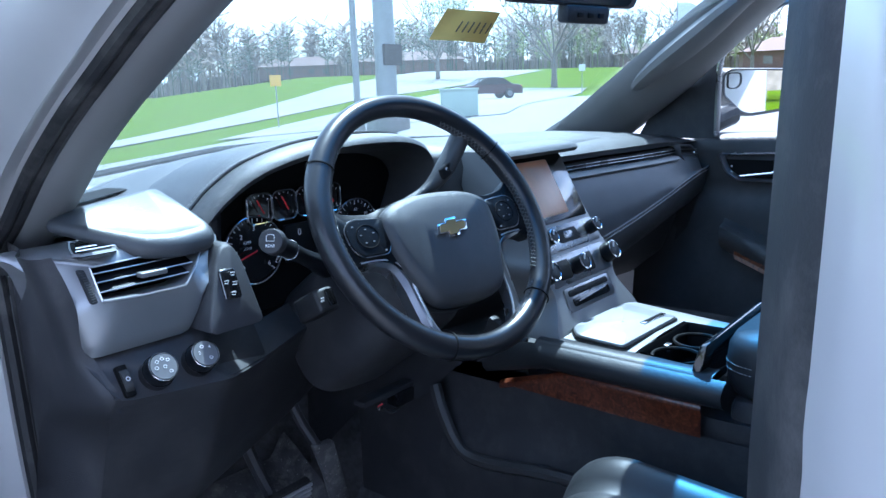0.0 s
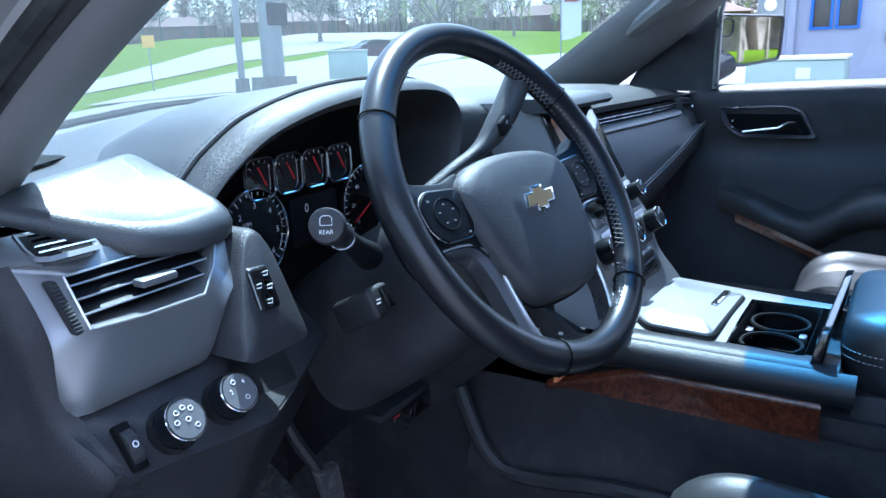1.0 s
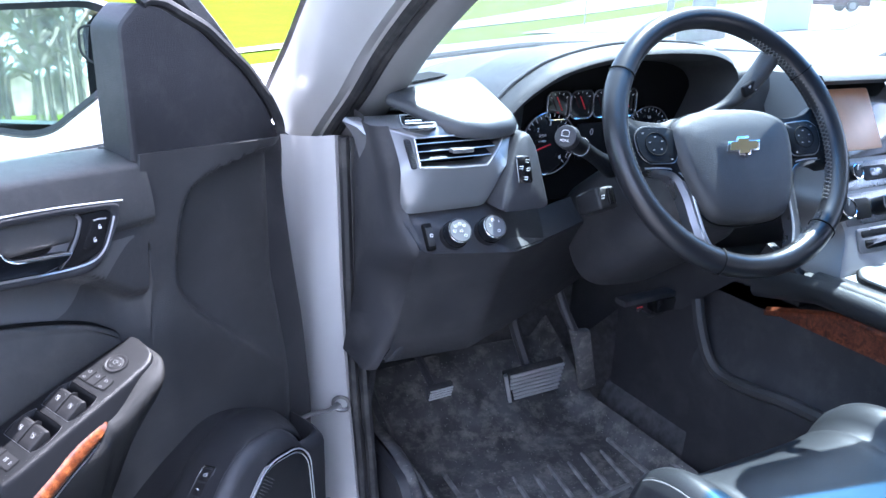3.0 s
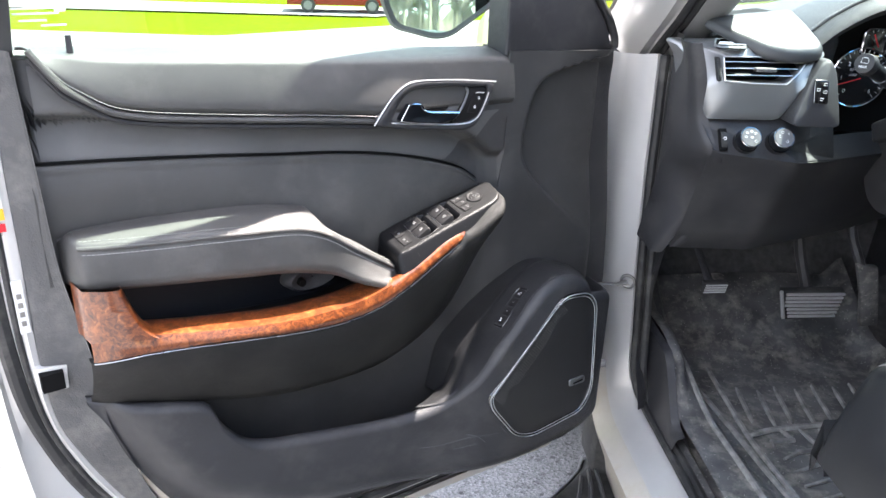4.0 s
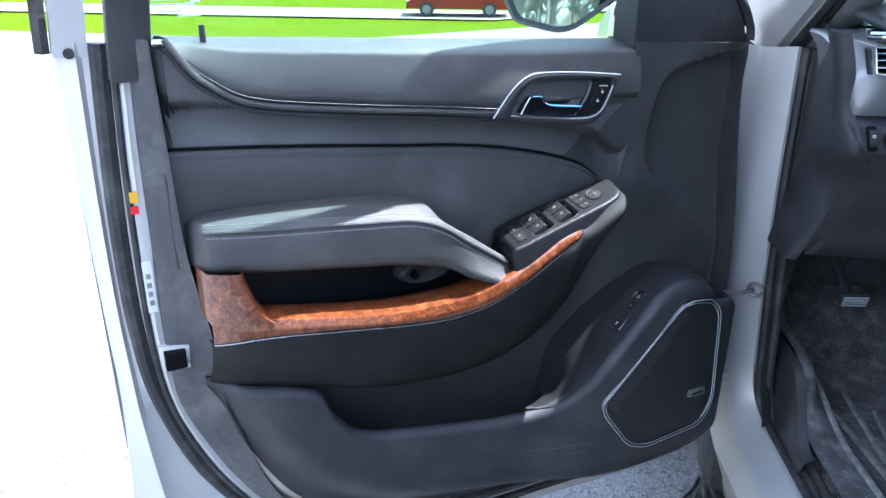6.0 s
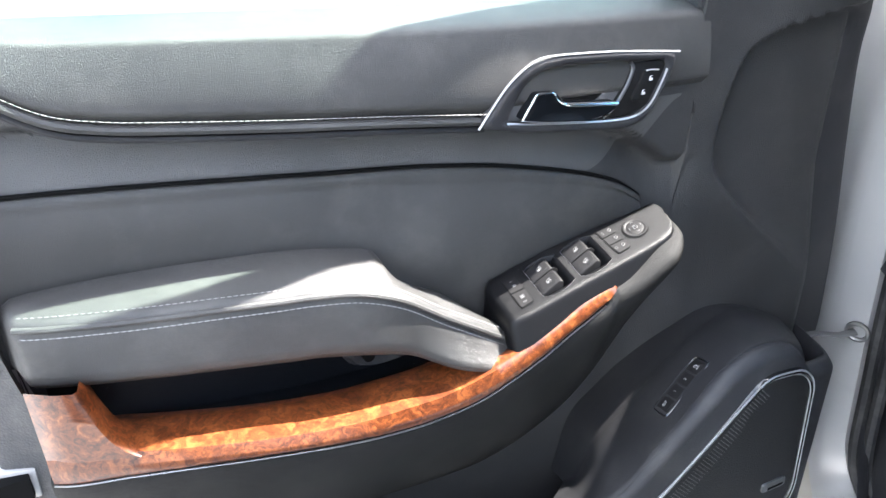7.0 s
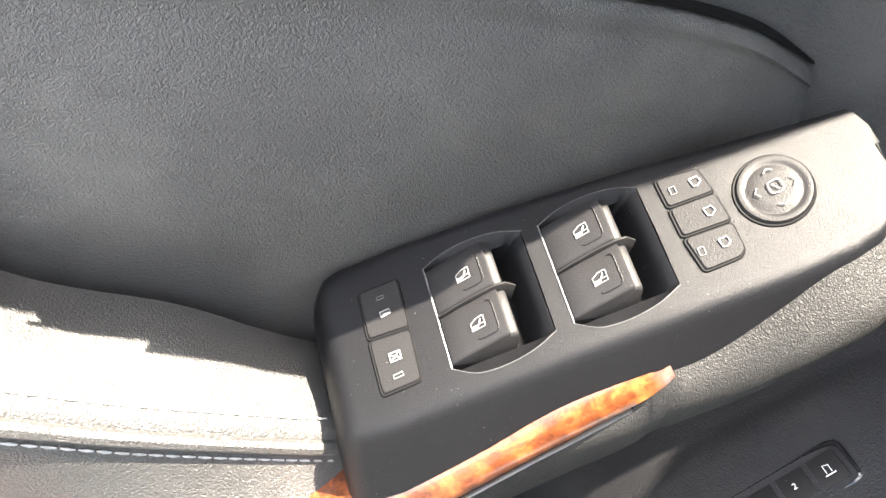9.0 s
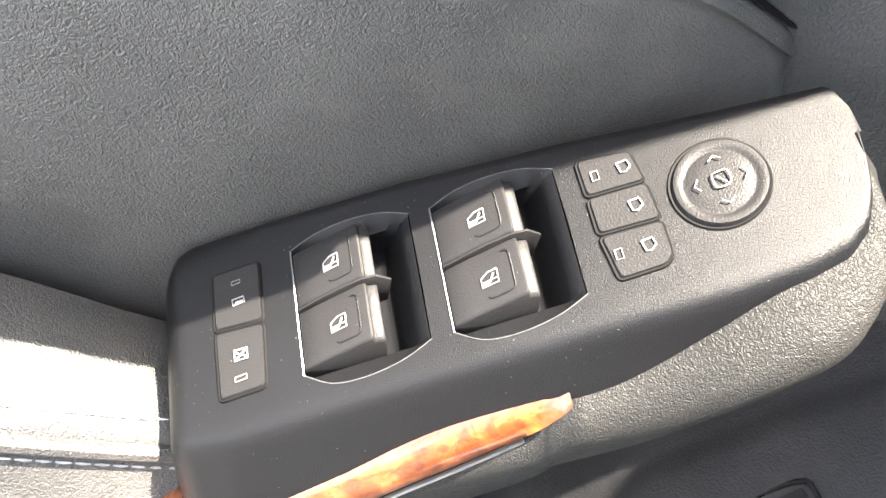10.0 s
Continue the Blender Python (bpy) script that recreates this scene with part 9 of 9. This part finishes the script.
g.box((1.235, 0.95, 0.85), (0.29, 0.44, 0.42))
part("lower_body", g, "plastic", con, "black console body", sharp=60)
hump = spline([(1.052, 0.915, 0.975), (1.046, 0.900, 0.945), (1.044, 0.885, 0.915), (1.042, 0.862, 0.880), (1.040, 0.830, 0.860), (1.040, 0.76, 0.862), (1.040, 0.65, 0.878), (1.040, 0.40, 0.885)], 40)
part("side_rib", Geo().tube(hump, 0.012, 8, flat=1.0), "plastic_soft", con, "moulded rib on the console side")
part("front_cheek", Geo().grid([[(1.08, 0.80, 1.08), (1.06, 0.90, 0.99), (1.05, 0.95, 0.94)], [(1.07, 1.0, 1.08), (1.06, 1.05, 0.99), (1.05, 1.1, 0.9)], [(1.06, 1.3, 1.08), (1.06, 1.3, 0.9), (1.05, 1.3, 0.7)]]), "plastic", con)
arml = thing("console_armrest", "black leather console armrest with grey stitching", "armrest")
al = rounded([(1.098, -0.10), (1.375, -0.10), (1.375, 0.370), (1.345, 0.402), (1.125, 0.402), (1.098, 0.370)], 0.03, 5)
part("lid", Geo().grid([[(1.236 + (x - 1.236) * s, 0.16 + (y - 0.16) * s2, z) for x, y in al] for s, s2, z in ((0.94, 0.97, 1.06), (1.0, 1.0, 1.075), (1.02, 1.01, 1.105), (1.0, 1.0, 1.135), (0.93, 0.97, 1.150), (0.6, 0.7, 1.158), (0.02, 0.02, 1.158))], wrap_v=True), "leather_seat", arml, sharp=70)
stp = [(1.236 + (x - 1.236) * 1.022, 0.16 + (y - 0.16) * 1.012, 1.100) for x, y in al]
part("stitching", stitches(stitches(Geo(), stp), [(x, y, z + 0.010) for x, y, z in stp]), "thread", arml, kind="stuff")
part("box", Geo().box((1.236, 0.14, 0.83), (0.27, 0.50, 0.46)), "plastic", arml, bevel=0.02)


# ---- seats ----
def seat(x0, x1, yf, zt, name, label):
    t = thing(name, label, "car seat", group="front seats")
    xm, w = (x0 + x1) / 2, (x1 - x0) / 2
    rows = []
    for y in np.linspace(yf, yf - 0.52, 34):
        k = (yf - y) / 0.52
        front = math.sqrt(max(0, 1 - max(0, 1 - k / 0.22) ** 2))
        row = []
        for q in np.linspace(-1, 1, 41):
            a = abs(q)
            bolster = 0.034 * math.exp(-((a - 0.74) / 0.17) ** 2)
            edge = 0.13 * max(0, (a - 0.72) / 0.28) ** 2.2
            groove = 0.008 * math.exp(-((a - 0.55) / 0.03) ** 2)
            row.append((xm + q * w * (1 - 0.05 * (1 - front)), y, zt - 0.028 + bolster - edge - groove - 0.10 * (1 - front) - 0.03 * k))
        rows.append([(xm - w * 0.97, y, zt - 0.22)] + row + [(xm + w * 0.97, y, zt - 0.22)])
    g = Geo().grid(rows)
    g.grid([[(p[0], yf + 0.004, p[2]) for p in rows[0]], [(p[0], yf - 0.006, zt - 0.15) for p in rows[0]], [(p[0], yf - 0.04, zt - 0.23) for p in rows[0]]])
    part("cushion", g, "leather_seat", t, "black leather seat cushion", sharp=70)
    for q in (-0.55, 0.55):
        line = [(xm + q * w, r[1][1], zt - 0.034 - 0.10 * (1 - math.sqrt(max(0, 1 - max(0, 1 - (yf - r[1][1]) / 0.52 / 0.22) ** 2))) - 0.03 * (yf - r[1][1]) / 0.52) for r in rows]
        part("seat_stitching", stitches(Geo(), [(x + 0.006 * (1 if q > 0 else -1), y, z + 0.005) for x, y, z in line], 0.006, 0.003, 0.0009), "thread", t, kind="stuff")
    for dx in (-0.003, 0.003):                                  # twin seam along the outer edge
        part("seat_seam", Geo().tube([(p[5][0] + dx, p[5][1], p[5][2] + 0.0006 + 0.2 * dx) for p in rows[2:]], 0.0011, 6), "thread_dark", t)
    rows = []
    for z in np.linspace(0, 0.64, 26):
        k = z / 0.64
        yb = yf - 0.50 - 0.22 * k
        row = []
        for q in np.linspace(-1, 1, 25):
            a = abs(q)
            ww = w * (1 - 0.16 * k ** 2)
            row.append((xm + q * ww, yb + 0.045 * math.exp(-((a - 0.82) / 0.15) ** 2) - 0.09 * max(0, (a - 0.88) / 0.12) ** 2, zt - 0.03 + z - 0.05 * max(0, k - 0.9) * a * 6))
        rows.append(row + [(xm + w * 0.8, yb - 0.13, zt - 0.03 + z), (xm - w * 0.8, yb - 0.13, zt - 0.03 + z)])
    part("backrest", Geo().grid(rows, wrap_v=True, cap=True), "leather_seat", t, sharp=70)
    part("headrest", Geo().box((xm, yf - 0.80, zt + 0.72), (0.26, 0.11, 0.19)), "leather_seat", t, bevel=0.04, segments=4)
    for dx in (-0.06, 0.06):
        part("headrest_post", Geo().cyl((xm + dx, yf - 0.79, zt + 0.58), (xm + dx, yf - 0.80, zt + 0.68), 0.006, 0.006, 10), "chrome", t)
    part("seat_base", Geo().box((xm, yf - 0.30, zt - 0.30), ((x1 - x0) * 0.86, 0.42, 0.20)), "plastic", t, bevel=0.02)
    return t


seat(0.535, 1.035, 0.578, 0.990, "car_seat", "black leather driver's seat with sculpted bolsters")
seat(1.455, 1.955, 0.540, 1.045, "car_seat", "black leather passenger seat in sunlight")

# ---- pedals, floor mat, loose plug ----
ped = thing("brake_pedal", "ribbed rubber brake pedal", "pedal")
part("pad_edge", Geo().tube([(0.716, 1.058, 0.818), (0.742, 1.074, 0.746)], 0.004, 6), "silver_bright", ped)
g = Geo().prism([(0.716, 1.060, 0.818), (0.858, 1.060, 0.821), (0.866, 1.078, 0.750), (0.752, 1.078, 0.738), (0.742, 1.076, 0.748)], (0, 0.014, 0.004))
part("pad", g, "rubber", ped, bevel=0.004)
for k in range(7):
    z = 0.750 + 0.010 * k
    y = 1.0745 - 0.0025 * k
    part("rib", Geo().tube([(0.752 - 0.004 * k if k < 3 else 0.742 - 0.002 * k, y, z), (0.858, y - 0.001, z + 0.002)], 0.0034, 6), "silver_bright", ped)
part("arm", Geo().tube([(0.79, 1.085, 0.80), (0.77, 1.11, 0.88), (0.76, 1.16, 1.0)], 0.012, 8), "plastic", ped)
gas = thing("accelerator_pedal", "narrow black accelerator pedal", "pedal")
part("pad", Geo().prism([(0.868, 1.055, 0.880), (0.915, 1.052, 0.876), (0.952, 1.075, 0.790), (0.974, 1.085, 0.720), (0.932, 1.085, 0.717), (0.905, 1.072, 0.800)], (0, 0.016, 0.004)), "mat", gas, bevel=0.005)
part("arm", Geo().tube([(0.885, 1.065, 0.87), (0.87, 1.09, 0.92), (0.87, 1.15, 1.0)], 0.010, 8), "plastic", gas)
pk = thing("parking_brake_pedal", "small ribbed parking brake pedal", "pedal")
part("pad", Geo().prism([(0.508, 0.985, 0.872), (0.560, 0.985, 0.874), (0.562, 0.995, 0.846), (0.514, 0.995, 0.842)], (0, 0.012, 0.003)), "rubber", pk, bevel=0.003)
for k in range(4):
    part("rib", Geo().tube([(0.514, 0.9905 - 0.002 * k, 0.849 + 0.006 * k), (0.558, 0.9905 - 0.002 * k, 0.850 + 0.006 * k)], 0.0018, 5), "silver_bright", pk)
part("arm", Geo().tube([(0.530, 1.0, 0.862), (0.535, 1.04, 0.87), (0.54, 1.12, 0.90)], 0.008, 8), "plastic", pk)
mat_ = thing("floor_mat", "worn ribbed rubber floor mat dusty with dried mud", "floor mat")


def mat_z(x, y):
    z = 0.590 + 0.20 * smooth((y - 1.13) / 0.30) * 0.75
    z += (0.022 + 0.045 * smooth((y - 0.85) / 0.2)) * smooth((0.560 - x + 0.05 * smooth((0.8 - y) / 0.3)) / 0.035) + 0.05 * smooth((x - 0.98) / 0.05)
    z += 0.075 * smooth((0.515 - x) / 0.03) * smooth((y - 0.90) / 0.10)      # flap standing up along the kick panel
    return z + 0.006 * math.sin(9 * x + 5 * y)


g = Geo().grid([[(x, y, mat_z(x, y)) for y in np.linspace(0.30, 1.36, 54)] for x in np.linspace(0.462, 1.030, 52)])
tray = part("tray", g, "mat", mat_, sharp=60)
def mat_rib(name, pts, r=0.0052):
    part(name, Geo().tube([(x, y, mat_z(x, y) + 0.003) for x, y in pts], [r * 0.5] + [r] * (len(pts) - 2) + [r * 0.5], 6, flat=1.1), "mat_rib", tray)


for k in range(8):                                              # straight ribs under the heel
    x = 0.640 + 0.043 * k
    mat_rib("heel_rib", [(x + 0.012 - 0.02 * q, 1.040 - 0.13 * q - 0.012 * (k % 2)) for q in np.linspace(0, 1, 6)])
mat_rib("cross_ridge", [tuple(p) for p in spline([(0.600, 0.862), (0.660, 0.885), (0.760, 0.900), (0.940, 0.912)], 16)], 0.0060)
for k in range(9):                                              # nested chevrons
    ax, ay = 0.690 + 0.042 * k, 0.852 - 0.030 * k
    mat_rib("chevron_rib", [(ax - 0.012, 0.890), (ax - 0.006, (0.890 + ay) / 2), (ax, ay), (ax - 0.05, ay - 0.008), (0.640, ay - 0.022 - 0.01 * k)])
for p in ([(0.560, 1.05), (0.575, 0.9), (0.585, 0.75), (0.60, 0.6), (0.61, 0.45)], [(0.618, 1.12), (0.608, 0.97), (0.600, 0.83), (0.610, 0.6)], [(0.99, 1.05), (0.985, 0.8), (0.98, 0.5)], [(0.53, 1.15), (0.52, 1.0), (0.525, 0.8), (0.53, 0.5)]):
    q = spline(p, 20)
    part("long_rib", Geo().tube([(x, y, mat_z(x, y) + 0.003) for x, y in q], 0.006, 6, flat=0.9), "mat_rib", tray)
crumbs, rng = Geo(), random.Random(5)
for _ in range(260):
    x, y = rng.uniform(0.52, 1.0), rng.uniform(0.5, 1.2)
    s = rng.uniform(0.0008, 0.0028)
    crumbs.box((x, y, mat_z(x, y) + s * 0.4), (s * 1.5, s, s), Matrix.Rotation(rng.uniform(0, 3), 3, "Z"))
part("grit", crumbs, "concrete", None, "scattered pale grit and crumbs on the mat", kind="stuff", category="dirt")
plug = thing("diagnostic_plug", "black plug and cable hanging under the dashboard", "plug")
part("socket", Geo().box((1.03, 0.985, 0.945), (0.050, 0.03, 0.028)), "gloss", plug, bevel=0.004)
part("bracket", Geo().box((1.0, 0.990, 0.962), (0.15, 0.03, 0.012)), "plastic", plug, bevel=0.003)
part("cable", Geo().tube(spline([(0.965, 0.980, 0.945), (0.985, 0.975, 0.930), (1.01, 0.98, 0.925), (1.06, 0.985, 0.935), (1.09, 1.0, 0.96)], 24), 0.004, 6), "rubber", plug)
part("wire_tip", Geo().box((0.966, 0.978, 0.945), (0.010, 0.006, 0.008)), "chrome", plug, bevel=0.001)
part("red_wire", Geo().tube([(0.960, 0.978, 0.948), (0.972, 0.976, 0.950)], 0.0015, 5), "red", plug)
